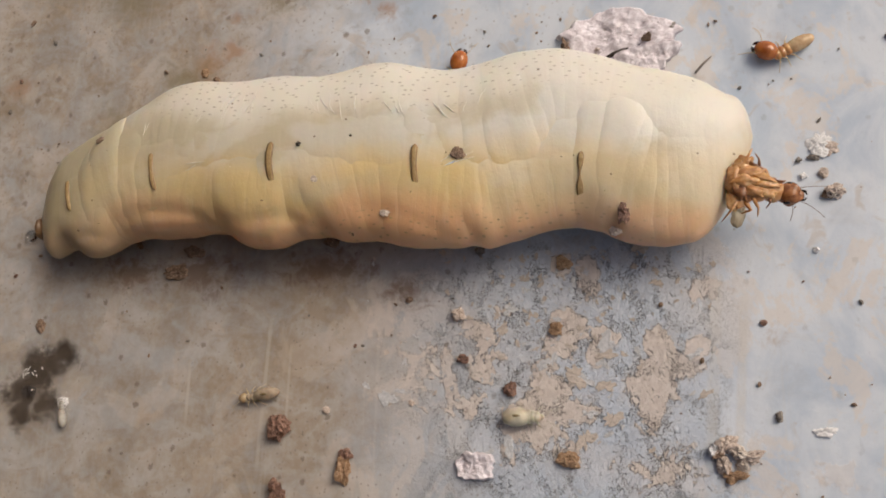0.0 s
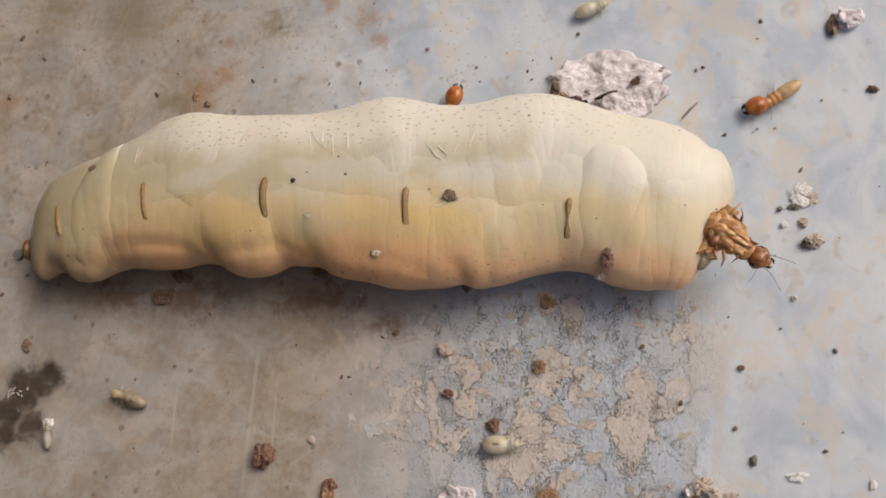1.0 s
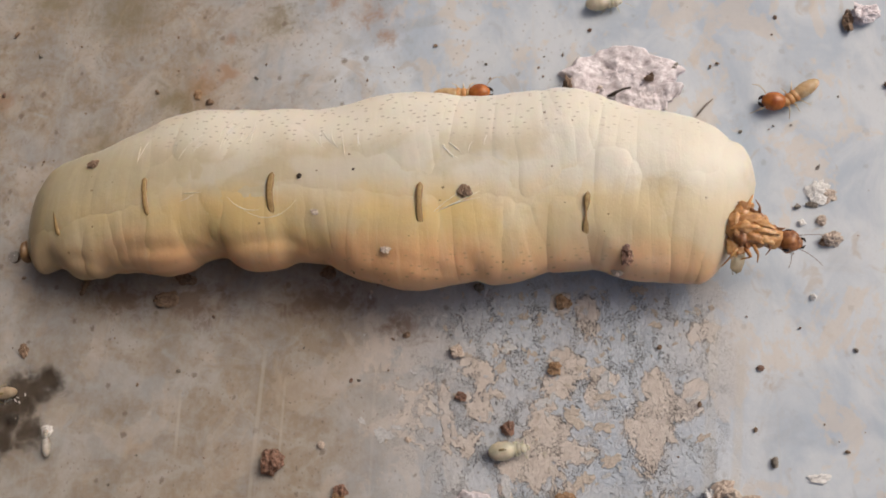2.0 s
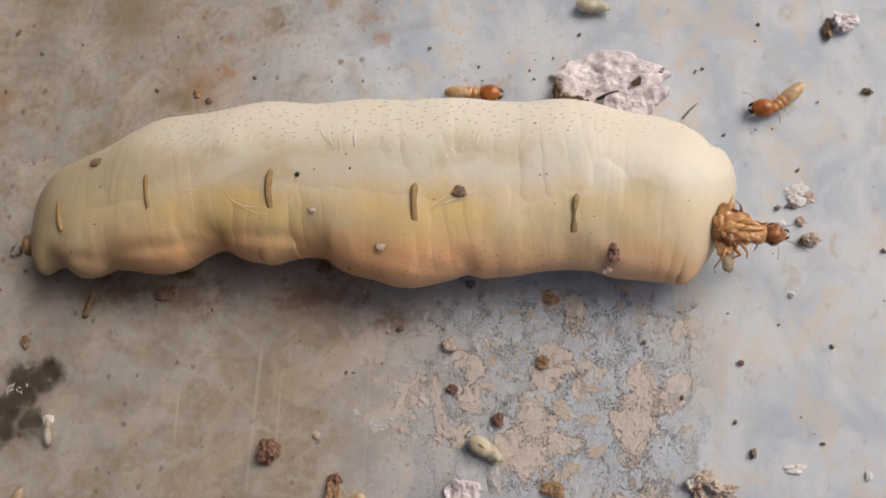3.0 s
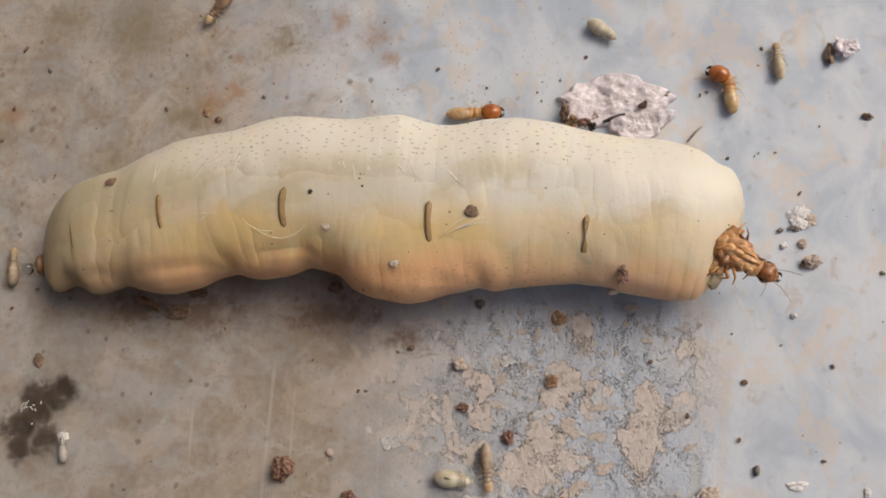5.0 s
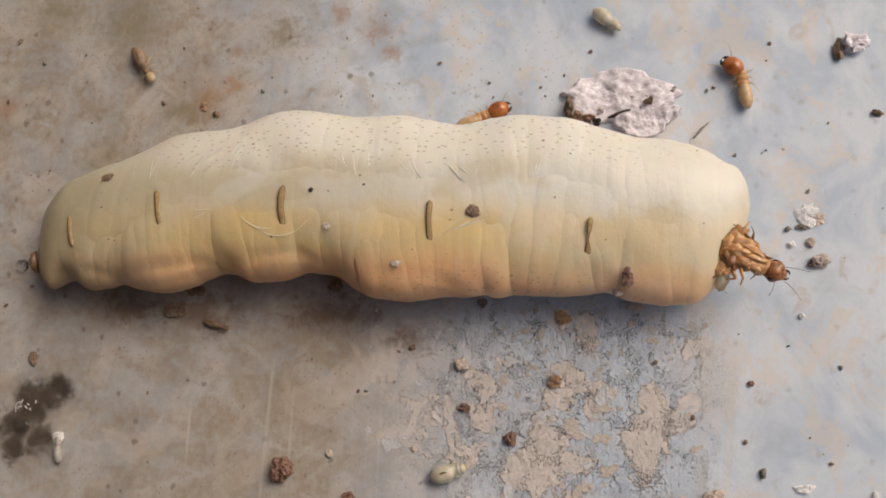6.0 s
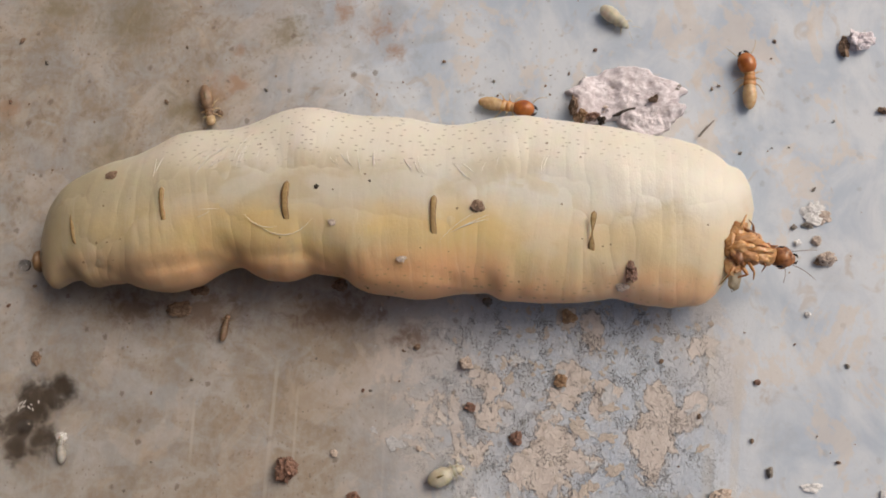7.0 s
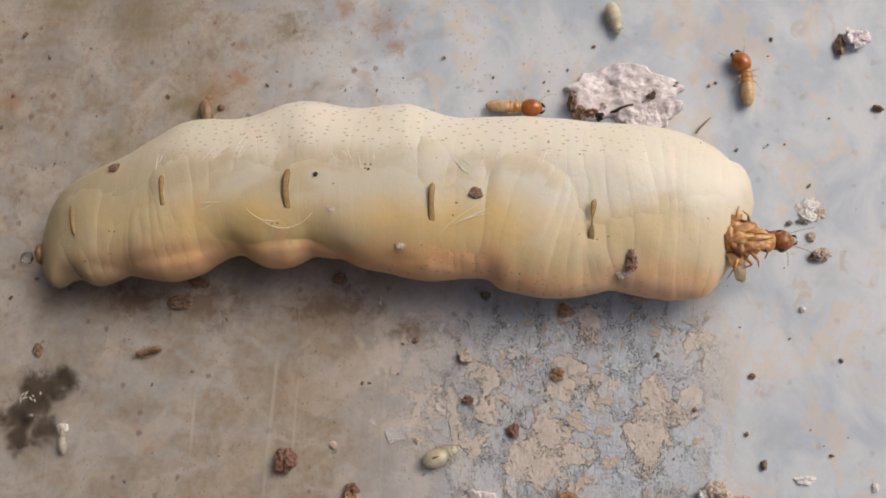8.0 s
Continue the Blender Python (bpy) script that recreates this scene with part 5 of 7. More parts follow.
    heave(back_rolls[10], -21.75, [(0, 0.58, -0.8, 0), (0.5, 0.11, 4.9, 0), (1, 0.09, 4.6, 0), (1.5, 0.03, 8.3, 0), (3, -0.43, -1.9, 0), (3.5, -0.45, 1.8, 0), (4, -0.29, -1.1, 0), (4.5, -0.40, 1.2, 0), (5, -0.35, 3.6, 0), (6.5, -0.49, -1.7, 0), (7, -0.39, -2.5, 0), (7.5, -0.15, -3.4, 0), (8, 0.21, -1.9, 0)])
    heave(back_rolls[11], -20.25, [(0, 0.51, -4.7, 0), (0.5, 0.16, -1.1, 0), (1, 0.13, -1.5, 0), (1.5, 0.16, 1.1, 0), (3, -0.40, 3.7, 0), (3.5, -0.36, 5.2, 0), (4, -0.28, 2.1, 0), (4.5, -0.34, 4.0, 0), (5, -0.23, 4.9, 0), (6.5, -0.52, -0.8, 0), (7, -0.45, -1.9, 0), (7.5, -0.25, -4.0, 0), (8, 0.13, -3.7, 0)])
    heave(back_rolls[12], -18.75, [(0, 0.32, -9.2, 0), (0.5, 0.04, -7.9, 0), (1, -0.01, -8.9, 0), (1.5, 0.06, -8.7, 0), (3, -0.27, 6.4, 0), (3.5, -0.20, 6.7, 0), (4, -0.18, 5.2, 0), (4.5, -0.20, 5.9, 0), (5, -0.08, 6.9, 0), (6.5, -0.50, 2.2, 0), (7, -0.46, 1.2, 0), (7.5, -0.31, -0.8, 0), (8, 0.04, -2.8, 0)])
    heave(back_rolls[13], -17.25, [(0, 0.04, -12.1, 0), (0.5, -0.23, -12.6, 0), (1, -0.33, -14.6, 0), (1.5, -0.26, -15.0, 0), (3, -0.13, 4.4, 0), (3.5, -0.05, 4.8, 0), (4, -0.04, 5.3, 0), (4.5, -0.04, 6.3, 0), (5, 0.13, 8.5, 0), (6.5, -0.38, 7.2, 0), (7, -0.36, 6.3, 0), (7.5, -0.25, 5.5, 0), (8, 0.02, 1.3, 0)])
    heave(back_rolls[14], -15.75, [(0, -0.27, -10.8, 0), (0.5, -0.57, -12.5, 0), (1, -0.74, -15.6, 0), (1.5, -0.67, -15.8, 0), (3, -0.07, -0.1, 0), (3.5, 0.03, 0.8, 0), (4, 0.06, 2.5, 0), (4.5, 0.10, 4.9, 0), (5, 0.33, 7.1, 0), (6.5, -0.13, 11.2, 0), (7, -0.13, 11.1, 0), (7.5, -0.02, 11.8, 0), (8, 0.13, 7.1, 0)])
    heave(back_rolls[15], -14.25, [(0, -0.50, -6.3, 0), (0.5, -0.85, -8.7, 0), (1, -1.11, -12.2, 0), (1.5, -1.06, -12.6, 0), (3, -0.12, -3.5, 0), (3.5, 0, -2.7, 0), (4, 0.08, -0.7, 0), (4.5, 0.20, 2.3, 0), (5, 0.47, 3.3, 0), (6.5, 0.17, 11.3, 0), (7, 0.19, 12.5, 0), (7.5, 0.32, 13.9, 0), (8, 0.38, 10.9, 0)])
    heave(back_rolls[16], -12.75, [(0, -0.61, -2.7, 0), (0.5, -1.03, -4.9, 0), (1, -1.36, -6.8, 0), (1.5, -1.32, -7.6, 0), (3, -0.22, -4.5, 0), (3.5, -0.09, -4.3, 0), (4, 0.04, -2.2, 0), (4.5, 0.23, 0.2, 0), (5, 0.52, 0.7, 0), (6.5, 0.43, 8.3, 0), (7, 0.49, 10.5, 0), (7.5, 0.66, 11.2, 0), (8, 0.66, 10.4, 0)])
    heave(back_rolls[17], -11.25, [(0, -0.67, -1.9, 0), (0.5, -1.12, -2.4, 0), (1, -1.47, -1.1, 0), (1.5, -1.45, -2.3, 0), (3, -0.33, -3.4, 0), (3.5, -0.19, -3.3, 0), (4, -0.01, -1.6, 0), (4.5, 0.23, 0.1, 0), (5, 0.53, 0.4, 0), (6.5, 0.60, 4.6, 0), (7, 0.72, 6.7, 0), (7.5, 0.89, 6.3, 0), (8, 0.88, 6.3, 0)])
    heave(back_rolls[18], -9.75, [(0, -0.71, -1.3, 0), (0.5, -1.16, -0.5, 0), (1, -1.43, 4.1, 0), (1.5, -1.44, 3.0, 0), (3, -0.39, -1.0, 0), (3.5, -0.24, -0.1, 0), (4, -0.02, 0.5, 0), (4.5, 0.25, 1.4, 0), (5, 0.55, 0.9, 0), (6.5, 0.67, 0.7, 0), (7, 0.83, 1.3, 0), (7.5, 0.98, 0.6, 0), (8, 0.97, 0.2, 0)])
    heave(back_rolls[19], -8.25, [(0, -0.71, 1.6, 0), (0.5, -1.15, 1.3, 0), (1, -1.28, 7.3, 0), (1.5, -1.30, 7.7, 0), (3, -0.37, 2.5, 0), (3.5, -0.20, 3.2, 0), (4, 0.02, 2.4, 0), (4.5, 0.30, 2.3, 0), (5, 0.56, 0, 0), (6.5, 0.63, -4.3, 0), (7, 0.78, -5.2, 0), (7.5, 0.92, -5.5, 0), (8, 0.89, -6.1, 0)])
    heave(back_rolls[20], -6.75, [(0, -0.61, 6.5, 0), (0.5, -1.09, 3.3, 0), (1, -1.08, 7.8, 0), (1.5, -1.07, 10.0, 0), (3, -0.27, 4.8, 0), (3.5, -0.10, 4.1, 0), (4, 0.08, 2.6, 0), (4.5, 0.36, 2.2, 0), (5, 0.54, -1.7, 0), (6.5, 0.45, -9.2, 0), (7, 0.57, -10.2, 0), (7.5, 0.71, -10.2, 0), (8, 0.69, -9.0, 0)])
    heave(back_rolls[21], -5.25, [(0, -0.40, 9.2, 0), (0.5, -0.97, 6.3, 0), (1, -0.87, 7.7, 0), (1.5, -0.80, 10.2, 0), (3, -0.16, 3.5, 0), (3.5, -0.02, 1.7, 0), (4, 0.13, 1.0, 0), (4.5, 0.41, 1.5, 0), (5, 0.49, -1.9, 0), (6.5, 0.17, -11.4, 0), (7, 0.29, -11.3, 0), (7.5, 0.44, -10.3, 0), (8, 0.48, -6.3, 0)])
    heave(back_rolls[22], -3.75, [(0, -0.17, 7.5, 0), (0.5, -0.75, 10.0, 0), (1, -0.65, 9.4, 0), (1.5, -0.52, 11.1, 0), (3, -0.12, -1.0, 0), (3.5, -0.03, -2.6, 0), (4, 0.12, -1.9, 0), (4.5, 0.44, 0.8, 0), (5, 0.48, 0.5, 0), (6.5, -0.10, -9.2, 0), (7, 0.01, -9.4, 0), (7.5, 0.21, -6.4, 0), (8, 0.40, -0.1, 0)])
    heave(back_rolls[23], -2.25, [(0, -0.03, 3.5, 0), (0.5, -0.46, 12.0, 0), (1, -0.36, 12.0, 0), (1.5, -0.19, 13.5, 0), (3, -0.20, -4.5, 0), (3.5, -0.15, -6.1, 0), (4, 0.03, -5.2, 0), (4.5, 0.44, -0.8, 0), (5, 0.52, 2.5, 0), (6.5, -0.28, -3.9, 0), (7, -0.20, -6.5, 0), (7.5, 0.10, -2.7, 0), (8, 0.45, 4.1, 0)])
    heave(back_rolls[24], -0.75, [(0, 0.02, 0.5, 0), (0.5, -0.16, 10.4, 0), (1, -0.04, 12.4, 0), (1.5, 0.18, 14.4, 0), (3, -0.29, -2.3, 0), (3.5, -0.30, -5.3, 0), (4, -0.13, -6.2, 0), (4.5, 0.38, -3.8, 0), (5, 0.56, 0.7, 0), (6.5, -0.31, 1.0, 0), (7, -0.33, -3.7, 0), (7.5, 0.04, -1.8, 0), (8, 0.55, 2.8, 0)])
    heave(back_rolls[25], 0.75, [(0, 0.01, -1.4, 0), (0.5, 0.05, 5.6, 0), (1, 0.25, 8.6, 0), (1.5, 0.53, 11.1, 0), (3, -0.24, 6.2, 0), (3.5, -0.36, 1.5, 0), (4, -0.23, -1.4, 0), (4.5, 0.25, -6.0, 0), (5, 0.52, -4.3, 0), (6.5, -0.27, 2.0, 0), (7, -0.40, -1.5, 0), (7.5, -0.02, -2.9, 0), (8, 0.55, -2.9, 0)])
    heave(back_rolls[26], 2.25, [(0, -0.05, -3.6, 0), (0.5, 0.11, -0.7, 0), (1, 0.38, 1.5, 0), (1.5, 0.73, 4.1, 0), (3, 0.02, 13.3, 0), (3.5, -0.21, 9.8, 0), (4, -0.15, 7.5, 0), (4.5, 0.12, -3.1, 0), (5, 0.37, -6.9, 0), (6.5, -0.26, -1.1, 0), (7, -0.42, -0.1, 0), (7.5, -0.10, -3.2, 0), (8, 0.40, -8.3, 0)])
    heave(back_rolls[27], 3.75, [(0, -0.17, -5.3, 0), (0.5, 0.03, -5.9, 0), (1, 0.33, -5.3, 0), (1.5, 0.74, -3.0, 0), (3, 0.36, 12.0, 0), (3.5, 0.10, 12.6, 0), (4, 0.13, 13.2, 0), (4.5, 0.15, 4.9, 0), (5, 0.23, -2.9, 0), (6.5, -0.32, -3.3, 0), (7, -0.40, 1.8, 0), (7.5, -0.15, -0.1, 0), (8, 0.17, -8.9, 0)])
    heave(back_rolls[28], 5.25, [(0, -0.30, -3.9, 0), (0.5, -0.15, -7.6, 0), (1, 0.15, -8.4, 0), (1.5, 0.60, -7.4, 0), (3, 0.58, 4.0, 0), (3.5, 0.37, 7.7, 0), (4, 0.45, 10.7, 0), (4.5, 0.36, 10.6, 0), (5, 0.25, 4.4, 0), (6.5, -0.36, 0.6, 0), (7, -0.31, 5.2, 0), (7.5, -0.10, 4.2, 0), (8, -0.02, -5.1, 0)])
    heave(back_rolls[29], 6.75, [(0, -0.33, 1.3, 0), (0.5, -0.32, -4.8, 0), (1, -0.05, -6.5, 0), (1.5, 0.40, -7.7, 0), (3, 0.57, -4.5, 0), (3.5, 0.46, -1.1, 0), (4, 0.62, 2.2, 0), (4.5, 0.62, 8.9, 0), (5, 0.42, 7.9, 0), (6.5, -0.24, 8.2, 0), (7, -0.13, 8.3, 0), (7.5, 0.03, 5.1, 0), (8, -0.10, -1.6, 0)])
    heave(back_rolls[30], 8.25, [(0, -0.21, 8.3, 0), (0.5, -0.36, 1.9, 0), (1, -0.14, -0.1, 0), (1.5, 0.25, -3.5, 0), (3, 0.38, -9.4, 0), (3.5, 0.33, -8.2, 0), (4, 0.57, -6.0, 0), (4.5, 0.77, 2.5, 0), (5, 0.60, 5.6, 0), (6.5, 0.03, 11.9, 0), (7, 0.09, 8.2, 0), (7.5, 0.12, 1.8, 0), (8, -0.13, -0.9, 0)])
    heave(back_rolls[31], 9.75, [(0, 0.07, 12.8, 0), (0.5, -0.21, 9.5, 0), (1, -0.05, 7.6, 0), (1.5, 0.25, 3.5, 0), (3, 0.12, -10.0, 0), (3.5, 0.08, -10.9, 0), (4, 0.36, -9.6, 0), (4.5, 0.77, -2.8, 0), (5, 0.69, 1.4, 0), (6.5, 0.31, 8.9, 0), (7, 0.25, 4.1, 0), (7.5, 0.11, -2.6, 0), (8, -0.17, -1.6, 0)])
    heave(back_rolls[32], 11.25, [(0, 0.42, 12.9, 0), (0.5, 0.10, 13.5, 0), (1, 0.22, 12.1, 0), (1.5, 0.42, 9.3, 0), (3, -0.10, -6.6, 0), (3.5, -0.19, -9.2, 0), (4, 0.12, -8.6, 0), (4.5, 0.66, -5.2, 0), (5, 0.69, -1.6, 0), (6.5, 0.47, 3.0, 0), (7, 0.29, -1.6, 0), (7.5, 0.01, -5.3, 0), (8, -0.22, -2.0, 0)])
    heave(back_rolls[33], 12.75, [(0, 0.73, 10.2, 0), (0.5, 0.45, 12.3, 0), (1, 0.53, 11.1, 0), (1.5, 0.69, 10.8, 0), (3, -0.19, -0.4, 0), (3.5, -0.37, -4.1, 0), (4, -0.07, -5.5, 0), (4.5, 0.51, -6.3, 0), (5, 0.62, -3.4, 0), (6.5, 0.49, -1.3, 0), (7, 0.19, -5.5, 0), (7.5, -0.14, -5.5, 0), (8, -0.26, -1.7, 0)])
    heave(back_rolls[34], 14.25, [(0, 0.95, 6.8, 0), (0.5, 0.72, 7.9, 0), (1, 0.76, 6.2, 0), (1.5, 0.94, 7.9, 0), (3, -0.11, 6.5, 0), (3.5, -0.39, 2.6, 0), (4, -0.17, -2.2, 0), (4.5, 0.33, -7.2, 0), (5, 0.50, -5.5, 0), (6.5, 0.43, -3.0, 0), (7, 0.04, -6.1, 0), (7.5, -0.25, -2.9, 0), (8, -0.30, -1.2, 0)])
    heave(back_rolls[35], 15.75, [(0, 1.09, 3.3, 0), (0.5, 0.86, 3.3, 0), (1, 0.85, 0.4, 0), (1.5, 1.09, 3.0, 0), (3, 0.11, 10.5, 0), (3.5, -0.25, 8.3, 0), (4, -0.18, 1.0, 0), (4.5, 0.14, -6.9, 0), (5, 0.33, -7.6, 0), (6.5, 0.35, -3.1, 0), (7, -0.09, -3.6, 0), (7.5, -0.26, 2.4, 0), (8, -0.32, -0.3, 0)])
    heave(back_rolls[36], 17.25, [(0, 1.13, -0.2, 0), (0.5, 0.90, -0.6, 0), (1, 0.80, -4.0, 0), (1.5, 1.10, -1.8, 0), (3, 0.38, 9.4, 0), (3.5, 0.01, 10.9, 0), (4, -0.12, 4.1, 0), (4.5, 0, -3.8, 0), (5, 0.13, -7.3, 0), (6.5, 0.27, -3.2, 0), (7, -0.13, 0.7, 0), (7.5, -0.12, 8.4, 0), (8, -0.30, 2.0, 0)])
    heave(back_rolls[37], 18.75, [(0, 1.07, -3.9, 0), (0.5, 0.84, -3.8, 0), (1, 0.66, -6.6, 0), (1.5, 1.00, -6.0, 0), (3, 0.56, 4.1, 0), (3.5, 0.28, 9.1, 0), (4, 0.02, 6.0, 0), (4.5, -0.04, 0.7, 0), (5, -0.01, -3.6, 0), (6.5, 0.17, -4.2, 0), (7, -0.07, 3.7, 0), (7.5, 0.16, 11.9, 0), (8, -0.20, 5.9, 0)])
    heave(back_rolls[38], 20.25, [(0, 0.93, -6.8, 0), (0.5, 0.72, -5.7, 0), (1, 0.48, -6.9, 0), (1.5, 0.81, -8.3, 0), (3, 0.59, -1.4, 0), (3.5, 0.46, 4.3, 0), (4, 0.17, 5.8, 0), (4.5, 0.02, 4.1, 0.01), (5, -0.04, 1.4, 0.01), (6.5, 0.06, -4.4, 0), (7, 0.03, 3.7, 0), (7.5, 0.47, 11.6, 0), (8, 0.01, 9.5, 0.01)])
    heave(back_rolls[39], 21.75, [(0, 0.74, -7.2, -0.01), (0.5, 0.57, -5.7, -0.01), (1, 0.31, -5.4, -0.03), (1.5, 0.60, -7.3, 0.01), (3, 0.53, -3.4, -0.01), (3.5, 0.50, -0.5, -0.01), (4, 0.31, 4.4, -0.01), (4.5, 0.15, 5.3, 0.05), (5, 0.04, 4.5, 0.04), (6.5, -0.03, -2.0, -0.01), (7, 0.10, 2.1, -0.02), (7.5, 0.74, 8.7, 0.01), (8, 0.27, 10.3, 0.04)])
    heave(back_rolls[40], 23.25, [(0, 0.56, -5.5, -0.01), (0.5, 0.43, -4.0, -0.01), (1, 0.20, -3.1, -0.05), (1.5, 0.45, -3.8, 0.02), (3, 0.45, -2.1, -0.02), (3.5, 0.46, -2.5, -0.01), (4, 0.40, 3.0, -0.01), (4.5, 0.29, 4.5, 0.08), (5, 0.18, 4.7, 0.07), (6.5, -0.04, 1.7, -0.02), (7, 0.15, 1.5, -0.04), (7.5, 0.90, 4.2, 0.02), (8, 0.51, 7.6, 0.07)])
    heave(back_rolls[41], 24.75, [(0, 0.36, -3.0, -0.02), (0.5, 0.28, -1.6, -0.01), (1, 0.10, -1.1, -0.08), (1.5, 0.39, -0.4, 0.03), (3, 0.41, -0.2, -0.03), (3.5, 0.37, -1.4, -0.02), (4, 0.46, 1.7, -0.02), (4.5, 0.43, 2.5, 0.12), (5, 0.35, 3.0, 0.11), (6.5, 0.02, 3.4, -0.02), (7, 0.14, 1.4, -0.06), (7.5, 0.88, -0.2, 0.03), (8, 0.59, 3.2, 0.10)])
    heave(back_rolls[42], 26.25, [(0, 0.20, -1.8, -0.02), (0.5, 0.17, -0.2, -0.02), (1, 0.05, -0.4, -0.10), (1.5, 0.43, 1.0, 0.05), (3, 0.40, -0.3, -0.04), (3.5, 0.34, 0.2, -0.02), (4, 0.50, 0.5, -0.02), (4.5, 0.54, 0.8, 0.16), (5, 0.46, 1.7, 0.14), (6.5, 0.11, 3.1, -0.03), (7, 0.13, 0.6, -0.08), (7.5, 0.77, -1.8, 0.04), (8, 0.56, 0.2, 0.13)])
    heave(back_rolls[43], 27.75, [(0, 0.07, -1.4, -0.03), (0.5, 0.05, -0.1, -0.02), (1, -0.03, -0.4, -0.13), (1.5, 0.42, 0.7, 0.06), (3, 0.30, -1.0, -0.05), (3.5, 0.28, 0.3, -0.02), (4, 0.45, -0.2, -0.03), (4.5, 0.54, 0.1, 0.20), (5, 0.49, 1.0, 0.17), (6.5, 0.14, 2.1, -0.04), (7, 0.07, 0, -0.10), (7.5, 0.62, -1.2, 0.06), (8, 0.42, -0.6, 0.16)])
    heave(back_rolls[44], 29.25, [(0, -0.04, -0.9, -0.03), (0.5, -0.12, -0.1, -0.03), (1, -0.20, -0.3, -0.15), (1.5, 0.28, 0.4, 0.07), (3, 0.07, -0.8, -0.07), (3.5, 0.12, 0, -0.03), (4, 0.26, -0.3, -0.03), (4.5, 0.42, 0, 0.24), (5, 0.43, 0.6, 0.21), (6.5, 0.08, 1.2, -0.05), (7, -0.07, 0, -0.12), (7.5, 0.42, -0.5, 0.07), (8, 0.20, -0.4, 0.19)])
    heave(back_rolls[45], 32.1, [(0, -0.19, 0, -0.04), (0.5, -0.52, 0, -0.03), (1, -0.62, 0, -0.20), (1.5, -0.15, 0, 0.09), (3, -0.48, 0, -0.08), (3.5, -0.33, 0, -0.04), (4, -0.25, 0, -0.04), (4.5, 0.02, 0, 0.31), (5, 0.15, 0, 0.27), (6.5, -0.18, 0, -0.06), (7, -0.41, 0, -0.16), (7.5, -0.06, 0, 0.09), (8, -0.30, 0, 0.25)])
    heave(belly_rolls[0], -38.2, [(0, -0.01, -0.1, 0), (0.5, 0.50, -1.0, 0), (1, 0.02, -0.4, 0), (1.5, 1.08, -0.9, 0), (3, 0.15, -0.8, 0), (3.5, -0.20, -0.8, 0), (4, -0.15, -0.5, 0), (4.5, 0.14, 0.5, 0), (5, 0.37, 0.7, 0), (6.5, 0.50, -0.9, 0), (7, 0.42, 0.5, 0), (7.5, 0.42, 0.6, 0), (8, -0.37, 0.5, 0)])
    heave(belly_rolls[1], -35.25, [(0, 0.03, -0.3, 0), (0.5, 0.20, -2.6, 0), (1, 0.01, -1.1, 0), (1.5, 0.87, -2.3, 0), (3, 0.06, -1.9, 0), (3.5, -0.11, -2.0, 0), (4, -0.01, -1.3, 0), (4.5, 0.14, 1.2, 0), (5, 0.27, 1.8, 0), (6.5, 0.63, -2.2, 0), (7, 0.63, 1.2, 0), (7.5, 0.49, 1.4, 0), (8, -0.07, 1.2, 0)])
    heave(belly_rolls[2], -33.75, [(0, 0.02, 0.1, 0), (0.5, -0.01, -3.4, 0), (1, 0, -1.2, 0), (1.5, 0.75, -2.7, 0), (3, -0.02, -2.2, 0), (3.5, -0.13, -2.3, 0), (4, 0.02, -1.3, 0), (4.5, 0.16, 2.5, 0), (5, 0.27, 3.5, 0), (6.5, 0.65, -2.4, 0), (7, 0.75, 2.6, 0), (7.5, 0.56, 2.8, 0), (8, 0.08, 2.4, 0)])
    heave(belly_rolls[3], -32.25, [(0, 0.05, 0.8, 0), (0.5, -0.19, -3.1, 0), (1, -0.02, -2.2, 0), (1.5, 0.68, -1.1, 0), (3, -0.06, -1.2, 0), (3.5, -0.16, -0.9, 0), (4, 0.04, -0.8, 0), (4.5, 0.27, 4.1, 0), (5, 0.41, 6.1, 0), (6.5, 0.65, -1.8, 0), (7, 0.91, 3.1, 0), (7.5, 0.70, 3.6, 0), (8, 0.25, 3.6, 0)])
    heave(belly_rolls[4], -30.75, [(0, 0.12, 1.4, 0), (0.5, -0.28, -1.6, 0), (1, -0.08, -2.3, 0), (1.5, 0.71, -1.3, 0), (3, -0.06, -2.3, 0), (3.5, -0.12, 0.1, 0), (4, 0.05, -2.0, 0), (4.5, 0.37, -1.0, 0), (5, 0.55, -2.3, 0), (6.5, 0.57, -8.8, 0), (7, 0.89, -8.9, 0), (7.5, 0.72, -7.1, 0), (8, 0.39, -0.5, 0)])
    heave(belly_rolls[5], -29.25, [(0, 0.32, 10.5, 0), (0.5, -0.09, 10.9, 0), (1, 0.01, 8.3, 0), (1.5, 0.76, -1.8, 0), (3, -0.09, -3.5, 0), (3.5, -0.06, -1.6, 0), (4, 0.01, -3.5, 0), (4.5, 0.23, -10.9, 0), (5, 0.34, -14.9, 0), (6.5, 0.20, -16.5, 0), (7, 0.39, -18.5, 0), (7.5, 0.31, -17.5, 0), (8, 0.31, -8.1, 0)])
    heave(belly_rolls[6], -27.75, [(0, 0.68, 14.1, 0), (0.5, 0.33, 18.2, 0), (1, 0.33, 12.5, 0), (1.5, 0.71, -3.9, 0), (3, -0.19, -3.6, 0), (3.5, -0.17, -6.6, 0), (4, -0.11, -6.0, 0), (4.5, -0.07, -11.9, 0), (5, -0.03, -12.3, 0), (6.5, -0.18, -11.3, 0), (7, -0.09, -14.2, 0), (7.5, -0.07, -10.3, 0), (8, 0.10, -7.9, 0)])
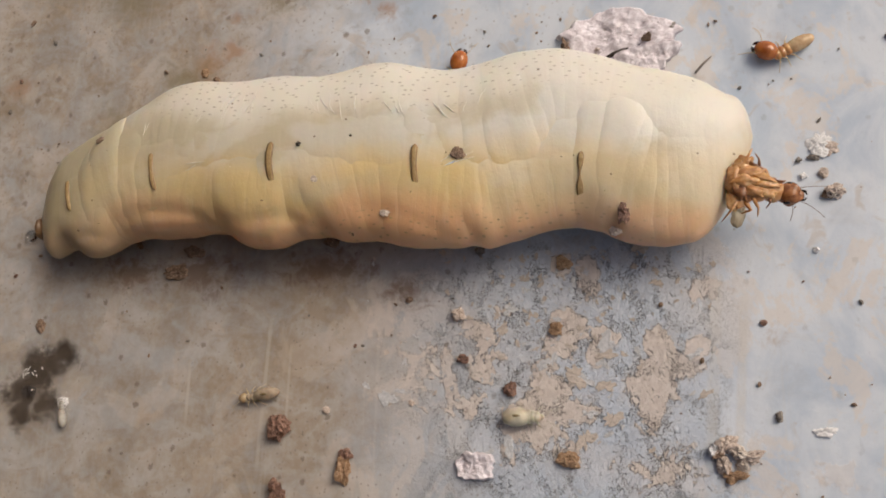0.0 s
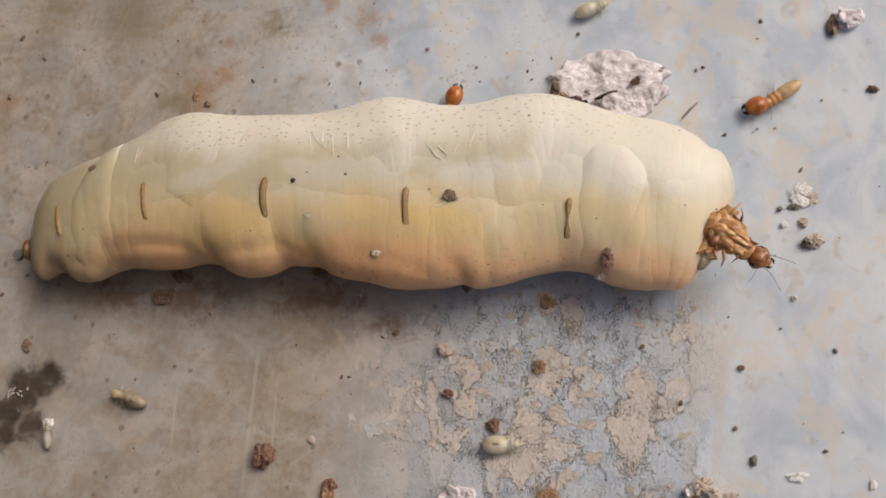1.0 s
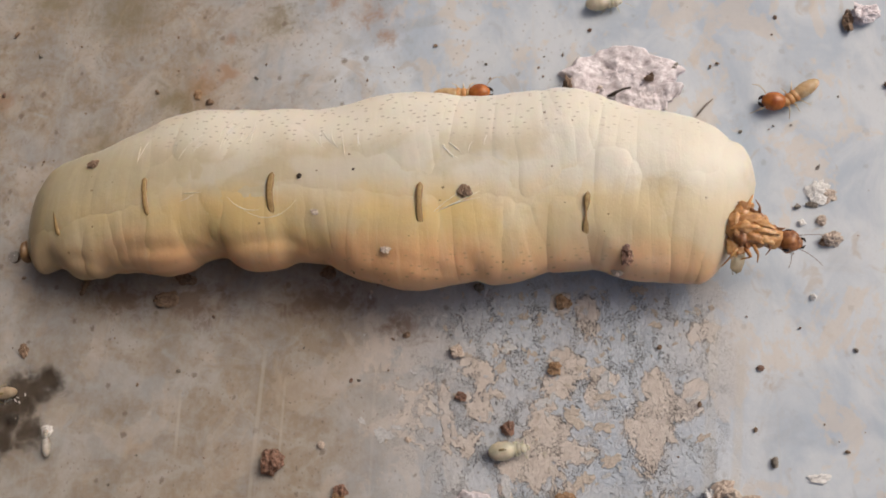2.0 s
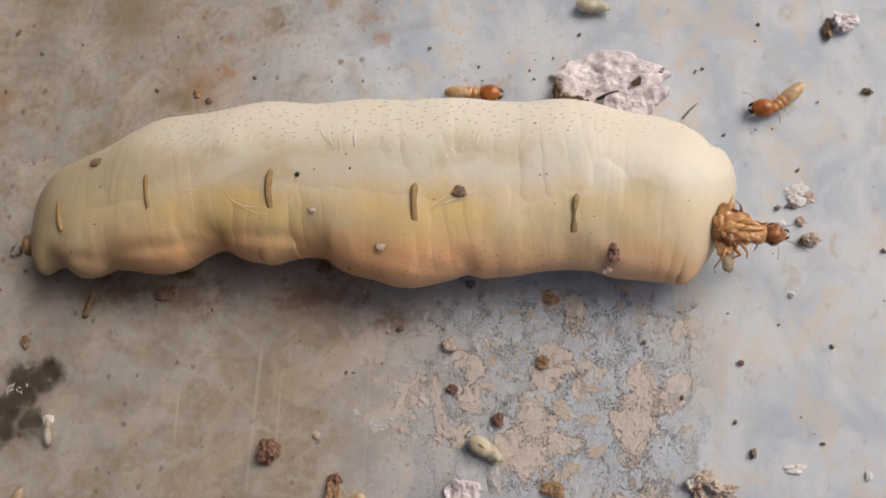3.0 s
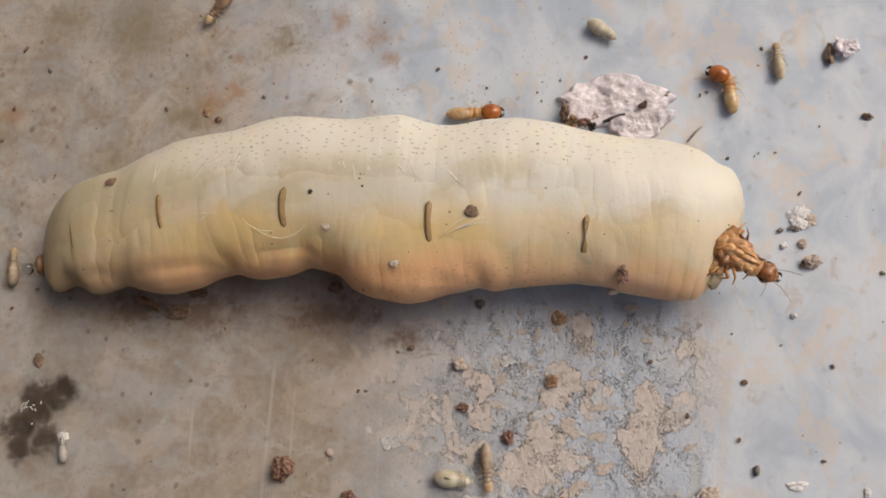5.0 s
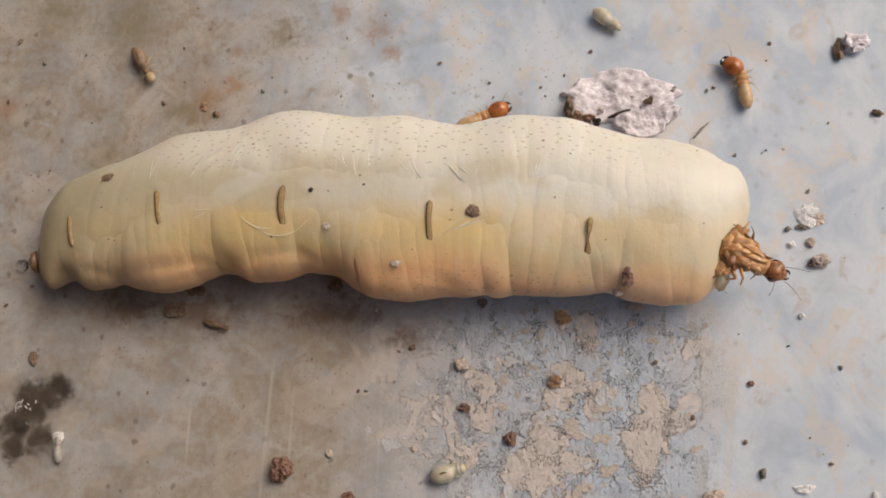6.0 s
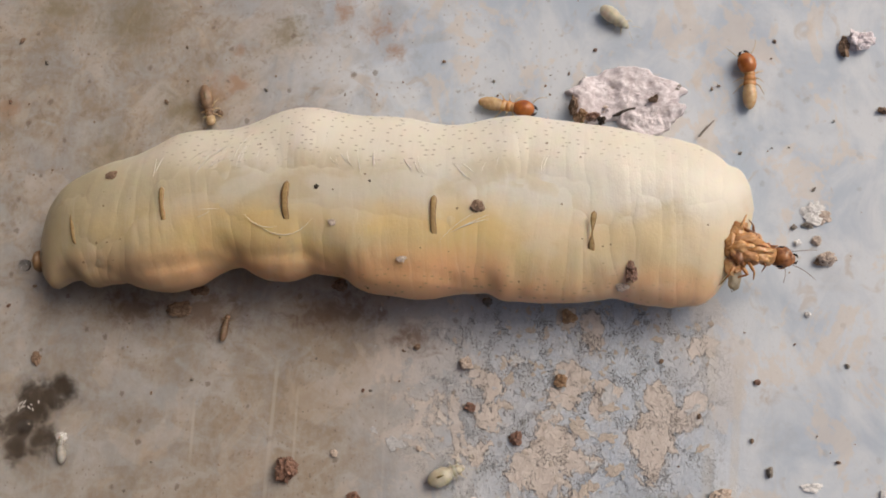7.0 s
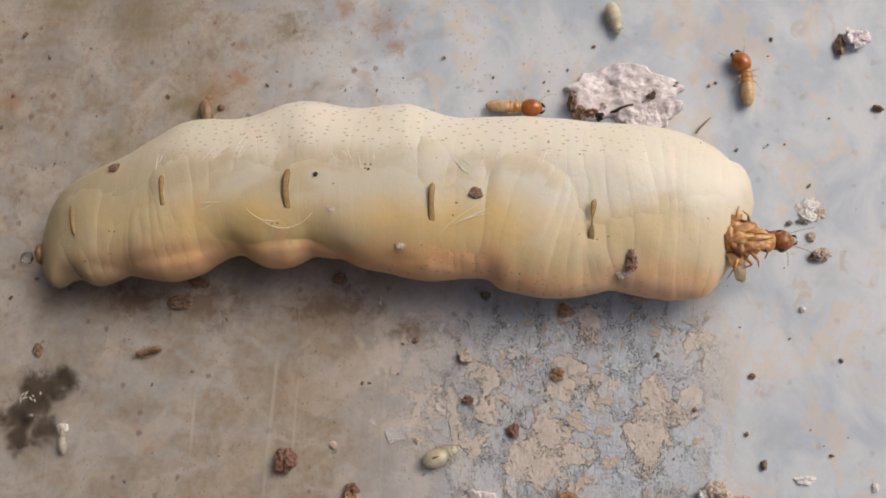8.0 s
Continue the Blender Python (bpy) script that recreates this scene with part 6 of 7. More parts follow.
    heave(belly_rolls[7], -26.25, [(0, 0.94, 5.8, 0), (0.5, 0.72, 9.8, 0), (1, 0.54, 3.3, 0), (1.5, 0.57, -7.2, 0), (3, -0.27, -2.4, 0), (3.5, -0.33, -5.5, 0), (4, -0.26, -5.2, 0), (4.5, -0.30, -5.1, 0), (5, -0.25, -4.4, 0), (6.5, -0.38, -3.5, 0), (7, -0.33, -4.5, 0), (7.5, -0.21, -0.9, 0), (8, -0.04, -2.6, 0)])
    heave(belly_rolls[8], -24.75, [(0, 0.98, -2.5, 0), (0.5, 0.82, -1.6, 0), (1, 0.53, -3.9, 0), (1.5, 0.37, -7.5, 0), (3, -0.33, -2.2, 0), (3.5, -0.42, -1.5, 0), (4, -0.36, -2.6, 0), (4.5, -0.36, 0.5, 0), (5, -0.30, 0.4, 0), (6.5, -0.41, 0.8, 0), (7, -0.38, 0.6, 0), (7.5, -0.19, 2.8, 0), (8, -0.05, 1.2, 0)])
    heave(belly_rolls[9], -23.25, [(0, 0.87, -6.2, 0), (0.5, 0.70, -7.6, 0), (1, 0.40, -5.6, 0), (1.5, 0.22, -3.9, 0), (3, -0.38, -1.4, 0), (3.5, -0.40, 3.5, 0), (4, -0.39, 0.3, 0), (4.5, -0.31, 3.4, 0), (5, -0.25, 3.1, 0), (6.5, -0.35, 4.2, 0), (7, -0.33, 3.8, 0), (7.5, -0.09, 4.9, 0), (8, 0.03, 5.4, 0)])
    heave(belly_rolls[10], -21.75, [(0, 0.67, -9.0, 0), (0.5, 0.46, -10.3, 0), (1, 0.25, -6.0, 0), (1.5, 0.17, 0.5, 0), (3, -0.33, 5.3, 0), (3.5, -0.22, 10.2, 0), (4, -0.33, 5.1, 0), (4.5, -0.20, 4.4, 0), (5, -0.14, 5.0, 0), (6.5, -0.19, 7.9, 0), (7, -0.17, 8.5, 0), (7.5, 0.10, 9.5, 0), (8, 0.25, 11.4, 0)])
    heave(belly_rolls[11], -20.25, [(0, 0.37, -13.7, 0), (0.5, 0.15, -13.5, 0), (1, 0.05, -9.2, 0), (1.5, 0.18, -0.5, 0), (3, -0.08, 13.3, 0), (3.5, 0.06, 10.2, 0), (4, -0.15, 7.9, 0), (4.5, -0.10, 3.5, 0), (5, -0.02, 4.1, 0), (6.5, 0.04, 8.9, 0), (7, 0.11, 12.0, 0), (7.5, 0.39, 11.9, 0), (8, 0.61, 15.2, 0)])
    heave(belly_rolls[12], -18.75, [(0, -0.05, -16.7, 0), (0.5, -0.24, -15.5, 0), (1, -0.23, -11.9, 0), (1.5, 0.10, -5.4, 0), (3, 0.26, 11.6, 0), (3.5, 0.23, 2.6, 0), (4, 0, 3.3, 0), (4.5, -0.01, 3.0, 0), (5, 0.07, 2.9, 0), (6.5, 0.24, 5.9, 0), (7, 0.41, 10.3, 0), (7.5, 0.65, 7.6, 0), (8, 0.97, 11.2, 0)])
    heave(belly_rolls[13], -17.25, [(0, -0.44, -12.5, 0), (0.5, -0.60, -10.5, 0), (1, -0.51, -8.3, 0), (1.5, -0.04, -5.2, 0), (3, 0.50, 6.8, 0), (3.5, 0.26, 0.6, 0), (4, 0.07, 2.3, 0), (4.5, 0.12, 7.1, 0), (5, 0.22, 8.7, 0), (6.5, 0.35, 3.0, 0), (7, 0.62, 6.0, 0), (7.5, 0.80, 3.3, 0), (8, 1.18, 4.3, 0)])
    heave(belly_rolls[14], -15.75, [(0, -0.68, -5.6, 0), (0.5, -0.77, -2.6, 0), (1, -0.64, -1.7, 0), (1.5, -0.11, 0.1, 0), (3, 0.63, 2.4, 0), (3.5, 0.30, 2.3, 0), (4, 0.17, 5.8, 0), (4.5, 0.36, 10.7, 0), (5, 0.53, 14.7, 0), (6.5, 0.40, 0.8, 0), (7, 0.70, -0.5, 0), (7.5, 0.83, -1.1, 0), (8, 1.22, -0.9, 0)])
    heave(belly_rolls[15], -14.25, [(0, -0.82, -5.7, 0), (0.5, -0.84, -3.4, 0), (1, -0.68, -1.7, 0), (1.5, -0.09, 1.0, 0), (3, 0.57, -7.0, 0), (3.5, 0.31, -2.1, 0), (4, 0.28, 2.1, 0), (4.5, 0.58, 6.1, 0), (5, 0.86, 9.4, 0), (6.5, 0.37, -3.7, 0), (7, 0.58, -8.0, 0), (7.5, 0.71, -7.4, 0), (8, 1.13, -5.5, 0)])
    heave(belly_rolls[16], -12.75, [(0, -1.01, -8.4, 0), (0.5, -0.97, -6.4, 0), (1, -0.75, -3.7, 0), (1.5, -0.10, -1.6, 0), (3, 0.29, -13.8, 0), (3.5, 0.20, -6.3, 0), (4, 0.28, -2.4, 0), (4.5, 0.67, 0.4, 0), (5, 0.99, 0.7, 0), (6.5, 0.22, -6.9, 0), (7, 0.34, -9.8, 0), (7.5, 0.50, -8.1, 0), (8, 1.00, -4.2, 0)])
    heave(belly_rolls[17], -11.25, [(0, -1.18, -3.9, 0), (0.5, -1.09, -1.7, 0), (1, -0.78, 2.2, 0), (1.5, -0.14, -1.3, 0), (3, -0.03, -9.1, 0), (3.5, 0.08, -2.4, 0), (4, 0.24, -0.1, 0), (4.5, 0.68, 1.0, 0), (5, 0.99, -0.1, 0), (6.5, 0.08, -3.2, 0), (7, 0.16, -4.0, 0), (7.5, 0.39, 0.3, 0), (8, 0.99, 3.7, 0)])
    heave(belly_rolls[18], -9.75, [(0, -1.15, 5.8, 0), (0.5, -1.01, 7.1, 0), (1, -0.62, 9.1, 0), (1.5, -0.12, 2.5, 0), (3, -0.09, 4.1, 0), (3.5, 0.08, 2.5, 0), (4, 0.30, 4.8, 0), (4.5, 0.76, 5.4, 0), (5, 1.03, 2.7, 0), (6.5, 0.10, 4.6, 0), (7, 0.15, 2.8, 0), (7.5, 0.53, 9.6, 0), (8, 1.16, 8.1, 0)])
    heave(belly_rolls[19], -8.25, [(0, -0.95, 9.0, 0), (0.5, -0.81, 7.6, 0), (1, -0.43, 5.5, 0), (1.5, -0.06, 1.7, 0), (3, 0.08, 7.8, 0), (3.5, 0.11, -0.5, 0), (4, 0.40, 1.9, 0), (4.5, 0.84, -0.4, 0), (5, 1.03, -3.2, 0), (6.5, 0.22, 4.0, 0), (7, 0.21, 1.4, 0), (7.5, 0.76, 7.4, 0), (8, 1.30, 2.7, 0)])
    heave(belly_rolls[20], -6.75, [(0, -0.71, 9.2, 0), (0.5, -0.65, 5.0, 0), (1, -0.36, -0.1, 0), (1.5, -0.09, -3.4, 0), (3, 0.14, -3.0, 0), (3.5, 0, -8.1, 0), (4, 0.34, -6.1, 0), (4.5, 0.63, -14.9, 0), (5, 0.79, -15.0, 0), (6.5, 0.21, -5.3, 0), (7, 0.16, -5.4, 0), (7.5, 0.85, -0.9, 0), (8, 1.34, 0.8, 0)])
    heave(belly_rolls[21], -5.25, [(0, -0.42, 12.8, 0), (0.5, -0.49, 7.4, 0), (1, -0.34, 1.5, 0), (1.5, -0.15, -1.6, 0), (3, -0.01, -7.9, 0), (3.5, -0.22, -7.8, 0), (4, 0.15, -7.8, 0), (4.5, 0.18, -18.3, 0), (5, 0.36, -16.0, 0), (6.5, 0.01, -9.2, 0), (7, 0, -6.1, 0), (7.5, 0.80, -2.1, 0), (8, 1.41, 4.3, 0)])
    heave(belly_rolls[22], -3.75, [(0, -0.08, 12.9, 0), (0.5, -0.28, 7.8, 0), (1, -0.29, 2.4, 0), (1.5, -0.18, -0.9, 0), (3, -0.18, -4.9, 0), (3.5, -0.38, -4.8, 0), (4, -0.06, -8.0, 0), (4.5, -0.24, -12.7, 0), (5, 0.01, -10.4, 0), (6.5, -0.21, -7.3, 0), (7, -0.11, -2.2, 0), (7.5, 0.81, 2.4, 0), (8, 1.51, 3.2, 0)])
    heave(belly_rolls[23], -2.25, [(0, 0.22, 9.3, 0), (0.5, -0.13, 3.9, 0), (1, -0.25, 1.0, 0), (1.5, -0.24, -3.4, 0), (3, -0.30, -4.0, 0), (3.5, -0.51, -4.7, 0), (4, -0.26, -7.8, 0), (4.5, -0.49, -5.7, 0), (5, -0.20, -4.9, 0), (6.5, -0.33, -1.3, 0), (7, -0.11, 2.1, 0), (7.5, 0.91, 5.3, 0), (8, 1.56, 1.0, 0)])
    heave(belly_rolls[24], -0.75, [(0, 0.39, 3.4, 0), (0.5, -0.07, 0.6, 0), (1, -0.23, 0.4, 0), (1.5, -0.31, -1.4, 0), (3, -0.39, -3.2, 0), (3.5, -0.60, -2.3, 0), (4, -0.43, -4.4, 0), (4.5, -0.54, 1.9, 0), (5, -0.22, 2.7, 0), (6.5, -0.24, 7.9, 0), (7, 0, 6.0, 0), (7.5, 1.02, 2.7, 0), (8, 1.59, 1.0, 0)])
    heave(belly_rolls[25], 0.75, [(0, 0.37, -4.6, 0), (0.5, -0.09, -2.5, 0), (1, -0.25, -2.0, 0), (1.5, -0.32, 0, 0), (3, -0.47, -2.7, 0), (3.5, -0.63, 0.3, 0), (4, -0.51, -2.3, 0), (4.5, -0.41, 7.3, 0), (5, -0.08, 8.0, 0), (6.5, 0.01, 10.2, 0), (7, 0.15, 5.6, 0), (7.5, 1.01, -3.6, 0), (8, 1.58, -2.2, 0)])
    heave(belly_rolls[26], 2.25, [(0, 0.17, -10.4, 0), (0.5, -0.21, -6.5, 0), (1, -0.36, -6.2, 0), (1.5, -0.36, -3.2, 0), (3, -0.55, -3.2, 0), (3.5, -0.62, 0.2, 0), (4, -0.56, -1.6, 0), (4.5, -0.19, 9.4, 0), (5, 0.14, 8.2, 0), (6.5, 0.21, 4.4, 0), (7, 0.25, 1.6, 0), (7.5, 0.87, -6.9, 0), (8, 1.45, -7.2, 0)])
    heave(belly_rolls[27], 3.75, [(0, -0.10, -10.0, 0), (0.5, -0.40, -7.3, 0), (1, -0.53, -6.3, 0), (1.5, -0.45, -3.2, 0), (3, -0.57, 1.8, 0), (3.5, -0.58, 3.0, 0), (4, -0.54, 3.2, 0), (4.5, 0.10, 12.9, 0), (5, 0.36, 8.7, 0), (6.5, 0.25, -1.0, 0), (7, 0.28, 1.5, 0), (7.5, 0.76, -0.5, 0), (8, 1.30, -3.9, 0)])
    heave(belly_rolls[28], 5.25, [(0, -0.30, -5.1, 0), (0.5, -0.54, -3.0, 0), (1, -0.61, -0.3, 0), (1.5, -0.44, 4.3, 0), (3, -0.41, 10.4, 0), (3.5, -0.42, 9.1, 0), (4, -0.35, 11.4, 0), (4.5, 0.48, 15.4, 0), (5, 0.62, 11.0, 0), (6.5, 0.19, -3.3, 0), (7, 0.37, 4.7, 0), (7.5, 0.87, 8.2, 0), (8, 1.30, 3.8, 0)])
    heave(belly_rolls[29], 6.75, [(0, -0.40, -2.5, 0), (0.5, -0.57, 0.1, 0), (1, -0.57, 3.3, 0), (1.5, -0.29, 6.8, 0), (3, -0.11, 11.5, 0), (3.5, -0.15, 10.8, 0), (4, -0.01, 13.8, 0), (4.5, 0.83, 10.0, 0), (5, 0.88, 8.1, 0), (6.5, 0.07, -6.1, 0), (7, 0.43, -0.9, 0), (7.5, 1.00, 0.6, 0), (8, 1.33, -2.5, 0)])
    heave(belly_rolls[30], 8.25, [(0, -0.42, 1.2, 0), (0.5, -0.54, 2.4, 0), (1, -0.50, 1.8, 0), (1.5, -0.19, 0.1, 0), (3, 0.12, 5.9, 0), (3.5, 0.08, 6.4, 0), (4, 0.30, 9.2, 0), (4.5, 0.99, 2.5, 0), (5, 1.02, 3.3, 0), (6.5, -0.07, -4.2, 0), (7, 0.28, -9.6, 0), (7.5, 0.83, -13.1, 0), (8, 1.07, -16.8, 0)])
    heave(belly_rolls[31], 9.75, [(0, -0.31, 7.4, 0), (0.5, -0.45, 4.8, 0), (1, -0.46, 1.4, 0), (1.5, -0.21, -1.3, 0), (3, 0.21, 0.7, 0), (3.5, 0.17, 0.6, 0), (4, 0.45, 1.8, 0), (4.5, 1.01, -1.0, 0), (5, 1.12, 4.2, 0), (6.5, -0.12, 0.5, 0), (7, 0.02, -9.8, 0), (7.5, 0.43, -16.3, 0), (8, 0.55, -20.0, 0)])
    heave(belly_rolls[32], 11.25, [(0, -0.07, 10.2, 0), (0.5, -0.31, 5.5, 0), (1, -0.39, 4.7, 0), (1.5, -0.17, 5.2, 0), (3, 0.19, -1.4, 0), (3.5, 0.15, -1.9, 0), (4, 0.41, -4.2, 0), (4.5, 0.96, -2.9, 0), (5, 1.24, 4.6, 0), (6.5, -0.12, -1.2, 0), (7, -0.22, -8.8, 0), (7.5, 0.02, -14.2, 0), (8, 0.02, -17.8, 0)])
    heave(belly_rolls[33], 12.75, [(0, 0.19, 9.8, 0), (0.5, -0.14, 7.8, 0), (1, -0.20, 9.4, 0), (1.5, 0.07, 12.2, 0), (3, 0.19, 1.6, 0), (3.5, 0.10, -2.0, 0), (4, 0.27, -6.5, 0), (4.5, 0.87, -3.9, 0), (5, 1.30, 0.2, 0), (6.5, -0.21, -5.7, 0), (7, -0.45, -8.5, 0), (7.5, -0.32, -10.8, 0), (8, -0.41, -14.0, 0)])
    heave(belly_rolls[34], 14.25, [(0, 0.43, 7.9, 0), (0.5, 0.10, 10.5, 0), (1, 0.06, 9.7, 0), (1.5, 0.38, 11.2, 0), (3, 0.26, 3.3, 0), (3.5, 0.01, -4.3, 0), (4, 0.09, -6.7, 0), (4.5, 0.77, -3.1, 0), (5, 1.25, -3.6, 0), (6.5, -0.39, -7.3, 0), (7, -0.66, -7.3, 0), (7.5, -0.56, -7.8, 0), (8, -0.73, -10.1, 0)])
    heave(belly_rolls[35], 15.75, [(0, 0.61, 6.1, 0), (0.5, 0.38, 10.1, 0), (1, 0.30, 8.8, 0), (1.5, 0.62, 6.6, 0), (3, 0.33, 1.9, 0), (3.5, -0.10, -3.8, 0), (4, -0.03, -2.6, 0), (4.5, 0.74, 0.6, 0), (5, 1.19, -1.1, 0), (6.5, -0.52, -2.7, 0), (7, -0.80, -3.4, 0), (7.5, -0.70, -2.5, 0), (8, -0.90, -2.8, 0)])
    heave(belly_rolls[36], 17.25, [(0, 0.71, 1.2, 0), (0.5, 0.58, 4.8, 0), (1, 0.53, 8.2, 0), (1.5, 0.76, 4.4, 0), (3, 0.39, 2.9, 0), (3.5, -0.10, 3.6, 0), (4, 0.02, 6.5, 0), (4.5, 0.80, 4.1, 0), (5, 1.20, 1.6, 0), (6.5, -0.49, 5.2, 0), (7, -0.79, 4.2, 0), (7.5, -0.65, 6.2, 0), (8, -0.84, 8.0, 0)])
    heave(belly_rolls[37], 18.75, [(0, 0.61, -9.5, 0), (0.5, 0.58, -5.4, 0), (1, 0.63, -0.7, 0), (1.5, 0.80, -2.0, 0), (3, 0.44, 0.6, 0), (3.5, 0.04, 6.8, 0), (4, 0.22, 7.8, 0), (4.5, 0.87, 0.9, 0), (5, 1.19, -2.4, 0), (6.5, -0.31, 8.5, 0), (7, -0.59, 11.3, 0), (7.5, -0.39, 13.3, 0), (8, -0.50, 16.8, 0)])
    heave(belly_rolls[38], 20.25, [(0, 0.28, -14.6, 0), (0.5, 0.34, -12.0, 0), (1, 0.46, -12.1, 0), (1.5, 0.67, -7.7, 0), (3, 0.40, -3.7, 0), (3.5, 0.14, 0.8, 0), (4, 0.31, -0.5, 0), (4.5, 0.85, -2.7, 0.01), (5, 1.10, -4.4, 0.01), (6.5, -0.13, 4.8, 0), (7, -0.29, 10.0, 0), (7.5, -0.06, 11.0, 0), (8, -0.08, 13.8, 0.01)])
    heave(belly_rolls[39], 21.75, [(0, -0.07, -11.1, -0.01), (0.5, 0.03, -11.0, -0.01), (1, 0.11, -13.4, -0.03), (1.5, 0.49, -5.6, 0.01), (3, 0.32, -2.0, -0.01), (3.5, 0.12, -2.3, -0.01), (4, 0.27, -2.1, -0.01), (4.5, 0.80, -0.5, 0.05), (5, 1.02, -1.2, 0.04), (6.5, -0.08, -1.0, -0.01), (7, -0.15, 1.0, -0.02), (7.5, 0.12, 2.5, 0.01), (8, 0.12, 1.0, 0.04)])
    heave(belly_rolls[40], 23.25, [(0, -0.29, -6.8, -0.01), (0.5, -0.21, -7.7, -0.01), (1, -0.17, -7.6, -0.05), (1.5, 0.40, -1.2, 0.02), (3, 0.30, 0.1, -0.02), (3.5, 0.08, -1.1, -0.01), (4, 0.27, 1.3, -0.01), (4.5, 0.81, 1.1, 0.08), (5, 0.99, -1.0, 0.07), (6.5, -0.13, -3.0, -0.02), (7, -0.19, -4.0, -0.04), (7.5, 0.15, -0.9, 0.02), (8, 0.05, -6.2, 0.07)])
    heave(belly_rolls[41], 24.75, [(0, -0.35, -2.8, -0.02), (0.5, -0.31, -4.2, -0.01), (1, -0.25, -1.3, -0.08), (1.5, 0.41, 1.5, 0.03), (3, 0.31, 0, -0.03), (3.5, 0.11, 0.9, -0.02), (4, 0.34, 2.7, -0.02), (4.5, 0.80, 0.9, 0.12), (5, 0.87, -2.5, 0.11), (6.5, -0.17, -1.2, -0.02), (7, -0.23, -2.0, -0.06), (7.5, 0.22, 0.6, 0.03), (8, -0.03, -4.0, 0.10)])
    heave(belly_rolls[42], 26.25, [(0, -0.33, 0, -0.02), (0.5, -0.34, -2.7, -0.02), (1, -0.19, 0, -0.10), (1.5, 0.48, 0, 0.05), (3, 0.32, -1.8, -0.04), (3.5, 0.18, -0.4, -0.02), (4, 0.45, 0.1, -0.02), (4.5, 0.81, -0.8, 0.16), (5, 0.76, -3.1, 0.14), (6.5, -0.11, -0.5, -0.03), (7, -0.18, -0.4, -0.08), (7.5, 0.34, 0.1, 0.04), (8, 0, -1.4, 0.13)])
    heave(belly_rolls[43], 27.75, [(0, -0.27, 0.3, -0.03), (0.5, -0.38, -2.4, -0.02), (1, -0.24, -1.9, -0.13), (1.5, 0.36, -2.2, 0.06), (3, 0.16, -2.9, -0.05), (3.5, 0.09, -2.3, -0.02), (4, 0.34, -2.3, -0.03), (4.5, 0.65, -2.3, 0.20), (5, 0.59, -2.7, 0.17), (6.5, -0.11, -1.7, -0.04), (7, -0.19, -1.5, -0.10), (7.5, 0.30, -1.8, 0.06), (8, -0.03, -2.0, 0.16)])
    heave(belly_rolls[44], 29.25, [(0, -0.22, 0.2, -0.03), (0.5, -0.45, -1.8, -0.03), (1, -0.40, -2.0, -0.15), (1.5, 0.13, -2.2, 0.07), (3, -0.10, -2.1, -0.07), (3.5, -0.10, -2.1, -0.03), (4, 0.09, -2.2, -0.03), (4.5, 0.38, -2.1, 0.24), (5, 0.38, -1.9, 0.21), (6.5, -0.18, -1.9, -0.05), (7, -0.29, -1.8, -0.12), (7.5, 0.14, -2.0, 0.07), (8, -0.15, -2.0, 0.19)])
    heave(belly_rolls[45], 32.1, [(0, -0.19, 0, -0.04), (0.5, -0.52, 0, -0.03), (1, -0.62, 0, -0.20), (1.5, -0.15, 0, 0.09), (3, -0.48, 0, -0.08), (3.5, -0.33, 0, -0.04), (4, -0.25, 0, -0.04), (4.5, 0.02, 0, 0.31), (5, 0.15, 0, 0.27), (6.5, -0.18, 0, -0.06), (7, -0.41, 0, -0.16), (7.5, -0.06, 0, 0.09), (8, -0.30, 0, 0.25)])
    def skin_at(t, x, y):
        """The height of the moving skin over (x, y) at a time."""
        side = 1 if y > (back_edge(x) + front_edge(x)) / 2 else -1
        best = skin_height(x, y)
        for (centre, rows), first, last in zip(shifts[side], ENDS, ENDS[1:]):
            if first - 1 < x < last + 1:
                d, turn, e = rows[t]
                best = max(best, height_over(lambda q: roll_point(x - e, q, first, last, side), y - d - (x - centre) * math.tan(radians(turn))))
        return best

    def ride(ob, x0, y0, base, rows, half=0.0):
        """Plates and crumbs lie on the skin as it rolls slowly over the body; a plate of some length rests on its highest point."""
        keys = []
        for t, x, y in rows:
            rise = max(skin_at(t, x, y + k * half) - skin_height(x0, y0 + k * half) for k in ((-1, -0.5, 0, 0.5, 1) if half else (0,)))
            keys.append((t, Matrix.Translation((x * MM, y * MM, (skin_height(x0, y0) + rise + 0.05) * MM)) @ base))
        walk(ob, keys)

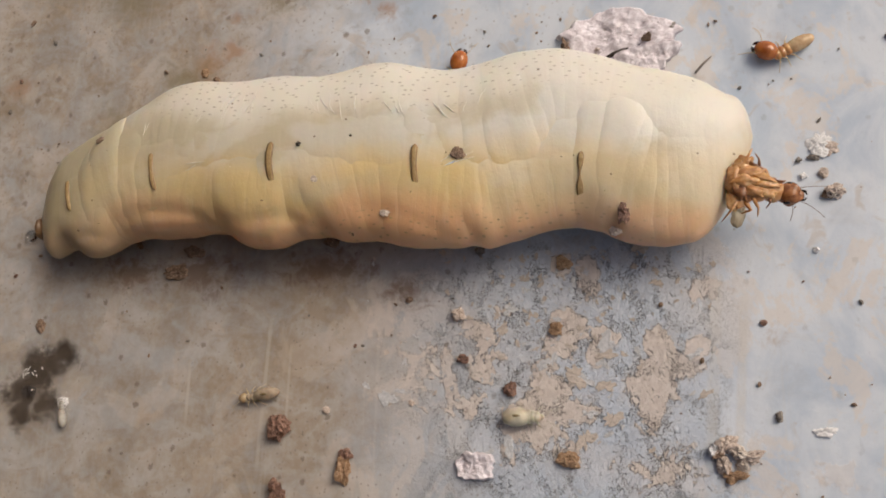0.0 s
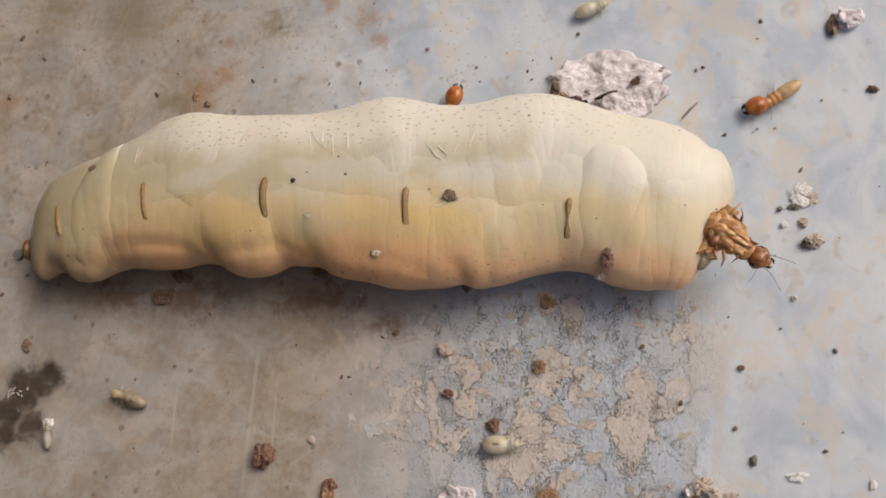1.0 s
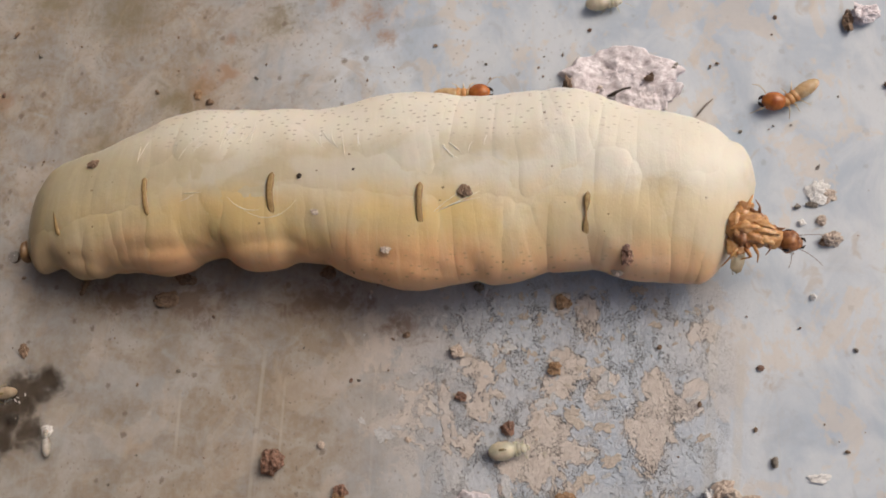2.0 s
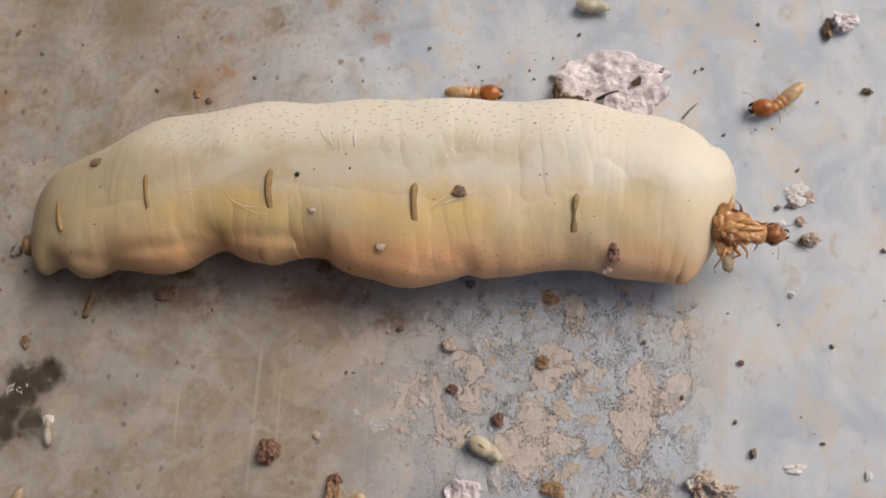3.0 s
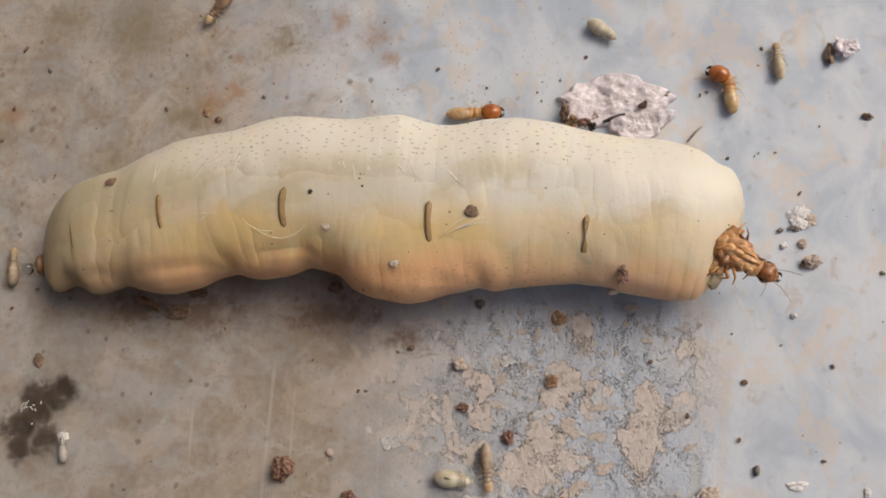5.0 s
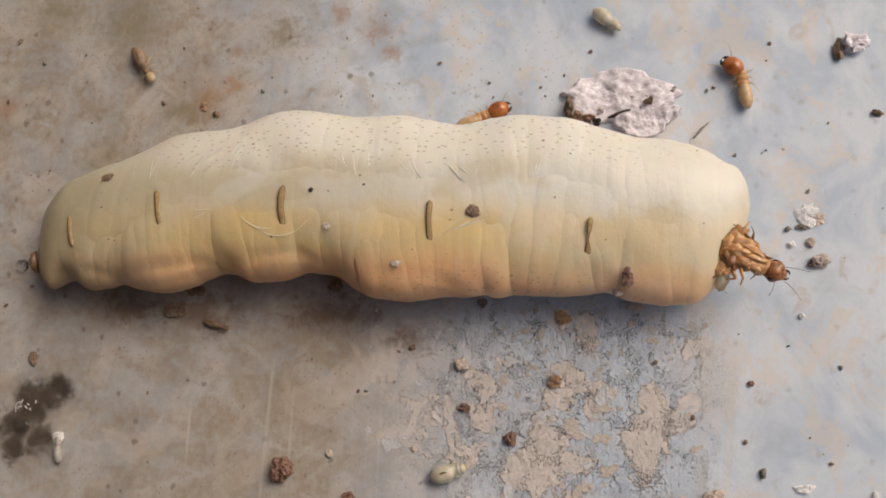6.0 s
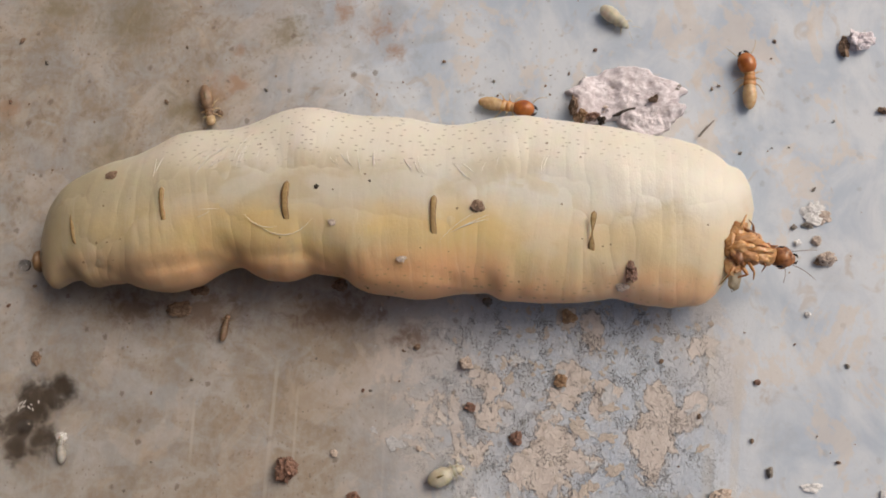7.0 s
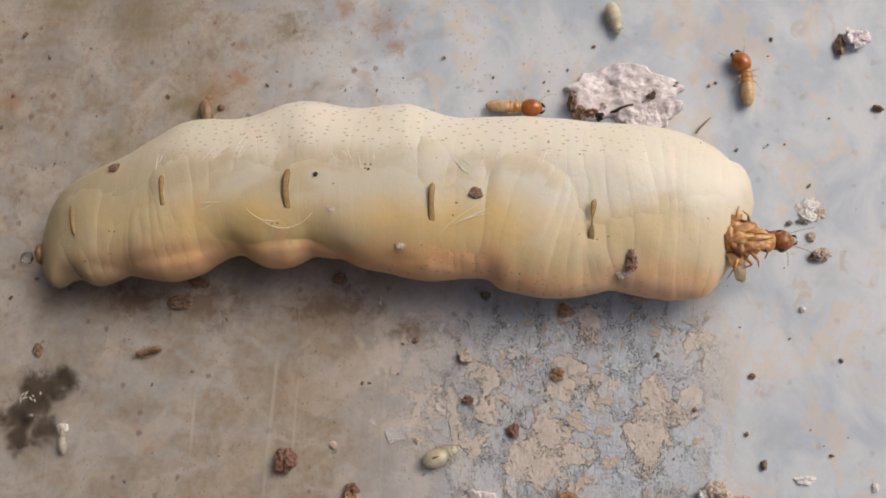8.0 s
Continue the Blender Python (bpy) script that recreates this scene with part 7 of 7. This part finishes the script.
    tracks = {
        "sternite_1": [(0, -33.87, -0.84), (0.5, -33.66, -1.04), (1, -33.71, -0.92), (1.5, -34.00, -0.61), (3, -33.92, -0.91), (3.5, -33.76, -0.80), (4, -33.75, -0.69), (4.5, -34.12, -0.41), (5, -34.00, -0.56), (6.5, -33.66, -0.57), (7, -33.79, -0.34), (7.5, -33.92, -0.28), (8, -34.09, -0.28)],
        "sternite_2": [(0, -23.46, 0.62), (0.5, -23.34, 0.54), (1, -23.32, 0.55), (1.5, -23.54, 0.85), (3, -23.52, 0.93), (3.5, -23.45, 0.90), (4, -23.45, 0.91), (4.5, -23.75, 1.07), (5, -23.73, 1.24), (6.5, -23.49, 1.31), (7, -23.49, 1.51), (7.5, -23.57, 1.82), (8, -23.75, 2.06)],
        "sternite_3": [(0, -10.39, 0.46), (0.5, -10.25, 0.34), (1, -10.20, 0.44), (1.5, -10.37, 0.64), (3, -10.45, 0.89), (3.5, -10.40, 0.96), (4, -10.45, 1.06), (4.5, -10.63, 1.45), (5, -10.62, 1.56), (6.5, -10.55, 1.33), (7, -10.63, 1.67), (7.5, -10.67, 1.97), (8, -10.65, 2.25)],
        "sternite_4": [(0, 3.76, -0.58), (0.5, 3.84, -0.89), (1, 3.79, -0.80), (1.5, 3.81, -0.53), (3, 3.86, -0.65), (3.5, 3.91, -0.61), (4, 3.96, -0.51), (4.5, 3.92, -0.13), (5, 3.92, 0.01), (6.5, 3.78, -0.21), (7, 3.73, 0.17), (7.5, 3.63, 0.70), (8, 3.61, 0.86)],
        "sternite_5": [(0, 18.74, -1.80), (0.5, 18.66, -1.95), (1, 18.72, -1.80), (1.5, 18.78, -1.46), (3, 18.82, -1.62), (3.5, 18.79, -1.71), (4, 18.83, -1.60), (4.5, 18.83, -1.34), (5, 18.86, -1.18), (6.5, 18.59, -1.71), (7, 18.50, -1.29), (7.5, 18.54, -0.78), (8, 18.73, -0.64)],
        "grain": [(0, -7.74, 2.12), (0.5, -7.45, 1.89), (1, -7.48, 2.01), (1.5, -7.80, 2.31), (3, -7.80, 2.30), (3.5, -7.72, 2.38), (4, -7.78, 2.48), (4.5, -7.95, 2.79), (5, -7.96, 3.02), (6.5, -7.78, 2.83), (7, -7.77, 3.08), (7.5, -7.88, 3.53), (8, -7.96, 3.71)],
        "crumb": [(0, 7.70, 0.42), (0.5, 7.79, 0.16), (1, 7.83, 0.36), (1.5, 7.82, 0.65), (3, 8.01, 0.54), (3.5, 7.96, 0.51), (4, 8.07, 0.61), (4.5, 7.97, 0.97), (5, 7.99, 1.06), (6.5, 7.83, 0.81), (7, 7.79, 1.19), (7.5, 7.74, 1.77), (8, 7.71, 1.92)],
        "scab": [(0, -6.17, -1.27), (0.5, -6.06, -1.34), (1, -5.95, -1.30), (1.5, -6.20, -1.08), (3, -6.33, -0.99), (3.5, -6.13, -0.98), (4, -6.22, -0.85), (4.5, -6.43, -0.54), (5, -6.40, -0.32), (6.5, -6.24, -0.59), (7, -6.20, -0.29), (7.5, -6.21, 0.12), (8, -6.36, 0.38)],
        "flank_crumb": [(0, 22.33, -5.34), (0.5, 22.22, -5.39), (1, 22.20, -5.21), (1.5, 22.22, -4.93), (3, 22.30, -4.97), (3.5, 22.26, -4.97), (4, 22.35, -4.92), (4.5, 22.30, -4.67), (5, 22.30, -4.61), (6.5, 22.18, -5.05), (7, 22.01, -4.74), (7.5, 22.05, -4.29), (8, 22.30, -4.22)],
        "tail_crumb": [(0, -30.15, 4.73), (0.5, -30.04, 4.47), (1, -30.01, 4.51), (1.5, -30.23, 4.89), (3, -30.16, 4.70), (3.5, -30.23, 4.83), (4, -30.19, 4.80), (4.5, -30.24, 4.96), (5, -30.12, 4.95), (6.5, -29.86, 4.96), (7, -29.88, 5.11), (7.5, -29.95, 5.27), (8, -29.99, 5.31)],
        "low_scab": [(0, 0.58, -4.43), (0.5, 0.79, -4.62), (1, 0.77, -4.68), (1.5, 0.58, -4.47), (3, 0.50, -4.46), (3.5, 0.50, -4.50), (4, 0.57, -4.38), (4.5, 0.46, -4.03), (5, 0.52, -3.76), (6.5, 0.55, -3.89), (7, 0.58, -3.60), (7.5, 0.48, -3.09), (8, 0.48, -2.92)],
    }
    for (ob, x, y), name in zip(plates, ("sternite_1", "sternite_2", "sternite_3", "sternite_4", "sternite_5")):
        ride(ob, x, y, Matrix.Translation((-x * MM, -y * MM, -skin_height(x, y) * MM)), tracks[name], 1.3)
    for ob, (name, dx, dy) in zip(riders, (("crumb", 0, 0), ("flank_crumb", 0, 0), ("flank_crumb", -0.7, -1.2), ("grain", 0, 0), ("grain", 5.2, 0.55), ("tail_crumb", 0, 0), ("scab", 0, 0), ("low_scab", 0, 0))):
        x, y, z = (v / MM for v in ob.matrix_basis.translation)
        ride(ob, x, y, pose(0, 0, -0.00006), [(t, px + dx, py + dy) for t, px, py in tracks[name]])

    swing(queen_thorax, [(0, 32.57, -3.01, -11.4), (0.5, 31.70, -2.59, -33.2), (1, 31.97, -2.71, -31.0), (1.5, 32.14, -2.75, -21.2), (3, 32.69, -2.82, -1.3), (3.5, 32.04, -2.73, -15.2), (4, 32.28, -2.73, -19.3), (4.5, 31.88, -2.44, -27.3), (5, 32.06, -2.43, -25.1), (6.5, 31.86, -2.56, -16.8), (7, 31.83, -2.46, -7.5), (7.5, 32.23, -2.27, 0.2), (8, 32.24, -2.18, 4.2)], NECK[2])
    swing(soldier_behind, [(0, 5.31, 12.33, 75.0), (0.5, 5.25, 12.22, 75.0), (1, 5.66, 12.37, 72.0), (1.5, 5.49, 13.61, 8.0), (3, 8.06, 14.09, -5.0), (3.5, 8.10, 14.45, -8.0), (4, 8.33, 14.67, -8.0), (4.5, 7.98, 14.87, -8.0), (5, 7.26, 14.27, 0.0), (6.5, 8.81, 13.30, 26.0), (7, 9.99, 14.24, -12.0), (7.5, 10.42, 13.76, -5.0), (8, 10.92, 13.70, -5.0)])
    swing(soldier_free, [(0, 37.62, 11.96, -154.4), (0.5, 37.55, 12.26, -145.8), (1, 38.10, 12.10, -147.3), (1.5, 38.02, 11.88, -149.0), (3, 38.91, 11.74, -140.1), (3.5, 38.66, 11.34, -143.0), (4, 38.74, 11.86, -155.4), (4.5, 37.79, 12.82, -147.7), (5, 33.91, 16.86, -264.0), (6.5, 34.70, 16.94, -260.3), (7, 34.71, 16.71, -272.1), (7.5, 34.76, 16.78, -279.3), (8, 34.76, 16.67, -269.2)])
    swing(larva_low, [(0, 13.05, -22.87, 0.0), (0.5, 12.10, -22.17, 10.0), (1, 12.74, -22.01, 5.0), (1.5, 12.48, -21.81, 20.0), (3, 10.65, -23.53, -30.0), (3.5, 10.16, -23.86, -35.0), (4, 8.90, -24.00, -40.0), (4.5, 6.83, -24.90, -15.0), (5, 6.35, -24.56, -5.0), (6.5, 5.29, -23.12, 25.0), (7, 4.87, -23.64, 25.0), (7.5, 4.65, -23.56, 25.0), (8, 4.58, -22.60, 25.0)])
    swing(larva_top, [(0, 20.16, 23.77, 30.0), (0.5, 21.14, 24.18, 30.0), (1, 21.18, 23.40, 20.0), (1.5, 21.25, 23.29, 10.0), (3, 21.26, 23.42, -10.0), (3.5, 20.99, 23.46, -15.0), (4, 21.07, 23.20, -20.0), (4.5, 20.87, 23.05, -25.0), (5, 21.41, 23.06, -35.0), (6.5, 21.36, 23.59, -40.0), (7, 21.65, 23.49, -40.0), (7.5, 21.58, 22.43, -60.0), (8, 21.43, 22.85, -75.0)])
    swing(runner, [(0, -15.02, -20.84, 190.0), (0.5, -21.57, -20.85, 178.0), (1, -28.27, -18.42, 165.0), (1.5, -32.60, -16.90, 172.0), (2.2, -45.46, -19.47, 200.0), (3, -39.92, -30.94, 250.0), (3.5, -38.65, -26.83, 200.0), (4, -46.62, -19.65, 140.0), (4.5, -43.64, -10.24, 100.0), (5, -45.19, -2.12, 95.0), (5.6, -52.02, 8.96, 96.0), (8, -52.4, 18.29, 92.0)])
    swing(visitor, [(0, 34.58, 31.56, -60.0), (3.4, 35.09, 29.03, -60.0), (4, 38.69, 18.78, -45.0), (4.3, 38.69, 16.94, -80.0), (4.5, 37.71, 16.39, -130.0), (4.8, 38.37, 19.44, -200.0), (5, 38.98, 19.75, -265.0), (5.2, 38.06, 22.78, -265.0), (5.8, 36.78, 33.87, -265.0), (8, 36.60, 41.94, -265.0)])
    swing(climber, [(0, -22.16, 46.14, -130.0), (4.6, -20.61, 33.30, -130.0), (5, -23.47, 27.55, -128.0), (5.2, -26.92, 23.68, -120.0), (5.8, -31.39, 20.49, -70.0), (6.3, -29.43, 18.50, -40.0), (6.5, -28.19, 17.44, -32.0), (7, -23.36, 14.69, -75.0), (7.3, -23.29, 12.57, -75.0), (8, -23.33, 12.27, -75.0)])
    swing(shade_worker, [(0, -29.88, -3.98, -60.0), (1, -31.42, -3.64, -90.0), (2, -34.57, -6.15, -110.0), (3, -33.94, -9.28, -105.0), (3.5, -34.34, -9.18, -105.0), (4, -34.13, -9.08, -100.0), (4.6, -32.16, -6.83, -50.0), (5.4, -23.58, -7.42, -20.0), (6.3, -19.63, -9.73, -10.0), (6.5, -20.27, -8.99, 60.0), (7, -19.73, -9.17, 80.0), (7.5, -21.89, -9.84, 170.0), (8, -28.47, -13.03, 195.0)])
    swing(helper, [(0, -12.8, -34.4, 10.0), (2.6, -10.86, -34.0, 20.0), (3.2, 1.20, -25.21, 20.0), (3.5, 5.52, -22.98, 0.0), (4, 7.39, -22.13, 0.0), (4.5, 10.15, -23.25, -60.0), (5, 9.06, -23.84, -85.0), (5.6, 10.09, -30.55, -85.0), (8, 10.90, -38.59, -85.0)])
    walk(head_free, [(t, pose(0.000600, 0, 0.000840, 0, 0, turn)) for t, turn in [(0, -55), (0.5, -11), (1, -16), (1.5, -38), (3, -42), (3.5, -47), (4, -38), (4.5, -30), (5, 60), (6.5, 29), (7, 18), (7.5, 5), (8, 30)]])


motions()
